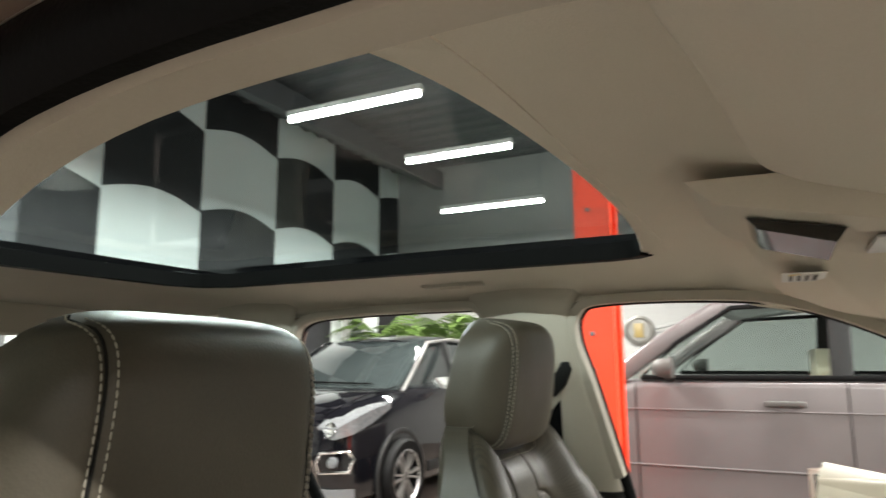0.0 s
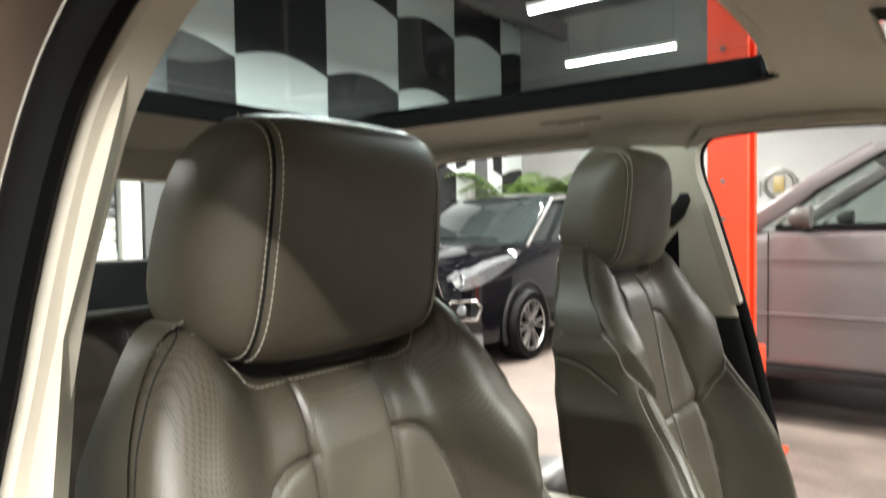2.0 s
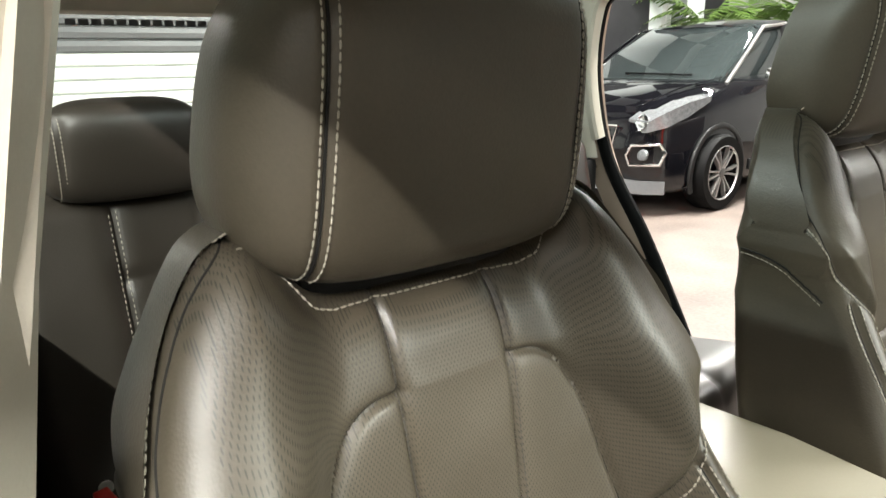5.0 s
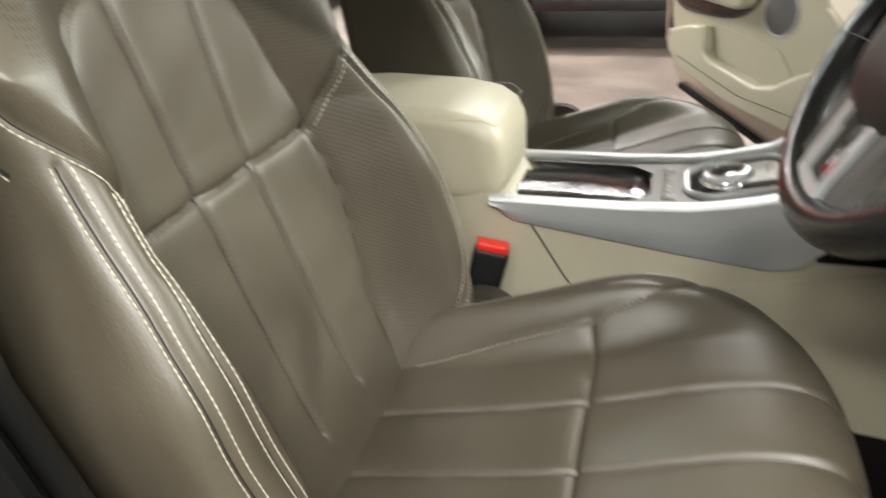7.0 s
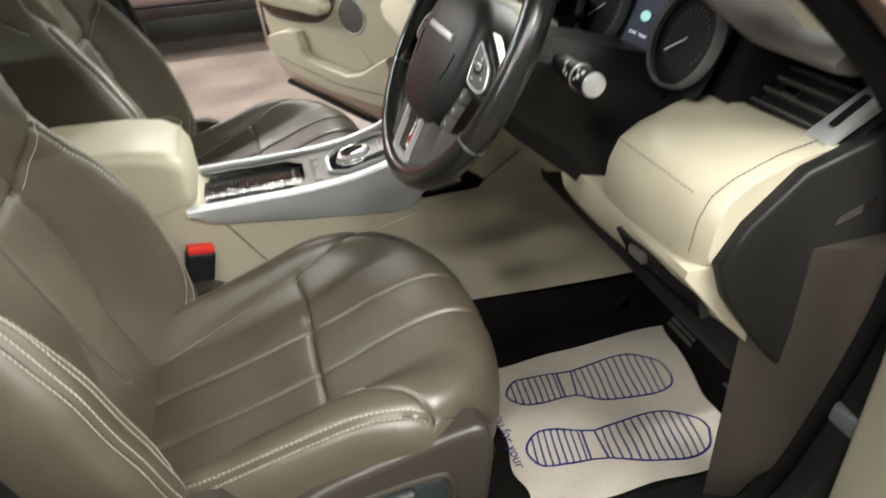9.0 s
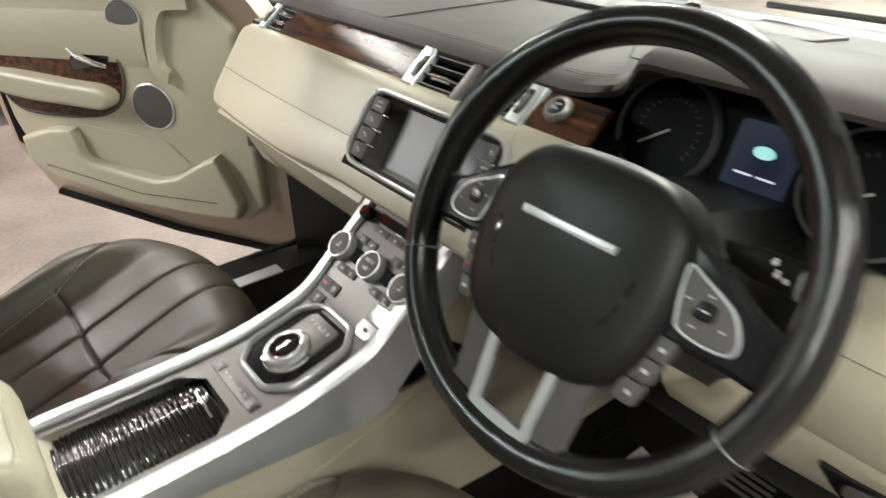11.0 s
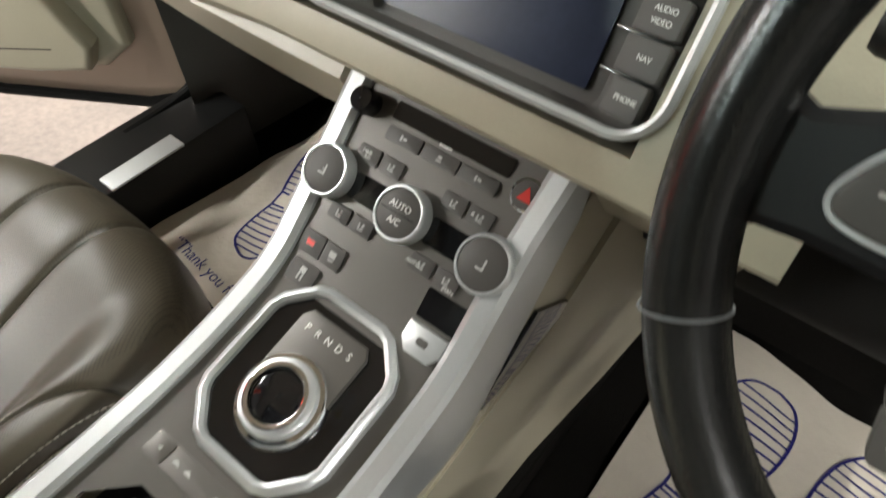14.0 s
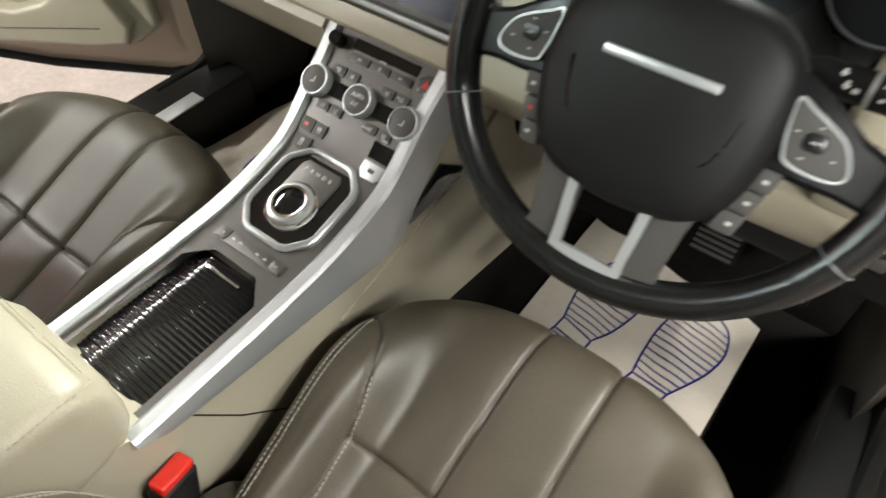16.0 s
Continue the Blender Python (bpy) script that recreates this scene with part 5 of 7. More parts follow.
rows = [pad_row(x) for x in np.linspace(-0.735, -0.157, 30)]
cx = np.array(rows[0])
ends = []
for k, dx in ((0.35, -0.052), (0.60, -0.048), (0.80, -0.036), (0.93, -0.018)):
    c = cx.mean(axis=0)
    ends.append([tuple(c + (p - c) * np.array((1, k, k)) + np.array((dx, 0.015 * (1 - k), 0))) for p in cx])
UP = [(0.262, 1.015), (0.246, 1.026), (0.232, 1.0305), (0.221, 1.028), (0.2125, 1.0200), (0.2062, 1.0122), (0.238, 0.992)]
LO = [(0.165, 0.895), (0.1345, 0.9115), (0.1255, 0.8985), (0.1215, 0.890), (0.1245, 0.883), (0.140, 0.878), (0.20, 0.876)]
part("cream_pad", merge(loft(ends + rows), loft([[(x, y, z) for y, z in UP] for x in np.linspace(-0.157, 0.141, 8)]), loft([[(x, y, z) for y, z in LO] for x in np.linspace(-0.157, 0.141, 8)]), loft([pad_row(x) for x in np.linspace(0.141, 0.245, 6)])), CREAM, dash, "cream leather dash pad")
line = [(x, 0.1590 + bend(x)[0] - 0.0014, 0.9460 + bend(x)[1]) for x in np.linspace(-0.765, -0.15, 120)]
part("stitching", merge(dashes(line, r=0.0007), tube([(x, y + 0.0016, z - 0.0035) for x, y, z in line], 0.0011, 5)), DASHTOP, dash)
# glovebox and lower dash
low = [[(x, 0.150 + bend(x)[0] * 0.6, 0.870 + bend(x)[1]), (x, 0.135 + bend(x)[0] * 0.6, 0.855 + bend(x)[1]), (x, 0.165 + bend(x)[0], 0.79), (x, 0.25, 0.70), (x, 0.36, 0.66), (x, 0.40, 0.70), (x, 0.36, 0.88)] for x in np.linspace(-0.74, -0.115, 20)]
part("glovebox", loft(low), CREAM, dash, "cream glovebox lid")
part("lower_panel", loft([[(x, 0.160, 0.880), (x, 0.146, 0.868), (x, 0.190, 0.800), (x, 0.265, 0.735), (x, 0.33, 0.72), (x, 0.34, 0.88)] for x in (0.112, 0.15, 0.19, 0.215)]), CREAM, dash, "cream lower dash panel")
part("under_panel", box((-0.74, 0.30, 0.66), (0.74, 0.74, 0.86), 0.02), BLACK, dash)
part("core", box((-0.74, 0.270, 0.86), (0.24, 0.74, 1.020), 0.01), BLACK, dash)
part("core", box((0.24, 0.46, 0.86), (0.74, 0.74, 1.035), 0.01), BLACK, dash)


def on_face(x, s, h=0.0):
    """Frame on the sloping dash face: s runs up it, h outwards."""
    m = Matrix(((1, 0, 0), (0, 0.584, -0.812), (0, 0.812, 0.584)))
    return Matrix.Translation((x, 0.1135 + 0.584 * s, 0.884 + 0.812 * s)) @ m.to_4x4() @ Matrix.Translation((0, 0, h))


# screen unit
SC, SH, SW, SX = 0.102, 0.118, 0.304, -0.003
unit = part("screen_unit", prism(rrect(SW, SH, 0.030, 8), lambda a, b, d: tuple(on_face(SX, SC, -0.034) @ Vector((a, b, d))), 0.003), BTN, dash, "recessed screen with metal frame", False)
fr = [np.array(on_face(SX, SC, 0.002) @ Vector((a, b, 0))) for a, b in rrect(SW, SH, 0.030, 8)]
part("metal_frame", sweep(fr, [(-0.0036, -0.006), (0.0036, -0.006), (0.0032, 0.0022), (0.0, 0.0040), (-0.003, 0.0024)], tuple(on_face(0, 0).to_3x3() @ Vector((0, 0, 1))), True), SATIN, unit, "satin metal screen frame")
well = []
for k, h, rr in ((1.0, 0.0, 0.030), (0.985, -0.004, 0.029)):
    well.append([tuple(on_face(SX, SC, h) @ Vector((a, b, 0))) for a, b in rrect(SW * k, SH * k - 0.002, rr, 8)])
well.append([tuple(on_face(SX, SC, -0.030) @ Vector((a * 0.66, b * 0.87, 0))) for a, b in rrect(SW, SH, 0.012, 8)])
part("well", loft(well, caps=False), BTN, unit)
part("display", prism(rrect(0.180, 0.094, 0.003), lambda a, b, d: tuple(on_face(SX, SC + 0.004, -0.0300) @ Vector((a, b, d))), 0.002), SCREEN, unit, "dark switched-off display", False)
for s in (1, -1):
    for i, h in enumerate((0.0375, 0.0125, -0.0125, -0.0375)):
        trim = 0.006 if i in (0, 3) else 0.0
        pts = rrect(0.031, 0.0230, 0.003)
        kb = part("button", prism(pts, lambda a, b, d, s=s, h=h: tuple(on_face(SX + s * 0.1265, SC + h, -0.0065) @ Matrix.Rotation(s * radians(-14), 4, "Y") @ Vector((a * (0.86 if abs(h) > 0.03 else 1), b, d))), 0.008, 0.0016), BTN, unit)
        m = on_face(SX + s * 0.1265, SC + h, 0.0018) @ Matrix.Rotation(s * radians(-14), 4, "Y")
        word = {(1, 1): ("AUDIO", "VIDEO"), (1, 2): ("NAV",), (1, 3): ("PHONE",), (-1, 0): ("HOME", "MENU")}.get((s, i))
        if word:
            for q, wd in enumerate(word):
                writing("button_writing", wd, 0.0050 if s > 0 else 0.0040, m @ Matrix.Translation((0, (0.0036 - 0.0072 * q) if len(word) > 1 else 0, 0)), WHITE, kb)
        else:
            part("mark", join(box((-0.0035, 0.0, 0), (0.0005, 0.003, 0.0003), m=m), box((-0.0005, -0.003, 0), (0.0035, -0.002, 0.0003), m=m), box((0.0026, -0.002, 0), (0.0035, 0.0012, 0.0003), m=m)), MARK, kb)
        if i:
            part("divider", box((-0.016, -0.0008, 0), (0.016, 0.0008, 0.003), 0.0005, m=on_face(SX + s * 0.1165, SC + h + 0.0125, -0.008)), CHROME, unit)


def on_vent(x, s, h=0.0):
    """Frame on the band between pad and dash top: s runs forward along it."""
    dy, dz = bend(x) if x < 0 else (0, 0)
    m = Matrix(((1, 0, 0), (0, 0.79, -0.613), (0, 0.613, 0.79)))
    return Matrix.Translation((x, 0.2290 + dy, 1.0290 + dz)) @ m.to_4x4() @ Matrix.Translation((0, s, h))


def vent(x0, x1, ends=(True, True), bar=True):
    v = part("air_vent", box((x0, 0.0, -0.040), (x1, 0.070, -0.034), m=on_vent(0, 0) if x0 > -0.3 else on_vent(x0, 0) @ Matrix.Translation((-x0, 0, 0))), GLOSS, dash, "black louvred air vent")
    base = on_vent(0, 0) if x0 > -0.3 else on_vent((x0 + x1) / 2, 0) @ Matrix.Translation((-(x0 + x1) / 2, 0, 0))
    for i in range(4):
        s = 0.010 + i * 0.0165
        part("slat", box((x0, -0.0014, -0.022), (x1, 0.0014, -0.002), 0.0008, m=base @ Matrix.Translation((0, s, 0)) @ Matrix.Rotation(radians(8), 4, "X")), BTN, v)
    for x, on in ((x0, ends[0]), (x1, ends[1])):
        if on:
            q = part("side_piece", prism([(-0.012, -0.002), (0.016, -0.002), (0.021, 0.061), (-0.007, 0.061)] if x > 0 else [(-0.016, -0.002), (0.012, -0.002), (0.008, 0.068), (-0.020, 0.068)] if x > -0.3 else [(-0.010, 0), (0.008, 0), (0.010, 0.064), (-0.008, 0.064)], lambda a, b, d, x=x: tuple(base @ Vector((x + a, b, -0.010 + d))), 0.015, 0.0055, 4), SATIN, v, "satin silver vent end piece")
            part("thumb_wheel", lathe([(0.0155, -0.0042), (0.0185, -0.0036), (0.0195, 0), (0.0185, 0.0036), (0.0155, 0.0042)], 36, base @ Matrix.Translation((x + 0.002, 0.031, -0.0085)) @ Matrix.Rotation(radians(90), 4, "Y")), PANEL, q, "dark ribbed thumb wheel")
            part("slot", prism([(-0.0052, -0.019), (0.0040, -0.019), (0.0062, -0.014), (0.0062, 0.015), (0.0045, 0.020), (-0.0045, 0.020), (-0.0062, 0.014), (-0.0062, -0.015)], lambda a, b, d, x=x: tuple(base @ Vector((x + 0.002 + a, 0.031 + b, 0.0044 + d))), 0.0012), BLACK, q)
    if bar:
        for xx in ((x0 * 0.52, x1 * 0.52) if x0 > -0.3 else ((x0 + x1) / 2,)):
            part("slider", box((-0.022 if x0 > -0.3 else -0.012, -0.006, 0), (0.022 if x0 > -0.3 else 0.012, 0.004, 0.006), 0.002, m=base @ Matrix.Translation((xx, 0.030, -0.009)) @ Matrix.Rotation(radians(25), 4, "X")), CHROME, v)
    return v


cv = vent(-0.102, 0.118)
part("divider", box((-0.010, 0.0, -0.02), (0.010, 0.068, 0.001), 0.002, m=on_vent(0, 0)), PANEL, cv)
vent(-0.655, -0.575, (True, False))
# veneer strips
ws_ = list(np.linspace(-0.568, -0.118, 24))
part("veneer_strip", loft([[tuple(on_vent(x, s, h) @ Vector((0, 0, 0))) for s, h in ((0.002, -0.010), (0.003, -0.002), (0.033, 0.002), (0.062, -0.003), (0.066, -0.012))] for x in ws_]), WOOD, dash, "glossy dark striped veneer strip")
part("veneer_strip", loft([[tuple(on_vent(x, s, h) @ Vector((0, 0, 0))) for s, h in ((0.0, -0.010), (0.002, -0.003), (0.033, -0.001), (0.062, -0.004), (0.066, -0.012))] for x in (0.136, 0.17, 0.20, 0.235)]), WOOD, dash, "glossy dark veneer strip")
st = part("start_button", lathe([(0.0190, -0.004), (0.0190, 0.0035), (0.0178, 0.0052), (0.0172, 0.0040), (0.0168, 0.0052), (0.0135, 0.0074), (0.0120, 0.0070), (0.0116, 0.0050)], 44, on_vent(0.171, 0.038, 0.0)), RIM_GREY, dash, "round start stop button with wide metal ring")
part("cap", lathe([(0.0117, 0.003), (0.0114, 0.0060), (0.0105, 0.0066), (0.0005, 0.0072)], 32, on_vent(0.171, 0.038, 0.0)), SPOKE_K, st)
for word, y in (("START", 0.0036), ("STOP", -0.0036)):
    writing("button_writing", word, 0.0040, on_vent(0.171, 0.038, 0.0078) @ Matrix.Translation((0, y, 0)), MARK, st)


# leather top with a rounded front lip
def top_row(x):
    dy, dz = bend(x) if x < 0 else (0, 0)
    hood = float(sstep(0.20, 0.28, x)) * float(1 - sstep(0.56, 0.63, x))
    f = float(sstep(0.16, 0.24, x)) * 0.05 * (1 - hood)
    y0 = 0.279 + dy + f - 0.01 * hood
    z0 = 1.070 + dz + 0.058 * hood
    return [(x, y0 + 0.03, z0 - 0.012), (x, y0 + 0.003, z0 - 0.006), (x, y0, z0 + 0.001), (x, y0 + 0.006, z0 + 0.009), (x, y0 + 0.03, z0 + 0.016), (x, y0 + 0.09, z0 + 0.024 - 0.008 * hood), (x, y0 + 0.20, 1.103 + dz * 0.5 + 0.03 * hood), (x, 0.62, 1.098), (x, 0.80, 1.075), (x, 0.80, 1.03)]


part("dash_top", loft([top_row(x) for x in np.linspace(-0.745, 0.745, 120)]), DASHTOP, dash, "grey-brown leather dash top")
part("stitching", merge(*[dashes([tuple(np.array(top_row(x)[4]) + np.array((0, o, 0.0012 + o * 0.1))) for x in np.linspace(-0.73, 0.2, 160)], r=0.0004) for o in (-0.006, 0.001)]), THREAD_D, dash)
for x0, x1 in ((-0.28, -0.16), (0.24, 0.10)):
    pts = smooth_path([top_row(x0)[4], tuple(np.array(top_row((x0 + x1) / 2)[5]) + np.array((0.0, 0.02, 0.004))), tuple(np.array(top_row(x1)[6]) + np.array((0, 0.06, 0.003)))], 20)
    part("seam", tube(pts, 0.0012, 5), THREAD_D, dash)
part("speaker_cover", prism([(-0.20, 0.56), (0.24, 0.56), (0.30, 0.60), (0.30, 0.72), (-0.16, 0.72), (-0.22, 0.62)], lambda a, b, d: (a, b, 1.094 + 0.10 * 0 - (b - 0.62) * 0.12 + d), 0.008, 0.002), SPEAKER, dash, "fine mesh speaker cover")
part("light_sensor", lathe([(0.016, 0), (0.014, 0.010), (0.008, 0.014), (0.0005, 0.015)], 20, Matrix.Translation((0.02, 0.755, 1.082))), GLOSS, dash)

# instrument binnacle
part("binnacle", loft([[(x, 0.395, 1.125), (x, 0.375, 1.09), (x, 0.338, 0.975), (x, 0.30, 0.945), (x, 0.50, 0.93), (x, 0.50, 1.125)] for x in (0.212, 0.225, 0.40, 0.575, 0.588)]), BLACK, dash, "black instrument binnacle")
DI = Matrix.Translation((0, 0.340, 1.035)) @ Matrix.Rotation(radians(90 - 22), 4, "X")
part("instrument_face", prism(rrect(0.350, 0.128, 0.02, 5), lambda a, b, d: tuple(DI @ Matrix.Translation((0.40, 0, 0.012)) @ Vector((a, b, d))), 0.002), DIALF, dash, "", False)
for x in (0.285, 0.509):
    g = part("gauge", lathe([(0.064, 0.0), (0.064, 0.016), (0.0622, 0.019), (0.060, 0.014)], 48, DI @ Matrix.Translation((x, 0.0, 0.012))), STEEL, dash, "round gauge with metal ring")
    part("gauge_face", lathe([(0.0605, 0.006), (0.0005, 0.006)], 40, DI @ Matrix.Translation((x, 0, 0.012))), DIALF, g)
    part("tick_marks", join(*[box((0.036, -0.0005, 0), (0.0405, 0.0005, 0.0004), m=DI @ Matrix.Translation((x, 0, 0.0185)) @ Matrix.Rotation(radians(-40 + a * 13), 4, "Z")) for a in range(21)]), BTN, g)
    part("needle", box((-0.004, -0.0008, 0), (0.038, 0.0008, 0.001), m=DI @ Matrix.Translation((x, 0, 0.021)) @ Matrix.Rotation(radians(215), 4, "Z")), WHITE, g)
dp = part("driver_display", prism(rrect(0.072, 0.085, 0.006), lambda a, b, d: tuple(DI @ Matrix.Translation((0.40, -0.004, 0.016)) @ Vector((a, b, d))), 0.001), glow("lit_blue_display", (0.008, 0.014, 0.035), 0.5), dash, "dim blue driver display", False)
part("mark", lathe([(0.0005, 0), (0.011, 0.0), (0.0105, 0.0006), (0.0005, 0.0006)], 24, DI @ Matrix.Translation((0.40, 0.008, 0.0175)) @ Matrix.Diagonal((1.1, 0.62, 1, 1))), glow("lit_emblem", (0.35, 0.75, 0.70), 0.9), dp)
part("text_bars", join(*[box((a, -0.0011, 0), (a + 0.02, 0.0011, 0.0005), m=DI @ Matrix.Translation((0.40, -0.018, 0.0175))) for a in (-0.024, 0.002)]), glow("lit_text", (0.7, 0.75, 0.8), 0.8), dp)

# driver's cream pod with its vent, knee panel and end cap
pod = [(0.362, 0.978), (0.345, 0.980), (0.30, 0.972), (0.245, 0.952), (0.218, 0.934), (0.205, 0.905), (0.200, 0.862), (0.206, 0.850), (0.25, 0.845), (0.36, 0.86)]
rows = []
for x, k, dy in ((0.525, 0.86, 0.012), (0.535, 0.97, 0.002), (0.55, 1.0, 0), (0.62, 1.0, 0), (0.69, 1.0, 0.006), (0.722, 0.98, 0.012), (0.738, 0.93, 0.022)):
    rows.append([(x, 0.29 + (y - 0.29) * k + dy, 0.91 + (z - 0.91) * k) for y, z in pod])
pd = part("driver_pod", loft(rows), CREAM, dash, "cream leather pod beside the wheel")
part("stitching", merge(dashes([(x, 0.2165, 0.9375) for x in np.linspace(0.54, 0.715, 40)], r=0.0007), dashes([(0.7235, 0.29 + (y - 0.29) * 0.985 + 0.011, 0.912 + (z - 0.91) * 0.99) for y, z in pod[1:7]], r=0.0007)), DASHTOP, pd)
dv = vent_base = Matrix.Translation((0, 0.362, 0.978)) @ Matrix.Rotation(radians(35), 4, "X")
v = part("air_vent", box((0.555, 0.0, -0.03), (0.70, 0.085, -0.024), m=dv), GLOSS, dash, "black louvred air vent")
for i in range(4):
    part("slat", box((0.555, -0.0014, -0.022), (0.70, 0.0014, 0.0), 0.0008, m=dv @ Matrix.Translation((0, 0.012 + 0.02 * i, -0.002)) @ Matrix.Rotation(radians(8), 4, "X")), BTN, v)
part("slider", box((0.618, 0.034, -0.006), (0.642, 0.044, 0.002), 0.002, m=dv), CHROME, v)
q = part("side_piece", prism([(0.700, -0.004), (0.732, -0.004), (0.738, 0.088), (0.706, 0.088)], lambda a, b, d: tuple(dv @ Vector((a, b, -0.006 + d))), 0.012, 0.003), SATIN, v, "satin silver vent end piece")
part("slot", prism(rrect(0.011, 0.052, 0.004), lambda a, b, d: tuple(dv @ Vector((0.719 + a, 0.042 + b, 0.0050 + d))), 0.0015), BLACK, q)
part("vent_housing", loft([[(x, 0.36, 0.955), (x, 0.37, 0.965), (x, 0.47, 1.045), (x, 0.52, 1.05), (x, 0.52, 0.95)] for x in (0.545, 0.742)]), BLACK, dash, smooth=False)
knee = [[(x, 0.205, 0.852), (x, 0.203, 0.842), (x, 0.212 + 0.05 * k, 0.80 - 0.03 * k), (x, 0.235 + 0.14 * k, 0.765 - 0.115 * k), (x, 0.255 + 0.14 * k, 0.755 - 0.115 * k), (x, 0.38, 0.74), (x, 0.38, 0.85)] for x, k in ((0.40, 0.0), (0.47, 0.02), (0.53, 0.15), (0.60, 0.4), (0.68, 0.75), (0.738, 1.0))]
part("knee_panel", loft(knee), CREAM, dash, "cream knee panel")
swp = part("switch_slot", prism([(0.575, 0.822), (0.72, 0.808), (0.722, 0.762), (0.60, 0.785)], lambda a, b, d: (a, 0.218 + 0.05 * (0.82 - b) * 4 + (a - 0.57) * 0.20 - d, b), 0.014, 0.003), GLOSS, dash, "dark switch slot")
part("button", box((0.60, 0.212, 0.795), (0.635, 0.225, 0.812), 0.003), BTN, swp)
cap = [(0.470, 1.01), (0.395, 0.985), (0.322, 0.962), (0.262, 0.905), (0.234, 0.859), (0.252, 0.81), (0.276, 0.775), (0.358, 0.67), (0.42, 0.655), (0.56, 0.66), (0.58, 0.98)]
part("end_cap", prism(cap, lambda a, b, d: (0.738 + d, a, b), 0.018, 0.007, 3), BLACK, dash, "black dash end cap")
part("end_cap", prism([(a + 0.02, b - 0.03) for a, b in cap], lambda a, b, d: (-0.755 - d, a, b), 0.018, 0.007, 3), BLACK, dash, "black dash end cap")
part("latch_slot", prism(rrect(0.05, 0.012, 0.004), lambda a, b, d: (0.7565 + d, 0.40 + a + 0.1 * b, 0.90 + b + a * 0.35), 0.0008), GLOSS, dash)

# ---- steering wheel ----
WC, WT, WR = (0.397, 0.045, 1.040), 30.0, 0.190
WM = Matrix.Translation(WC) @ Matrix.Rotation(radians(90 - WT), 4, "X")
wheel = thing("steering_wheel", WC, "black leather steering wheel with silver spokes and switch pads", "steering wheel")


def wp(a, b, c=0.0):
    """Place on the wheel: a to the right, b up, c towards the driver."""
    return tuple(WM @ Vector((a, b, c)))


def rim_section(t):
    thick = 0.0165 + 0.0022 * math.exp(-((abs(math.degrees(t)) - 150) / 16) ** 2)
    return thick


def rim_part(a0, a1, n, mat, label=""):
    loops = []
    for i in range(n + 1):
        t = a0 + (a1 - a0) * i / n
        r = rim_section(t)
        flat = 1 - 0.045 * max(0, -math.sin(t)) ** 3
        loops.append([wp((WR * flat + r * math.cos(k)) * math.cos(t), (WR * flat + r * math.cos(k)) * math.sin(t), r * 1.12 * math.sin(k)) for k in np.linspace(0, 2 * math.pi, 15)[:-1]])
    return part("rim", loft(loops), mat, wheel, label)


D = math.pi / 180
rim_part(-23 * D, 203 * D, 90, WHEEL_L, "grained black leather upper rim")
rim_part(203.5 * D, 336.5 * D, 50, WHEEL_L, "black leather lower rim")
for t in (203.2 * D, 336.8 * D):
    part("rim_joint", sweep([np.array(wp((WR + 0.0172 * math.cos(k)) * math.cos(t), (WR + 0.0172 * math.cos(k)) * math.sin(t), 0.0192 * math.sin(k))) for k in np.linspace(0, 2 * math.pi, 19)[:-1]], circle(0.0007, 5), tuple(WM.to_3x3() @ Vector((0, 0, 1))), True), STEEL, wheel)
hub = [(-0.066, 0.082), (-0.03, 0.090), (0.03, 0.090), (0.066, 0.082), (0.094, 0.058), (0.104, 0.022), (0.102, -0.020), (0.090, -0.060), (0.062, -0.086), (0.0, -0.096), (-0.062, -0.086), (-0.090, -0.060), (-0.102, -0.020), (-0.104, 0.022), (-0.094, 0.058)]
hubp = smooth_path(hub, 60, True)
rows = []
for k, c in ((1.0, -0.025), (1.0, 0.010), (0.985, 0.018), (0.94, 0.025), (0.85, 0.030), (0.6, 0.034), (0.3, 0.036), (0.05, 0.0365)):
    rows.append([wp(p[0] * k * 0.98, p[1] * k - 0.012, c - 0.006) for p in hubp])
hb = part("airbag_cover", loft(rows), BLACK, wheel, "matt black airbag cover")
part("emblem_bar", box((-0.049, 0.008, 0.022), (0.049, 0.0160, 0.0320), 0.002, m=WM), SATIN, hb, "silver emblem bar")
gl_ = smooth_path([(-0.072, 0.006), (-0.066, -0.022), (-0.054, -0.040), (-0.01, -0.052), (0.01, -0.052), (0.054, -0.040), (0.066, -0.022), (0.072, 0.006)], 40)
part("seam", tube([wp(p[0], p[1] - 0.008, 0.0262) for p in gl_], 0.0016, 5), GLOSS, hb)
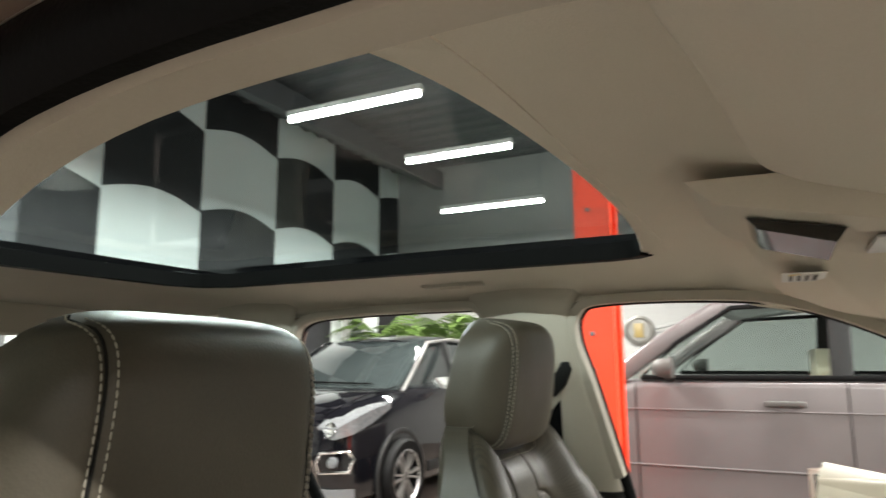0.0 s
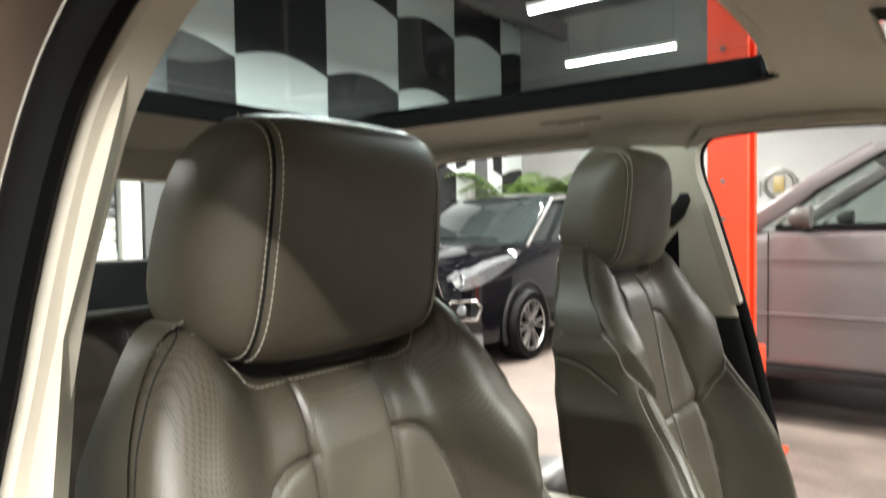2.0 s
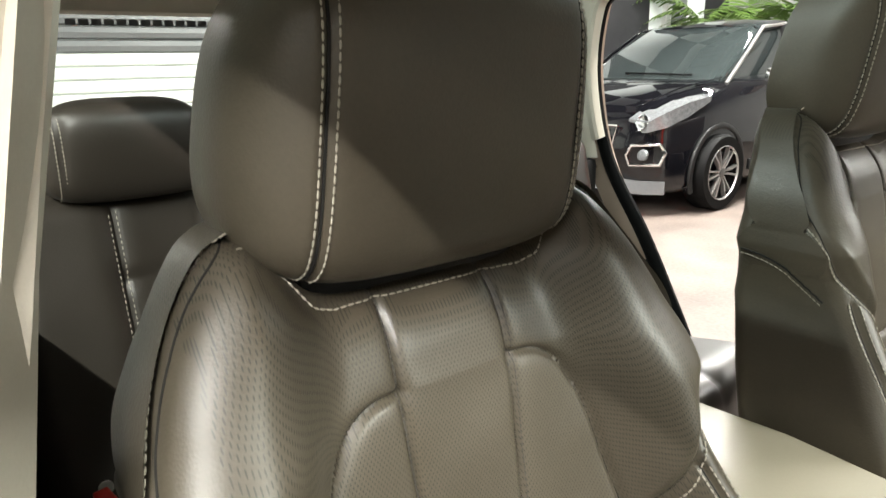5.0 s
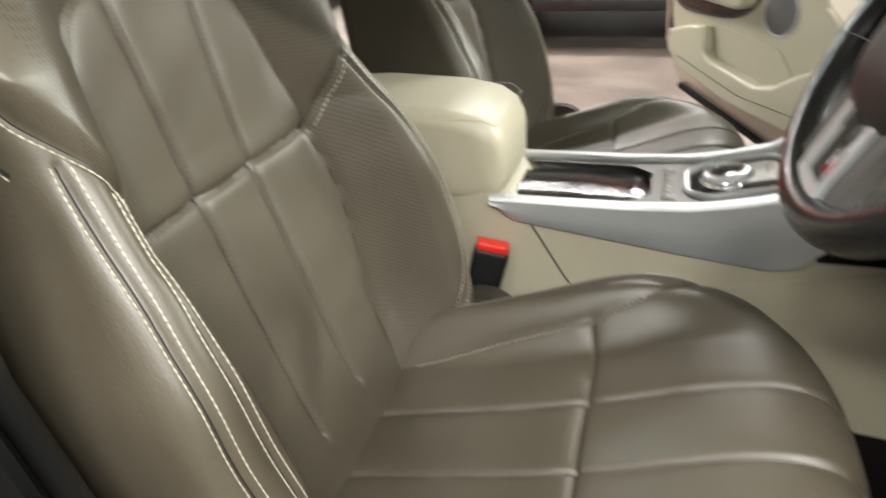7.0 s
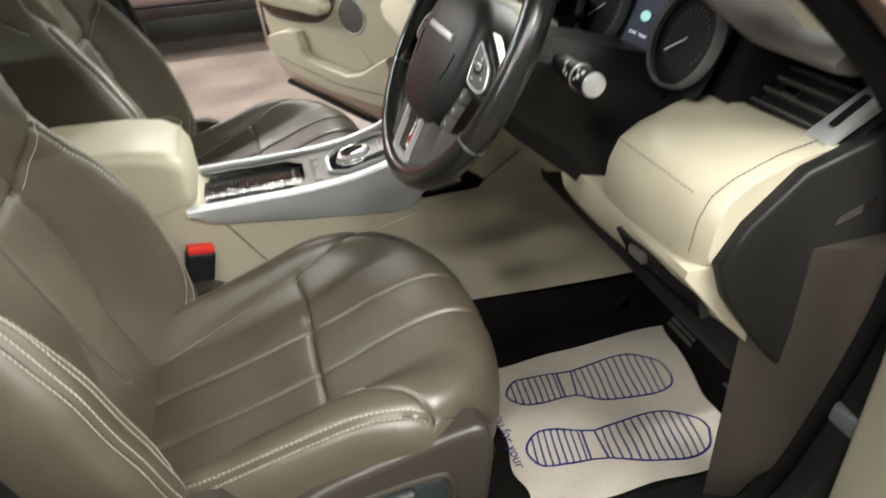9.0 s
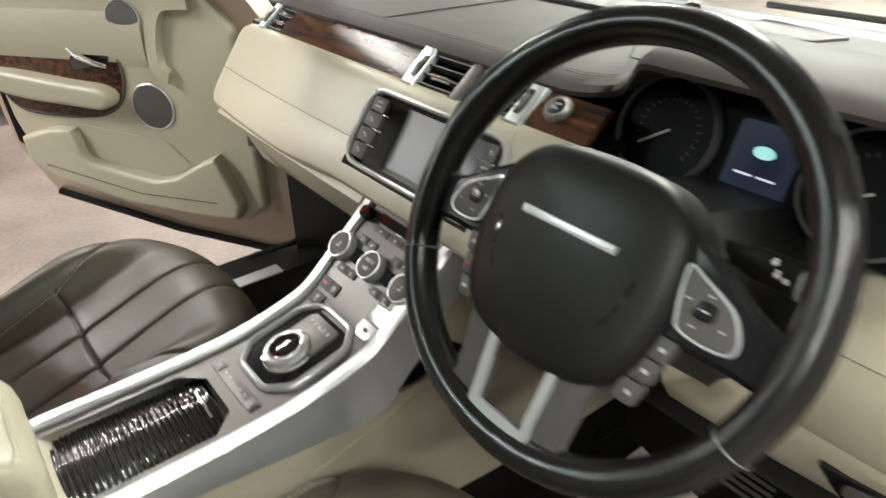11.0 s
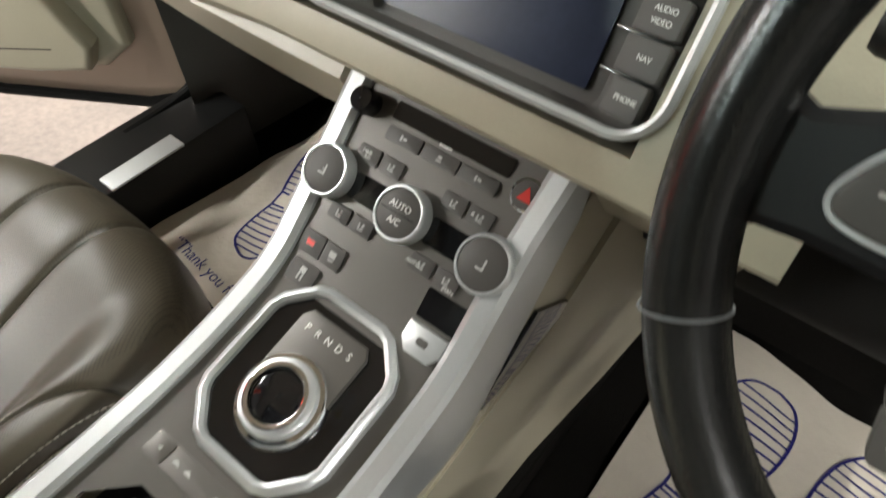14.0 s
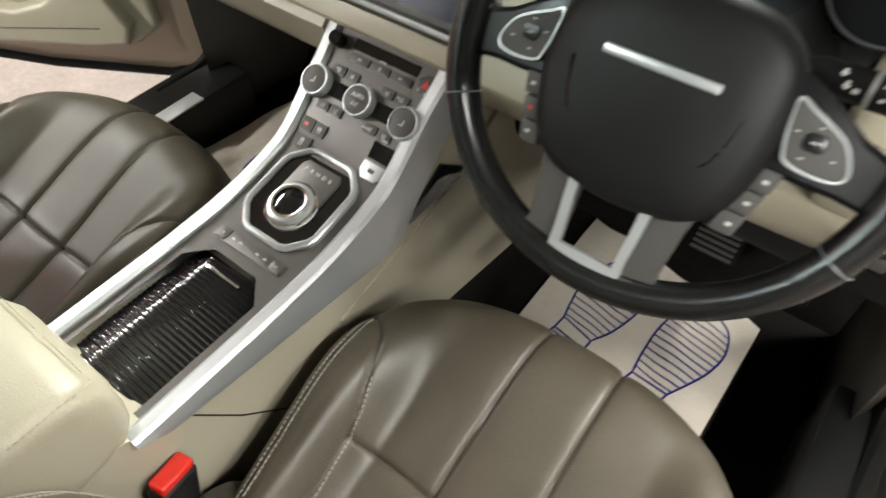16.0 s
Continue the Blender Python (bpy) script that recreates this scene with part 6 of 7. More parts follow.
for s in (1, -1):
    rows = []
    for a, b0, b1, c0 in ((0.078, -0.032, 0.046, 0.006), (0.100, -0.033, 0.042, 0.008), (0.125, -0.034, 0.029, 0.006), (0.150, -0.034, 0.014, 0.003), (0.168, -0.036, 0.008, 0.001), (0.186, -0.046, 0.016, 0.0)):
        rows.append([wp(s * a, b0, c0 - 0.016), wp(s * a, b0, c0 - 0.004), wp(s * a, b0 + 0.005, c0), wp(s * a, b1 - 0.005, c0), wp(s * a, b1, c0 - 0.004), wp(s * a, b1, c0 - 0.016)])
    sp = part("spoke", loft(rows), SPOKE_K, wheel, "satin black side spoke")
    pts = [tuple(q) for q in smooth_path([(0.099, 0.026), (0.112, 0.021), (0.128, 0.014), (0.141, 0.006), (0.150, -0.008), (0.151, -0.017), (0.144, -0.022), (0.126, -0.023), (0.110, -0.020), (0.105, -0.013), (0.100, 0.008)], 48, True)]
    tilt_ = lambda a: -0.10 * (abs(a) - 0.094)
    pp = part("switch_pad", prism([(s * a, b) for a, b in pts], lambda a, b, d: wp(a, b, 0.006 + d + tilt_(a)), 0.008, 0.003, 3), BTN, sp, "switch pad")
    part("pad_frame", sweep([np.array(wp(s * a, b, 0.0130 + tilt_(a))) for a, b in pts], circle(0.0015, 6), tuple(WM.to_3x3() @ Vector((0, 0, 1))), True), SATIN, sp, "silver frame of the switch pad")
    part("pad_key", prism([(s * (0.122 + a), 0.0 + b) for a, b in rrect(0.017, 0.014, 0.005)], lambda a, b, d: wp(a, b, 0.0125 + d + tilt_(a)), 0.0035, 0.0012), SPOKE_K, sp)
    for a, b, q in ((0, 0, 0.003), (0.0165, -0.008, 0.0014), (-0.0145, 0.004, 0.0014), (0, 0.0115, 0.0014), (-0.004, -0.0135, 0.0014)):
        part("mark", box((s * (0.122 + a) - q, b - 0.0007, 0.0140 + tilt_(0.122 + a)), (s * (0.122 + a) + q, b + 0.0007, 0.0164 + tilt_(0.122 + a)), m=WM), MARK, sp)
    # lower keys beside the hub
    for i in range(3):
        kx, ky = s * (0.103 - 0.005 * i), -0.040 - 0.0205 * i
        kk = part("key", prism(rrect(0.019, 0.0195, 0.003), lambda a, b, d, kx=kx, ky=ky: wp(kx + a + s * 0.2 * b, ky + b, -0.002 + d), 0.010, 0.002), BTN, wheel)
        part("mark", box((kx - 0.0022 + s * 0.002, ky - 0.0016, 0.0078), (kx + 0.0022 + s * 0.002, ky + 0.0016, 0.0084), m=WM), (RED if i == 1 and s < 0 else MARK), kk)
    # lower spokes with silver edging
    lw = part("lower_spoke", loft([[wp(s * (x - w), y, c - 0.012), wp(s * (x - w), y, c), wp(s * (x + w), y, c + 0.002), wp(s * (x + w), y, c - 0.014)] for x, y, w, c in ((0.050, -0.068, 0.024, 0.012), (0.048, -0.11, 0.019, 0.010), (0.046, -0.15, 0.017, 0.008), (0.050, -0.176, 0.022, 0.004))]), BTN, wheel, "dark lower spoke")
    part("spoke_edge", loft([[wp(s * (x - w), y, c - 0.004), wp(s * (x - w), y, c + 0.003), wp(s * (x - w * 0.35), y, c + 0.003), wp(s * (x - w * 0.35), y, c - 0.004)] for x, y, w, c in ((0.046, -0.086, 0.016, 0.013), (0.043, -0.12, 0.014, 0.0115), (0.040, -0.15, 0.013, 0.0105), (0.041, -0.170, 0.014, 0.008))]), SATIN, lw, "silver spoke edging")
part("spoke_bridge", loft([[wp(x, -0.160, 0.006), wp(x, -0.160, 0.012), wp(x, -0.174, 0.012), wp(x, -0.174, 0.004)] for x in np.linspace(-0.034, 0.034, 6)]), SATIN, wheel, "silver spoke bridge")
col = part("column_shroud", loft([[wp(w * a, h * b - 0.01, c) for a, b in ((-1, 0.6), (-0.6, 1), (0.6, 1), (1, 0.6), (1, -0.45), (0.7, -0.75), (-0.7, -0.75), (-1, -0.45))] for c, w, h in ((-0.022, 0.050, 0.050), (-0.05, 0.066, 0.062), (-0.12, 0.078, 0.085), (-0.22, 0.085, 0.11), (-0.32, 0.095, 0.14))]), BLACK, wheel, "black steering column shroud")
for s, n in ((-1, "indicator_stalk"), (1, "wiper_stalk")):
    base = Matrix.Translation((WC[0] + s * 0.052, 0.163, 1.022)) @ Matrix.Rotation(radians(s * 90), 4, "Y")
    sk = part(n, lathe([(0.009, 0.0), (0.010, 0.03), (0.0145, 0.040), (0.0158, 0.082), (0.0150, 0.083), (0.0150, 0.087), (0.0160, 0.088), (0.0152, 0.114), (0.013, 0.119), (0.0005, 0.120)], 28, base), BLACK, wheel, "black control stalk")
    part("stalk_ring", lathe([(0.0150, 0.0822), (0.0166, 0.0828), (0.0166, 0.0866), (0.0150, 0.0872)], 28, base), SATIN, sk, "silver ring")
    turned = base @ Matrix.Rotation(radians(-49 if s < 0 else -131), 4, "Z")
    flat_on = lambda a, b, d: tuple(turned @ Vector((math.sqrt(max(0.0, 0.0159 ** 2 - a * a)) + d - 0.0004, a, b)))
    for y, z in ((-0.0045, 0.060), (0.0045, 0.066)):
        part("arrow_mark", prism([(y - 0.003, z - 0.0015), (y + 0.0005, z - 0.0015), (y + 0.0005, z - 0.0035), (y + 0.0042, z), (y + 0.0005, z + 0.0035), (y + 0.0005, z + 0.0015), (y - 0.003, z + 0.0015)], flat_on, 0.0010), WHITE, sk)
    for y, z, w, h in ((0.0075, 0.074, 0.004, 0.005), (-0.004, 0.094, 0.0035, 0.0035), (0.003, 0.099, 0.006, 0.0022), (0.003, 0.103, 0.006, 0.0022), (-0.004, 0.106, 0.005, 0.005), (0.008, 0.095, 0.003, 0.004)):
        part("symbol_mark", prism([(y + p, z + q) for p, q in rrect(w, h, 0.0009, 2)], flat_on, 0.0010), WHITE, sk)
    if s > 0:
        part("end_cap", lathe([(0.0150, 0.1165), (0.0145, 0.1205), (0.011, 0.1222), (0.0005, 0.1226)], 24, base), SATIN, sk, "silver end cap")


# ---- open passenger door ----
DOOR_A = 53.0
DM = Matrix.Translation((-0.80, 0.36, 0)) @ Matrix.Rotation(radians(-DOOR_A), 4, "Z")
door = thing("passenger_door", (-1.1, 0.1, 0.42), "open passenger door with cream inner panel and speakers", "car door")


def dp_(u, z, h=0.0):
    """Place on the open door: u from the hinge to the free end, h out of its inner face."""
    return tuple(DM @ Vector((h, -u, z)))


inner = [(0.10, 0.50), (0.16, 0.455), (0.26, 0.455), (0.50, 0.475), (0.74, 0.53), (0.81, 0.585), (0.845, 0.70), (0.86, 0.86), (0.86, 1.02), (0.60, 1.05), (0.20, 1.06), (0.12, 0.98), (0.10, 0.75)]
part("door_shell", prism([(0.02, 0.36), (0.12, 0.345), (0.40, 0.375), (0.80, 0.455), (0.90, 0.60), (0.93, 0.85), (0.93, 1.03), (0.10, 1.06), (0.02, 0.95)], lambda a, b, d: dp_(a, b, -0.10 + d), 0.085, 0.01), BRONZE, door, "bronze painted door shell")
part("bottom_seal", sweep([np.array(dp_(u, z, -0.01)) for u, z in ((0.04, 0.372), (0.12, 0.358), (0.40, 0.388), (0.79, 0.468))], circle(0.011, 8)), RUBBER, door)
part("inner_panel", prism(inner, lambda a, b, d: dp_(a, b, -0.014 + d), 0.030, 0.018, 5), CREAM, door, "cream moulded inner panel")
part("upper_panel", loft([[dp_(u, 0.86, 0.014), dp_(u, 0.90, 0.026), dp_(u, 0.96, 0.024), dp_(u, 1.03, 0.010), dp_(u, 1.06, -0.01), dp_(u, 0.86, -0.01)] for u in (0.36, 0.38, 0.55, 0.82, 0.85)]), CREAM, door)
part("grip_ridge", sweep([np.array(dp_(u, z, 0.022)) for u, z in smooth_path([(0.21, 1.03), (0.29, 1.02), (0.325, 0.95), (0.33, 0.87), (0.30, 0.85)], 24)], [(-0.022, -0.012), (0.022, -0.012), (0.016, 0.012), (-0.014, 0.014)], tuple(DM.to_3x3() @ Vector((1, 0, 0)))), CREAM, door)
# recess with handle and armrest
rec = smooth_path([(0.445, 0.86), (0.47, 0.92), (0.56, 0.955), (0.70, 0.96), (0.83, 0.95), (0.84, 0.80), (0.80, 0.735), (0.70, 0.722), (0.56, 0.728), (0.49, 0.755), (0.455, 0.80)], 44, True)
part("handle_recess", prism([(p[0], p[1]) for p in rec][::-1], lambda a, b, d: dp_(a, b, 0.012 + d), 0.007, 0.003), WOOD, door, "dark veneer recess round the handle")
part("recess_rim", sweep([np.array(dp_(p[0], p[1], 0.018)) for p in rec], circle(0.0045, 6), tuple(DM.to_3x3() @ Vector((1, 0, 0))), True), DASHTOP, door)
ar = smooth_path([(0.47, 0.79), (0.50, 0.815), (0.60, 0.825), (0.83, 0.845), (0.84, 0.80), (0.74, 0.775), (0.60, 0.765), (0.50, 0.76)], 40, True)
part("armrest", prism([(p[0], p[1]) for p in ar], lambda a, b, d: dp_(a, b, 0.014 + d), 0.050, 0.016, 4), CREAM, door, "cream padded armrest")
hd = part("handle_surround", prism(rrect(0.12, 0.045, 0.018, 4), lambda a, b, d: dp_(0.53 + a, 0.885 + b - a * 0.25, 0.018 + d), 0.006, 0.002), GLOSS, door)
part("lever", sweep([np.array(dp_(u, z, h)) for u, z, h in ((0.585, 0.905, 0.024), (0.555, 0.893, 0.036), (0.51, 0.878, 0.038), (0.475, 0.868, 0.030))], rrect(0.014, 0.012, 0.004, 2), (0, 0, 1)), CHROME, hd, "chrome door lever")
for u, z, r in ((0.378, 0.765, 0.062), (0.405, 0.985, 0.048)):
    m = Matrix.Translation(dp_(u, z, 0.0155)) @ Matrix.Rotation(radians(-DOOR_A), 4, "Z") @ Matrix.Rotation(radians(90), 4, "Y")
    s_ = part("speaker", lathe([(r, -0.002), (r, 0.0035), (r * 0.97, 0.005), (r * 0.93, 0.0045)], 40, m), SATIN, door, "round speaker with metal rim")
    part("grille", lathe([(r * 0.945, 0.001), (r * 0.9, 0.0045), (r * 0.5, 0.006), (0.0005, 0.0065)], 36, m), SPEAKER, s_, "grey mesh grille")
# pocket
pk = [(0.205, 0.650), (0.26, 0.625), (0.335, 0.580), (0.40, 0.565), (0.60, 0.600), (0.625, 0.62), (0.635, 0.69), (0.70, 0.69), (0.80, 0.66), (0.80, 0.60), (0.73, 0.545), (0.50, 0.490), (0.26, 0.470), (0.17, 0.472), (0.15, 0.52)]
part("pocket_front", prism(pk, lambda a, b, d: dp_(a, b, 0.012 + d), 0.042, 0.014, 4), CREAM, door, "cream door pocket front")
part("pocket_opening", prism([(0.30, 0.61), (0.36, 0.575), (0.60, 0.605), (0.63, 0.70), (0.36, 0.67)], lambda a, b, d: dp_(a, b, 0.0155 + d), 0.003), CREAM, door)
part("seam", tube([dp_(u, z, 0.0545) for u, z in ((0.22, 0.52), (0.45, 0.525), (0.74, 0.585))], 0.0012, 5), DASHTOP, door)
part("free_edge_trim", prism([(0.845, 0.60), (0.875, 0.62), (0.89, 0.85), (0.89, 1.02), (0.86, 1.02), (0.855, 0.8)], lambda a, b, d: dp_(a, b, -0.016 + d), 0.012, 0.003), RUBBER, door)
part("check_strap", sweep([(-0.78, 0.40, 0.70), (-0.82, 0.33, 0.70), (-0.87, 0.27, 0.70)], rrect(0.012, 0.03, 0.003, 2)), STEEL, door)
for z in (0.52, 0.90):
    part("hinge", box((-0.83, 0.35, z), (-0.77, 0.41, z + 0.07), 0.008), BRONZE, door)

# edge of the driver's own open door, beside the front pillar
dd = thing("driver_door", (1.2, 0.55, 0.42), "open driver's door with cream inner panel", "car door")
ddm = Matrix.Translation((0.842, 0.424, 0)) @ Matrix.Rotation(radians(66), 4, "Z")
dq = lambda u, z, h=0.0: tuple(ddm @ Vector((-h, -u, z)))
part("door_shell", prism([(0.0, 0.40), (0.80, 0.42), (0.92, 0.60), (0.95, 1.03), (0.05, 1.06)], lambda a, b, d: dq(a, b, -0.10 + d), 0.09, 0.01), BRONZE, dd, "bronze painted door shell")
part("inner_panel", prism([(0.0, 0.44), (0.78, 0.46), (0.86, 0.62), (0.88, 1.02), (0.03, 1.05), (0.0, 0.80)], lambda a, b, d: dq(a, b, -0.012 + d), 0.030, 0.016, 4), CREAM, dd, "cream moulded inner panel")
part("check_strap", sweep([(0.775, 0.44, 0.60), (0.83, 0.44, 0.60), (0.88, 0.45, 0.60)], rrect(0.014, 0.03, 0.003, 2)), STEEL, dd)

# ---- overhead ----
for x0, x1, flip in ((0.06, 0.60, 1), (-0.60, -0.14, -1)):
    v = thing("sun_visor", ((x0 + x1) / 2, -0.14, 1.50), "beige fabric sun visor folded up against the headliner", "sun visor", "sun visors")
    pts = [(0.225, -0.232), (0.40, -0.250), (0.555, -0.260), (0.60, -0.22), (0.60, -0.06), (0.56, -0.02), (0.13, -0.02), (0.085, -0.08), (0.115, -0.145), (0.165, -0.205)] if flip > 0 else [(x0 + 0.05, -0.235), (x1 - 0.05, -0.262), (x1, -0.22), (x1, -0.06), (x1 - 0.04, -0.02), (x0 + 0.03, -0.02), (x0 - 0.03, -0.08), (x0 - 0.02, -0.17)]
    part("panel", prism([(p[0], p[1]) for p in smooth_path(pts, 64, True)][::-1], lambda a, b, d: (a, b, liner_z(a, b) - 0.004 - d), 0.016, 0.006, 3), LINER, v)
    if flip < 0:
        lb = part("warning_label", box((-0.40, -0.215, 1.478), (-0.28, -0.155, 1.4795), m=None), WHITE, v, "white warning label", False)
        part("label_symbol", prism([(-0.30, -0.205), (-0.285, -0.205), (-0.2925, -0.19)], lambda a, b, d: (a, b, 1.4775 - d), 0.0004), material("yellow_print", (0.65, 0.45, 0.02), 0.6, bump=0), lb, "", False)
        part("text_bars", join(*[box((-0.38, -0.205 + 0.011 * i, 1.4772), (-0.31, -0.200 + 0.011 * i, 1.4777)) for i in range(4)]), BTN, lb, "", False)
oc = thing("overhead_console", (0, -0.2, 1.5), "beige overhead console with a glossy lamp lens", "overhead console")
part("housing", loft([[(x, y, z) for y, z in ((-0.30, 1.535), (-0.27, 1.508), (-0.12, 1.478), (-0.04, 1.475), (-0.04, 1.53))] for x in (-0.115, -0.10, 0.10, 0.115)]), LINER, oc)
part("lens", loft([[(x, y, z) for y, z in ((-0.245, 1.500), (-0.235, 1.487), (-0.165, 1.468), (-0.155, 1.482))] for x in (-0.07, -0.06, 0.06, 0.07)]), GLOSS, oc, "dark glossy lens")
part("trim", box((-0.05, -0.13, 1.470), (0.05, -0.10, 1.476), 0.003), SATIN, oc)

# ---- footwells ----
def shoe_outline(w=1.0, side=1):
    fore = smooth_path([(0.0, 0.285), (0.032, 0.272), (0.050, 0.235), (0.052, 0.19), (0.040, 0.145), (0.030, 0.118)], 26) + smooth_path([(-0.026, 0.112), (-0.036, 0.15), (-0.044, 0.20), (-0.040, 0.245), (-0.024, 0.276), (0.0, 0.285)], 26)
    heel = smooth_path([(0.028, 0.092), (0.034, 0.05), (0.030, 0.018), (0.0, 0.0), (-0.028, 0.018), (-0.033, 0.05), (-0.028, 0.092)], 40)
    return [[(p[0] * side * w, p[1]) for p in q] for q in (fore, heel)]


def ink_line(pts, fn, wd=0.0036):
    verts, faces = [], []
    for i, p in enumerate(pts):
        a, b = pts[max(i - 1, 0)], pts[min(i + 1, len(pts) - 1)]
        t = np.array((b[0] - a[0], b[1] - a[1]))
        t = t / (np.linalg.norm(t) + 1e-9)
        for k in (-1, 1):
            verts.append(fn(p[0] - t[1] * wd / 2 * k, p[1] + t[0] * wd / 2 * k))
        if i:
            q = 2 * i
            faces.append((q - 2, q - 1, q + 1, q))
    return verts, faces


def paper_mat(corners, prints, text_at, seed, level):
    """A paper floor mat with two printed shoe soles; corners run rear left, rear right, front right, front left."""
    rl, rr_, fr_, fl = [np.array(c, float) for c in corners]
    rnd = random.Random(seed)
    ph = [rnd.uniform(0, 6.28) for _ in range(6)]
    def z_at(x, y):
        return level + 0.0035 * math.sin(x * 23 + ph[0] + 1.5 * math.sin(y * 9 + ph[1])) + 0.003 * math.sin(y * 31 + x * 12 + ph[2]) + 0.0015 * math.sin(x * 71 + y * 40 + ph[3])
    mat_ = thing("paper_mat", (float((rl[0] + fr_[0]) / 2), float((rl[1] + fr_[1]) / 2), level - 0.0125), "creased brown-white paper floor mat with blue printed soles", "paper mat", "paper mats")
    n = 60
    verts = []
    for j in range(n + 1):
        for i in range(n + 1):
            u, v = i / n, j / n
            p = (rl * (1 - u) + rr_ * u) * (1 - v) + (fl * (1 - u) + fr_ * u) * v
            edge = 0.006 * math.sin(u * 19 + ph[4]) * (1 - v) - 0.004 * math.sin(u * 13 + ph[5]) * v
            verts.append((p[0], p[1] + edge, z_at(p[0], p[1]) + 0.004 * (1 - min(1, v * 8)) * math.sin(u * 17)))
    faces = [(j * (n + 1) + i, j * (n + 1) + i + 1, (j + 1) * (n + 1) + i + 1, (j + 1) * (n + 1) + i) for j in range(n) for i in range(n)]
    part("sheet", (verts, faces), PAPER, mat_, "", True, 80)
    for hx, hy, tx, ty, side in prints:
        ln = math.hypot(tx - hx, ty - hy)
        k = ln / 0.285
        ux, uy = (tx - hx) / ln, (ty - hy) / ln
        def fn(a, b, hx=hx, hy=hy, ux=ux, uy=uy, k=k):
            x, y = hx + (a * uy + b * ux) * k, hy + (-a * ux + b * uy) * k
            return (x, y, z_at(x, y) + 0.0014)
        fore, heel = shoe_outline(1.0, side)
        lines = [ink_line(fore, fn), ink_line(heel, fn), ink_line([heel[0], fore[26]], fn), ink_line([heel[-1], fore[27]], fn), ink_line([heel[0], heel[-1]], fn), ink_line([fore[26], fore[27]], fn)]
        for poly, y0, y1, st in ((fore, 0.125, 0.275, 0.0125), (heel, 0.012, 0.088, 0.0105)):
            y = y0
            while y < y1:
                xs = []
                for (ax, ay), (bx, by) in zip(poly, poly[1:] + poly[:1]):
                    if (ay - y) * (by - y) < 0:
                        xs.append(ax + (bx - ax) * (y - ay) / (by - ay))
                if len(xs) >= 2:
                    lines.append(ink_line([(min(xs) + (max(xs) - min(xs)) * q / 8, y) for q in range(9)], fn, 0.0028))
                y += st
        part("printed_sole", merge(*lines), INK, mat_, "blue printed shoe sole")
    x, y, a = text_at
    writing("printed_words", "\u201cThank you for your", 0.030, Matrix.Translation((x, y, z_at(x, y) + 0.009)) @ Matrix.Rotation(radians(a), 4, "Z"), INK, mat_, "LEFT")


paper_mat([(0.178, 0.125), (0.572, 0.105), (0.575, 0.535), (0.170, 0.605)], [(0.268, 0.165, 0.322, 0.532, -1), (0.426, 0.147, 0.490, 0.512, 1)], (0.215, 0.128, -2), 3, 0.242)
paper_mat([(-0.655, 0.072), (-0.255, 0.055), (-0.235, 0.48), (-0.612, 0.50)], [(-0.483, 0.165, -0.533, 0.525, -1), (-0.325, 0.150, -0.345, 0.51, 1)], (-0.587, 0.112, -5), 5, 0.318)

for x, y, w, h, nm in ((0.440, 0.465, 0.085, 0.065, "brake_pedal"), (0.585, 0.49, 0.055, 0.12, "accelerator_pedal")):
    p = thing(nm, (x, y, 0.42), "black ribbed rubber foot pedal", "pedal", "foot pedals")
    m = Matrix.Translation((x, y, 0.485)) @ Matrix.Rotation(radians(52), 4, "X")
    part("pad", box((-w / 2, -h / 2, -0.006), (w / 2, h / 2, 0.004), 0.005, 2, m), RUBBER, p)
    for i in range(6):
        part("rib", box((-w / 2 + 0.006, -h / 2 + (i + 0.5) * h / 6 - 0.003, 0.004), (w / 2 - 0.006, -h / 2 + (i + 0.5) * h / 6 + 0.003, 0.008), 0.001, 1, m), BTN, p)
    part("arm", sweep([tuple(m @ Vector((0, 0, -0.005))), (x, y + 0.08, 0.56), (x, y + 0.17, 0.70)], rrect(0.014, 0.02, 0.004, 2), (1, 0, 0)), BLACK, p)


# ---- parked black car ----
def car_wheel(parent, c, r, axis_y=True, spokes=6):
    """A wheel standing in the xz plane (axle along y) or the yz plane."""
    m = Matrix.Translation(c) @ (Matrix.Rotation(radians(-90), 4, "X") if axis_y else Matrix.Rotation(radians(90), 4, "Y"))
    w = part("wheel", lathe([(r * 0.70, -0.10), (r * 0.94, -0.105), (r, -0.07), (r, 0.07), (r * 0.94, 0.105), (r * 0.70, 0.10), (r * 0.68, 0.06), (r * 0.2, -0.02), (0.001, -0.02)], 48, m), RUBBER, parent, "tyre on an alloy wheel")
    part("rim", lathe([(r * 0.70, 0.085), (r * 0.715, 0.103), (r * 0.70, 0.106), (r * 0.68, 0.09)], 48, m), RIM_GREY, w)
    for i in range(spokes):
        a = m @ Matrix.Rotation(2 * math.pi * i / spokes, 4, "Z")
        for g in (-1, 1):
            part("spoke", loft([[tuple(a @ Vector((x, g * y + k, h))) for k, h in ((-q, 0.06), (q, 0.06), (q * 0.7, 0.100 - 0.1 * abs(x - r * 0.5)), (-q * 0.7, 0.100 - 0.1 * abs(x - r * 0.5)))] for x, y, q in ((r * 0.06, 0.010, 0.013), (r * 0.35, 0.018, 0.009), (r * 0.69, 0.042, 0.012))]), RIM_GREY, w)
    part("hub_cap", lathe([(r * 0.13, 0.06), (r * 0.12, 0.092), (0.001, 0.096)], 20, m), BTN, w)
    return w


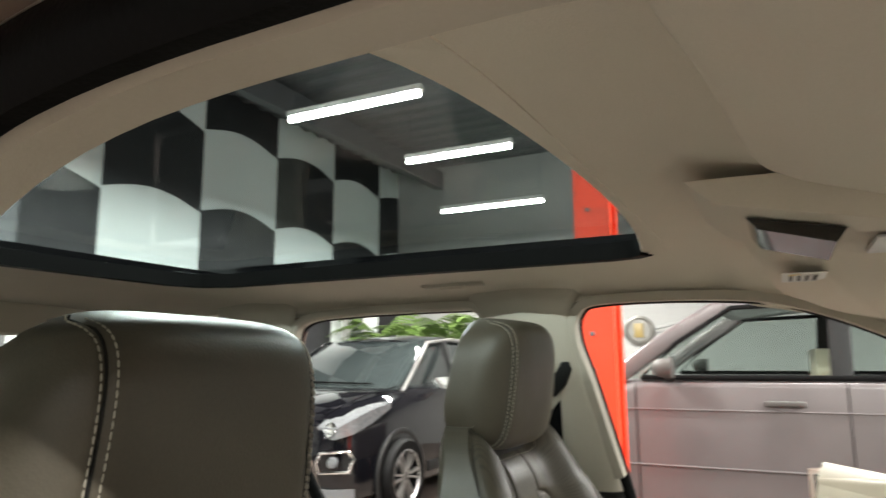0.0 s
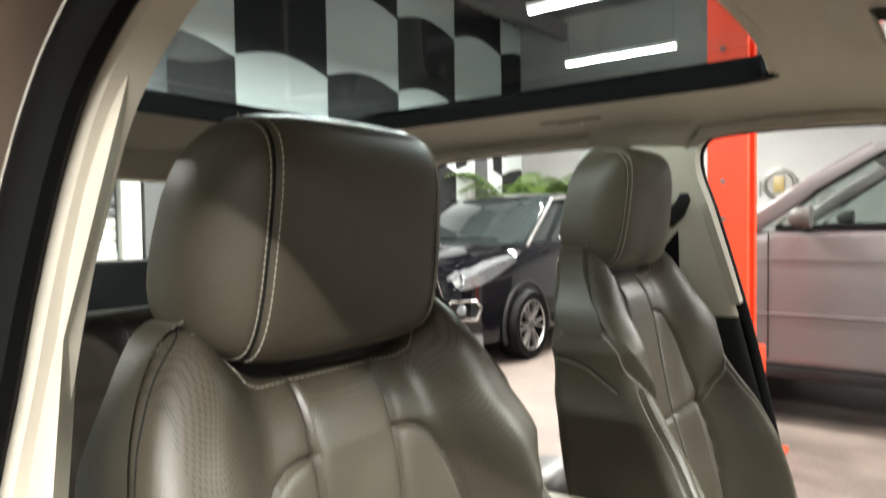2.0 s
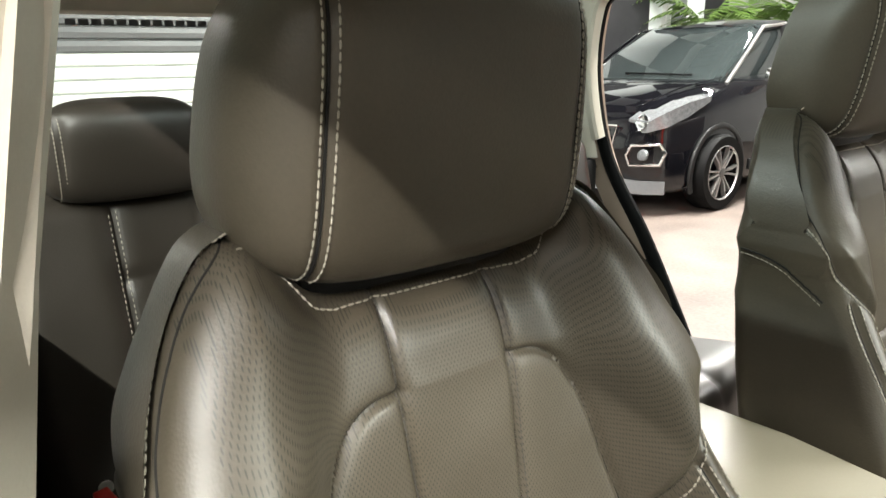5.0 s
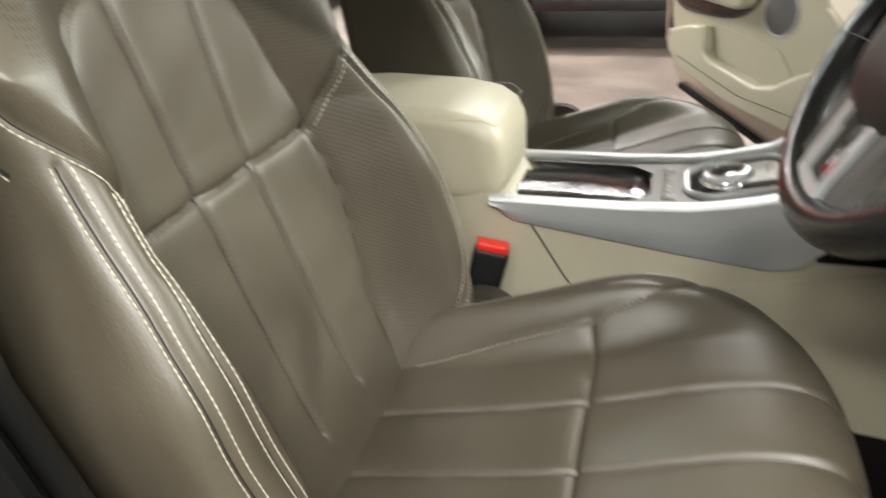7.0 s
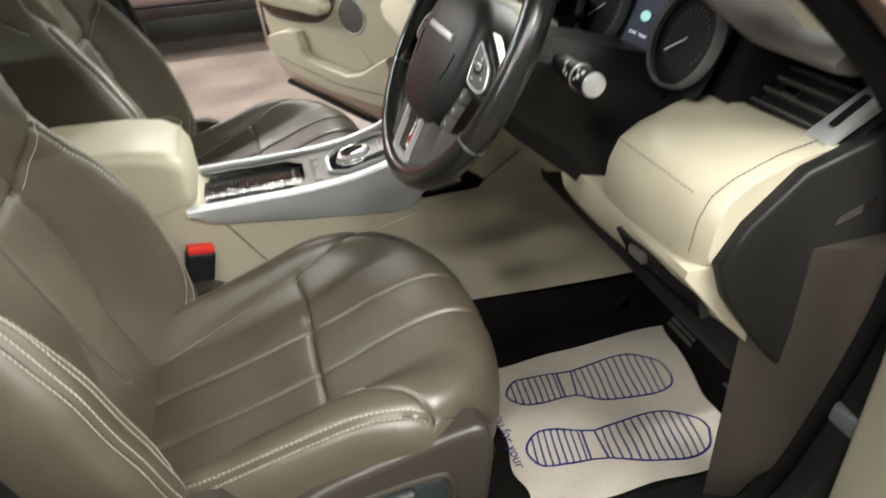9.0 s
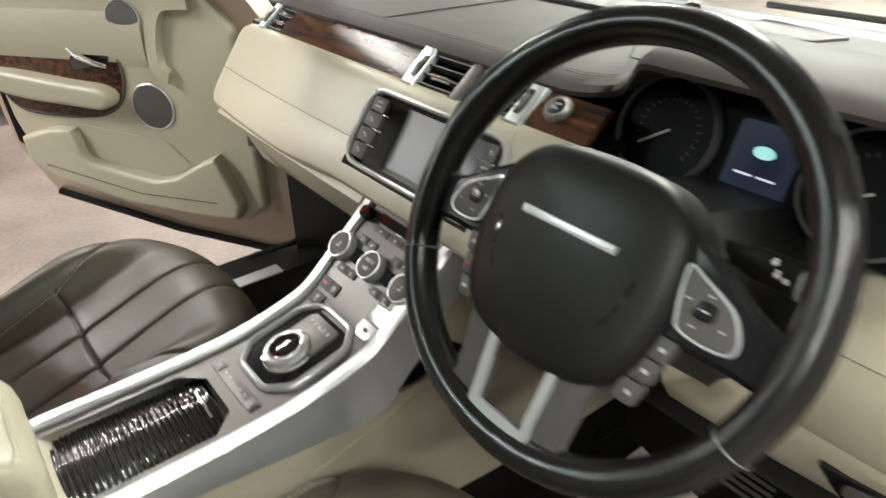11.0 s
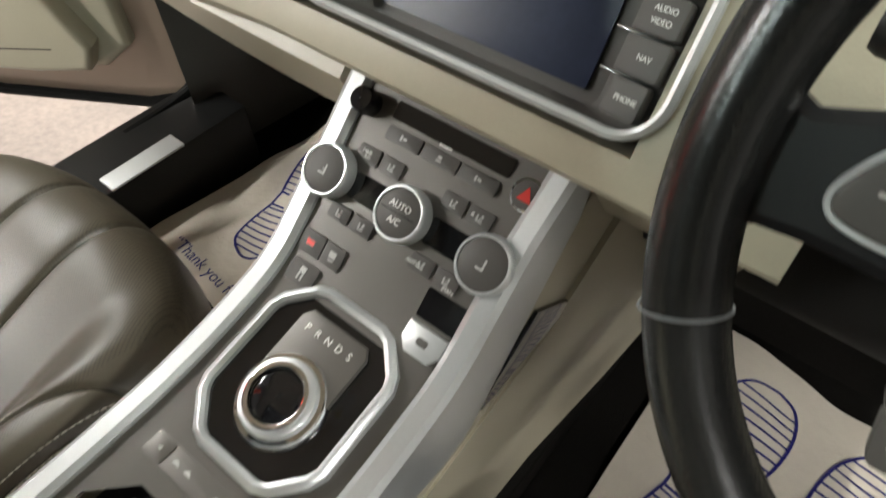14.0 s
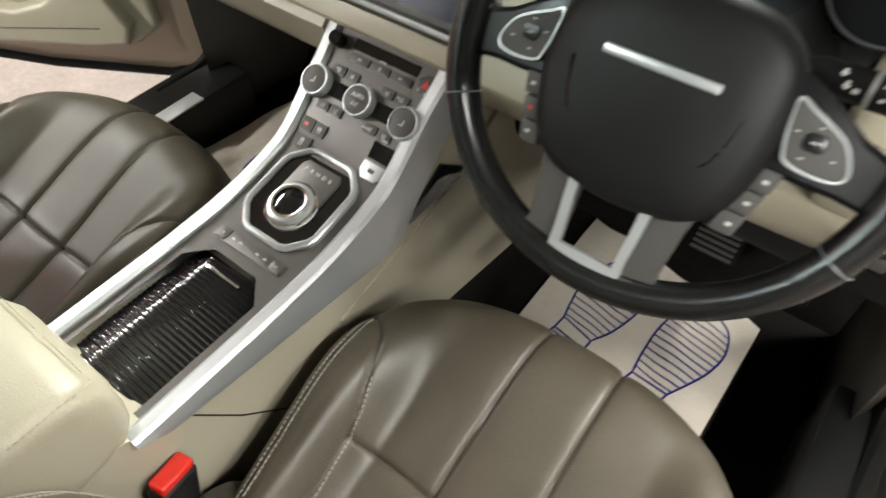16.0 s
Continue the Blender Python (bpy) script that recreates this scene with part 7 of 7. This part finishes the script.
def rounded_section(w, z0, z1, r0, r1, n=5):
    """Half-width w, bottom and top heights, corner radii: loop in (across, up)."""
    out = []
    for cx, cz, r, a in ((w - r0, z0 + r0, r0, -90), (w - r1, z1 - r1, r1, 0), (-w + r1, z1 - r1, r1, 90), (-w + r0, z0 + r0, r0, 180)):
        for i in range(n + 1):
            t = radians(a + 90 * i / n)
            out.append((cx + r * math.cos(t), cz + r * math.sin(t)))
    return out


def car_shell(parent, place, rows, paint, name="body"):
    loops = []
    for s, w, z0, z1, r0, r1, crown in rows:
        loops.append([place(s, a, b + crown * (1 - (a / w) ** 2) * (1 if b > (z0 + z1) / 2 else 0)) for a, b in rounded_section(w, z0, z1, r0, r1)])
    return part(name, loft(loops), paint, parent)


kc = thing("parked_black_car", (-6.1, -4.32, 0), "glossy black parked hatchback with chrome grille", "car")
KP = lambda s, a, b: (-3.90 - s, -4.32 + a, b)
car_shell(kc, KP, [(0.0, 0.50, 0.42, 0.66, 0.06, 0.10, 0.0), (0.05, 0.68, 0.28, 0.80, 0.08, 0.14, 0.01), (0.16, 0.80, 0.20, 0.90, 0.10, 0.18, 0.03), (0.35, 0.87, 0.19, 0.97, 0.10, 0.20, 0.05), (0.75, 0.895, 0.20, 1.04, 0.10, 0.22, 0.06), (1.12, 0.90, 0.20, 1.09, 0.10, 0.20, 0.06), (1.4, 0.90, 0.20, 1.10, 0.10, 0.14, 0.02), (3.2, 0.90, 0.22, 1.12, 0.10, 0.12, 0.0), (4.1, 0.86, 0.28, 1.08, 0.12, 0.16, 0.0), (4.3, 0.74, 0.36, 0.95, 0.12, 0.16, 0.0)], PAINT_K)
gh = car_shell(kc, KP, [(0.98, 0.74, 1.04, 1.10, 0.02, 0.02, 0.03), (1.35, 0.72, 1.05, 1.36, 0.02, 0.10, 0.04), (1.75, 0.68, 1.05, 1.57, 0.02, 0.14, 0.04), (2.2, 0.66, 1.06, 1.62, 0.02, 0.14, 0.03), (3.2, 0.66, 1.06, 1.60, 0.02, 0.14, 0.02), (3.9, 0.64, 1.06, 1.40, 0.02, 0.14, 0.02), (4.1, 0.62, 1.06, 1.15, 0.02, 0.04, 0.0)], CARGLASS, "window_glass")
part("roof", loft([[KP(s, a, z + 0.012) for a, z in ((-w, z0 - 0.05), (-w * 0.9, z0), (0, z0 + 0.045), (w * 0.9, z0), (w, z0 - 0.05), (w * 0.9, z0 - 0.02), (0, z0 + 0.02), (-w * 0.9, z0 - 0.02))] for s, w, z0 in ((1.72, 0.66, 1.55), (2.2, 0.66, 1.61), (3.2, 0.66, 1.59), (3.7, 0.64, 1.48))]), PAINT_K, kc)
for s in (1, -1):
    part("front_pillar", sweep([np.array(KP(q, s * a, z)) for q, a, z in ((0.98, 0.80, 1.07), (1.35, 0.755, 1.33), (1.72, 0.68, 1.555), (2.3, 0.665, 1.60), (3.2, 0.665, 1.585))], rrect(0.028, 0.03, 0.008, 2)), RIM_GREY if s > 0 else PAINT_K, kc, "bright window surround")
    for q in (2.05, 3.1):
        part("side_pillar", sweep([np.array(KP(q, s * 0.86, 1.08)), np.array(KP(q + 0.02, s * 0.69, 1.57))], rrect(0.07, 0.03, 0.01, 2), (1, 0, 0)), BLACK, kc)
    hl = part("headlamp", loft([[KP(q, s * a, z) for a, z in ((a0, z0), (a1, z0 + 0.01), (a1 + 0.01, z1), (a0 - 0.01, z1 + 0.01))] for q, a0, a1, z0, z1 in ((0.045, 0.52, 0.70, 0.70, 0.80), (0.14, 0.58, 0.81, 0.74, 0.88), (0.32, 0.70, 0.885, 0.82, 0.95), (0.60, 0.84, 0.90, 0.93, 0.99))]), LAMPGLASS, kc, "clear headlamp")
    part("lamp_bowl", lathe([(0.055, 0.0), (0.06, 0.012), (0.05, 0.016), (0.001, 0.014)], 24, Matrix.Translation(KP(0.06, s * 0.64, 0.79)) @ Matrix.Rotation(radians(70), 4, "Y")), CHROME, hl)
    fg = part("fog_lamp_surround", sweep([np.array(KP(q, s * a, z)) for q, a, z in ((0.02, 0.56, 0.44), (0.10, 0.80, 0.45), (0.13, 0.83, 0.55), (0.10, 0.79, 0.62), (0.01, 0.58, 0.60), (0.0, 0.54, 0.52))], circle(0.016, 8), (1, 0, 0), True), CHROME, kc, "chrome fog lamp surround")
    part("fog_lamp", lathe([(0.05, 0), (0.048, 0.02), (0.03, 0.03), (0.001, 0.032)], 20, Matrix.Translation(KP(0.055, s * 0.67, 0.525)) @ Matrix.Rotation(radians(75), 4, "Y")), LAMPGLASS, fg)
    part("fog_panel", prism([(0.55, 0.45), (0.80, 0.46), (0.83, 0.55), (0.79, 0.61), (0.58, 0.59)], lambda a, b, d, s=s: KP(0.055 + 0.30 * (a - 0.55) - d, s * a, b), 0.01), BLACK, fg)
    mr = part("door_mirror", loft([[KP(q, s * a, z) for a, z in ((0.90, 1.08), (1.06, 1.08), (1.09, 1.14), (1.05, 1.20), (0.92, 1.19))] for q in (1.42, 1.46, 1.54, 1.58)]), CHROME, kc, "chrome door mirror")
    car_wheel(kc, KP(0.80, s * 0.86, 0.33), 0.33, True) if s > 0 else car_wheel(kc, KP(0.80, s * 0.80, 0.33), 0.33, True)
    car_wheel(kc, KP(3.42, s * 0.84, 0.33), 0.33, True)
    arch = [np.array(KP(0.80 + 0.40 * math.cos(t), s * 0.893, 0.33 + 0.40 * math.sin(t))) for t in np.linspace(-0.35, math.pi + 0.35, 24)]
    part("wheel_arch", sweep(arch, rrect(0.05, 0.03, 0.01, 2), (0, 1, 0)), BLACK, kc)
grl = part("grille", prism([(-0.36, 0.56), (-0.30, 0.48), (0.30, 0.48), (0.36, 0.56), (0.42, 0.74), (-0.42, 0.74)], lambda a, b, d: KP(0.012 - d, a, b), 0.012, 0.004), GLOSS, kc, "black grille with chrome bars")
for i in range(5):
    part("grille_bar", box((-3.895, -4.32 - 0.36, 0.535 + 0.042 * i), (-3.875, -4.32 + 0.36, 0.550 + 0.042 * i), 0.003), CHROME, grl)
part("grille_frame", sweep([np.array(KP(-0.004, a, b)) for a, b in ((-0.38, 0.56), (-0.30, 0.465), (0.30, 0.465), (0.38, 0.56), (0.44, 0.755), (-0.44, 0.755))], circle(0.012, 8), (1, 0, 0), True), CHROME, grl)
part("number_plate", box((-3.885, -4.32 - 0.26, 0.40), (-3.870, -4.32 + 0.26, 0.50), 0.004), WHITE, kc, "white plate with plain dark bars")
part("plate_bars", join(*[box((-3.8695, -4.32 - 0.22 + 0.065 * i, 0.42), (-3.8685, -4.32 - 0.18 + 0.065 * i, 0.48)) for i in range(7)]), BTN, kc)
part("lower_bumper", loft([[KP(q, a, z) for a, z in ((-w, 0.20), (w, 0.20), (w, 0.31), (-w, 0.31))] for q, w in ((-0.01, 0.50), (0.05, 0.70), (0.16, 0.82))]), STEEL, kc, "grey lower bumper lip")
part("bonnet_line", tube([KP(s, a, z) for s, a, z in ((0.12, 0.52, 0.905), (0.5, 0.66, 1.045), (1.0, 0.74, 1.125))], 0.006, 5), GLOSS, kc)
part("side_strip", box((-7.0, -3.425, 0.30), (-5.2, -3.405, 0.40), 0.01), BLACK, kc)
part("wiper", tube([KP(1.02, -0.3, 1.15), KP(1.0, 0.45, 1.14)], 0.008, 5), RUBBER, kc)
# cabin seen through the screen
part("cabin_seat", box((-6.12, -4.17, 0.9), (-5.98, -3.75, 1.35), 0.05, 3), BLACK, kc)


# ---- parked silver car ----
sc = thing("parked_silver_car", (-4.7, 0.6, 0), "silver-mauve parked off-road estate with dark glass", "car")
SP = lambda s, a, b: (-4.68 + a, -2.35 + s, b)
car_shell(sc, SP, [(0.0, 0.70, 0.50, 0.92, 0.05, 0.10, 0.0), (0.06, 0.86, 0.40, 1.05, 0.06, 0.12, 0.0), (0.25, 0.92, 0.36, 1.12, 0.06, 0.12, 0.02), (1.1, 0.935, 0.36, 1.215, 0.06, 0.10, 0.02), (1.3, 0.935, 0.36, 1.23, 0.06, 0.05, 0.0), (3.9, 0.935, 0.36, 1.24, 0.06, 0.05, 0.0), (4.6, 0.90, 0.42, 1.22, 0.08, 0.08, 0.0), (4.75, 0.84, 0.5, 1.1, 0.08, 0.10, 0.0)], PAINT_S)
part("roof", loft([[SP(s, a, z) for a, z in ((-w, z0), (-w * 0.85, z0 + 0.07), (0, z0 + 0.10), (w * 0.85, z0 + 0.07), (w, z0), (0, z0 - 0.01))] for s, w, z0 in ((1.75, 0.73, 1.68), (2.3, 0.75, 1.73), (4.2, 0.75, 1.72), (4.6, 0.73, 1.66))]), PAINT_S, sc)
for s in (1, -1):
    part("front_pillar", sweep([np.array(SP(q, s * a, z)) for q, a, z in ((1.08, 0.905, 1.215), (1.45, 0.845, 1.49), (1.80, 0.765, 1.71))], rrect(0.055, 0.11, 0.018, 3)), PAINT_S, sc, "windscreen pillar")
    part("window_frame", sweep([np.array(SP(q, s * a, z)) for q, a, z in ((4.45, 0.905, 1.245), (2.4, 0.91, 1.245), (1.28, 0.915, 1.245), (1.50, 0.865, 1.46), (1.84, 0.775, 1.685), (2.4, 0.77, 1.70), (4.45, 0.77, 1.69))], rrect(0.03, 0.035, 0.008, 2), (1, 0, 0)), RUBBER, sc, "black window rubber")
    for q, w in ((2.42, 0.12), (3.45, 0.14), (4.5, 0.2)):
        part("side_pillar", sweep([np.array(SP(q, s * 0.905, 1.22)), np.array(SP(q + 0.02, s * 0.765, 1.71))], rrect(w, 0.03, 0.01, 2), (1, 0, 0)), BLACK, sc)
    sg = part("side_window", loft([[SP(q, s * (0.895 + d), 1.235), SP(q, s * (0.775 + d), 1.70 if q > 1.7 else 1.30)] for q, d in ((1.2, 0), (1.78, 0), (4.5, 0))], caps=False, closed=False), SMOKED, sc, "clear side window", False)
    mr = part("door_mirror", loft([[SP(1.45 + q, s * (1.055 + 0.095 * k * math.copysign(abs(math.cos(t)) ** 0.7, math.cos(t))), 1.305 + 0.062 * k * math.copysign(abs(math.sin(t)) ** 0.7, math.sin(t))) for t in np.linspace(0, 2 * math.pi, 20, endpoint=False)] for q, k in ((-0.075, 0.35), (-0.06, 0.68), (-0.03, 0.90), (0.0, 0.98), (0.04, 1.0), (0.05, 0.96))]), BTN, sc, "dark door mirror")
    part("mirror_arm", sweep([SP(1.46, s * 0.91, 1.235), SP(1.455, s * 0.96, 1.25), SP(1.45, s * 1.02, 1.27)], rrect(0.05, 0.035, 0.012, 3)), BLACK, mr)
    dh = part("door_handle", box(tuple(min(p, q) for p, q in zip(SP(2.00, s * 0.935, 1.075), SP(2.22, s * 0.965, 1.11))), tuple(max(p, q) for p, q in zip(SP(2.00, s * 0.935, 1.075), SP(2.22, s * 0.965, 1.11))), 0.012, 3), BTN, sc, "dark door handle")
    part("waist_strip", tube([SP(q, s * 0.938, 1.045) for q in (0.3, 1.2, 2.5, 4.4)], 0.006, 6), PAINT_S, sc, "waist crease")
    part("lower_strip", tube([SP(q, s * 0.940, 0.70) for q in (0.3, 1.2, 2.5, 4.4)], 0.007, 6), PAINT_S, sc)
    for q in (1.24, 2.44, 3.5):
        part("door_gap", tube([SP(q, s * 0.9365, 0.42), SP(q, s * 0.9365, 1.22)], 0.004, 5, up=(1, 0, 0)), BLACK, sc)
    part("sill", box(tuple(min(p, q) for p, q in zip(SP(1.2, s * 0.86, 0.30), SP(3.4, s * 0.95, 0.37))), tuple(max(p, q) for p, q in zip(SP(1.2, s * 0.86, 0.30), SP(3.4, s * 0.95, 0.37))), 0.01), BLACK, sc)
    car_wheel(sc, SP(0.85, s * 0.85, 0.37), 0.37, False)
    car_wheel(sc, SP(3.75, s * 0.85, 0.37), 0.37, False)
wsg = part("windscreen", loft([[SP(1.12, -0.85, 1.22), SP(1.12, 0.85, 1.22)], [SP(1.78, -0.72, 1.70), SP(1.78, 0.72, 1.70)]], caps=False, closed=False), GLASS, sc, "clear windscreen", False)
for a in (-0.4, 0.4):
    part("cabin_seat", loft([[SP(q, a + x, z) for x, z in ((-0.22, 0.8), (0.22, 0.8), (0.20, 1.42), (-0.20, 1.42))] for q in (2.30, 2.42)]), CREAM, sc, "pale cabin seat")
part("cabin_dash", box(tuple(SP(1.35, -0.8, 0.95)), tuple(SP(1.6, 0.8, 1.22)), 0.03), BLACK, sc)
part("bright_bonnet_edge", tube([SP(1.02, 0.86, 1.235), SP(0.55, 0.87, 1.20)], 0.012, 6), CHROME, sc)

# ---- lift post, wall badge, shutter, plants, door ----
lp = thing("lift_post", (-3.0, -1.14, 0), "orange-red steel lift post bolted to the floor", "lift post")
part("column", prism([(-3.11, -1.24), (-2.89, -1.24), (-2.89, -1.04), (-2.95, -1.04), (-2.95, -1.10), (-3.05, -1.10), (-3.05, -1.04), (-3.11, -1.04)], lambda a, b, d: (a, b, d), 3.6), ORANGE, lp, smooth=False)
part("foot_plate", box((-3.25, -1.40, 0.0), (-2.75, -0.90, 0.02), 0.004), ORANGE, lp)
for z in (1.30, 1.50, 2.2):
    part("bolt", lathe([(0.014, 0), (0.014, 0.008), (0.001, 0.010)], 8, Matrix.Translation((-2.889, -1.16, z)) @ Matrix.Rotation(radians(90), 4, "Y")), STEEL, lp)
part("carriage", box((-3.16, -1.26, 0.35), (-2.87, -1.0, 0.60), 0.01), ORANGE, lp)

wb = thing("wall_badge", (-8.99, -2.03, 1.77), "winged round emblem mounted on the wall", "wall emblem")
GOLD = material("gold_grey_emblem", (0.16, 0.155, 0.14), 0.4, 0.5, vary=0.2, scale=8, bump=0.2)
BM = Matrix.Translation((-8.995, -2.03, 1.77)) @ Matrix.Rotation(radians(90), 4, "Y")
part("ring", lathe([(0.21, 0), (0.21, 0.04), (0.175, 0.05), (0.155, 0.03), (0.001, 0.03)], 40, BM), GOLD, wb)
part("centre_shape", box((-8.965, -2.10, 1.67), (-8.945, -1.97, 1.87), 0.01), material("gold_paint", (0.26, 0.19, 0.06), 0.4, bump=0), wb)
for s in (1, -1):
    for i in range(4):
        part("feather", sweep([(-8.98, -2.03 + s * 0.24, 1.80 - 0.05 * i), (-8.98, -2.03 + s * (0.5 - 0.02 * i), 1.86 - 0.055 * i), (-8.98, -2.03 + s * (0.86 - 0.11 * i), 1.92 - 0.07 * i)], rrect(0.03, 0.04, 0.01, 2)), WALLP, wb)

sh = thing("roller_shutter", (0.2, -5.98, 0), "white ribbed roller shutter with dark side posts", "roller shutter")
for i in range(37):
    part("slat", prism([(0.0, 0.0), (0.020, 0.012), (0.026, 0.05), (0.020, 0.086), (0.0, 0.096)], lambda a, b, d, i=i: (-2.05 + d, -5.995 + a, 0.02 + 0.098 * i + b), 4.3), SHUTTER if i not in (14, 15, 16, 17, 18, 19) else STEEL, sh, smooth=False)
for x in (-2.16, 2.30):
    part("side_post", box((x - 0.09, -5.998, 0), (x + 0.09, -5.90, 3.75), 0.01), SHUTTER if x < 0 else STEEL, sh)
part("dark_post", box((-2.52, -5.998, 0), (-2.27, -5.88, 4.4), 0.01), STEEL, sh)
part("header_box", box((-2.3, -5.998, 3.68), (2.4, -5.70, 4.05), 0.02), STEEL, sh)

wd = thing("white_door_frame", (-7.7, -5.97, 0), "tall white door frame on the painted wall", "door frame")
for x in (-7.95, -7.45):
    part("jamb", box((x - 0.06, -5.998, 0), (x + 0.06, -5.93, 2.35), 0.008), WHITE, wd)
part("lintel", box((-8.01, -5.998, 2.35), (-7.39, -5.93, 2.47), 0.008), WHITE, wd)
part("leaf", box((-7.89, -5.998, 0.01), (-7.51, -5.955, 2.35), 0.004), STEEL, wd)


def palm(x, y, h, seed):
    rnd = random.Random(seed)
    p = thing("potted_palm", (x, y, 0), "tall green potted palm", "potted plant", "potted palms")
    part("pot", lathe([(0.16, 0.0), (0.22, 0.42), (0.24, 0.44), (0.24, 0.47), (0.21, 0.47), (0.20, 0.42), (0.001, 0.41)], 28, Matrix.Translation((x, y, 0.0))), BTN, p)
    for k in range(3):
        a = k * 2.1
        part("stem", tube([(x + 0.04 * math.cos(a), y + 0.04 * math.sin(a), 0.4), (x + 0.07 * math.cos(a), y + 0.07 * math.sin(a), 0.4 + h * 0.4), (x + 0.10 * math.cos(a), y + 0.10 * math.sin(a), 0.4 + h * 0.62)], 0.016, 7, up=(1, 0, 0)), LEAF, p)
    for k in range(20):
        a, rise, ln = rnd.uniform(0, 6.28), rnd.uniform(0.15, 0.9), rnd.uniform(0.55, 0.95)
        base = np.array((x + 0.08 * math.cos(a), y + 0.08 * math.sin(a), 0.4 + h * rnd.uniform(0.45, 0.65)))
        rib = [base + np.array((math.cos(a) * ln * t, math.sin(a) * ln * t, ln * (rise * t * 1.5 - 0.85 * t * t))) for t in np.linspace(0, 1, 9)]
        verts, faces = [], []
        for i in range(1, 9):
            for s in (1, -1):
                for f in (0.0, 0.5):
                    q = rib[i - 1] + (rib[i] - rib[i - 1]) * f
                    d = np.array((math.cos(a + s * 1.15), math.sin(a + s * 1.15), -0.25 + rnd.uniform(-0.15, 0.15)))
                    l_ = (0.26 * math.sin(math.pi * min(1, (i + f) / 9.2)) + 0.05) * rnd.uniform(0.85, 1.1)
                    t = rib[i] - rib[i - 1]
                    t = t / np.linalg.norm(t) * 0.014
                    n0 = len(verts)
                    verts += [tuple(q - t), tuple(q + t), tuple(q + d * l_ * 0.55 + t * 1.2 + np.array((0, 0, 0.012))), tuple(q + d * l_), tuple(q + d * l_ * 0.55 - t * 0.6)]
                    faces += [(n0, n0 + 1, n0 + 2, n0 + 4), (n0 + 4, n0 + 2, n0 + 3)]
        v, f = tube(rib, 0.006, 5)
        part("frond", merge((verts, faces), (v, f)), LEAF, p)


palm(-8.35, -5.2, 2.3, 1)
palm(-8.55, -4.2, 2.1, 2)
palm(-7.6, -5.5, 2.2, 3)
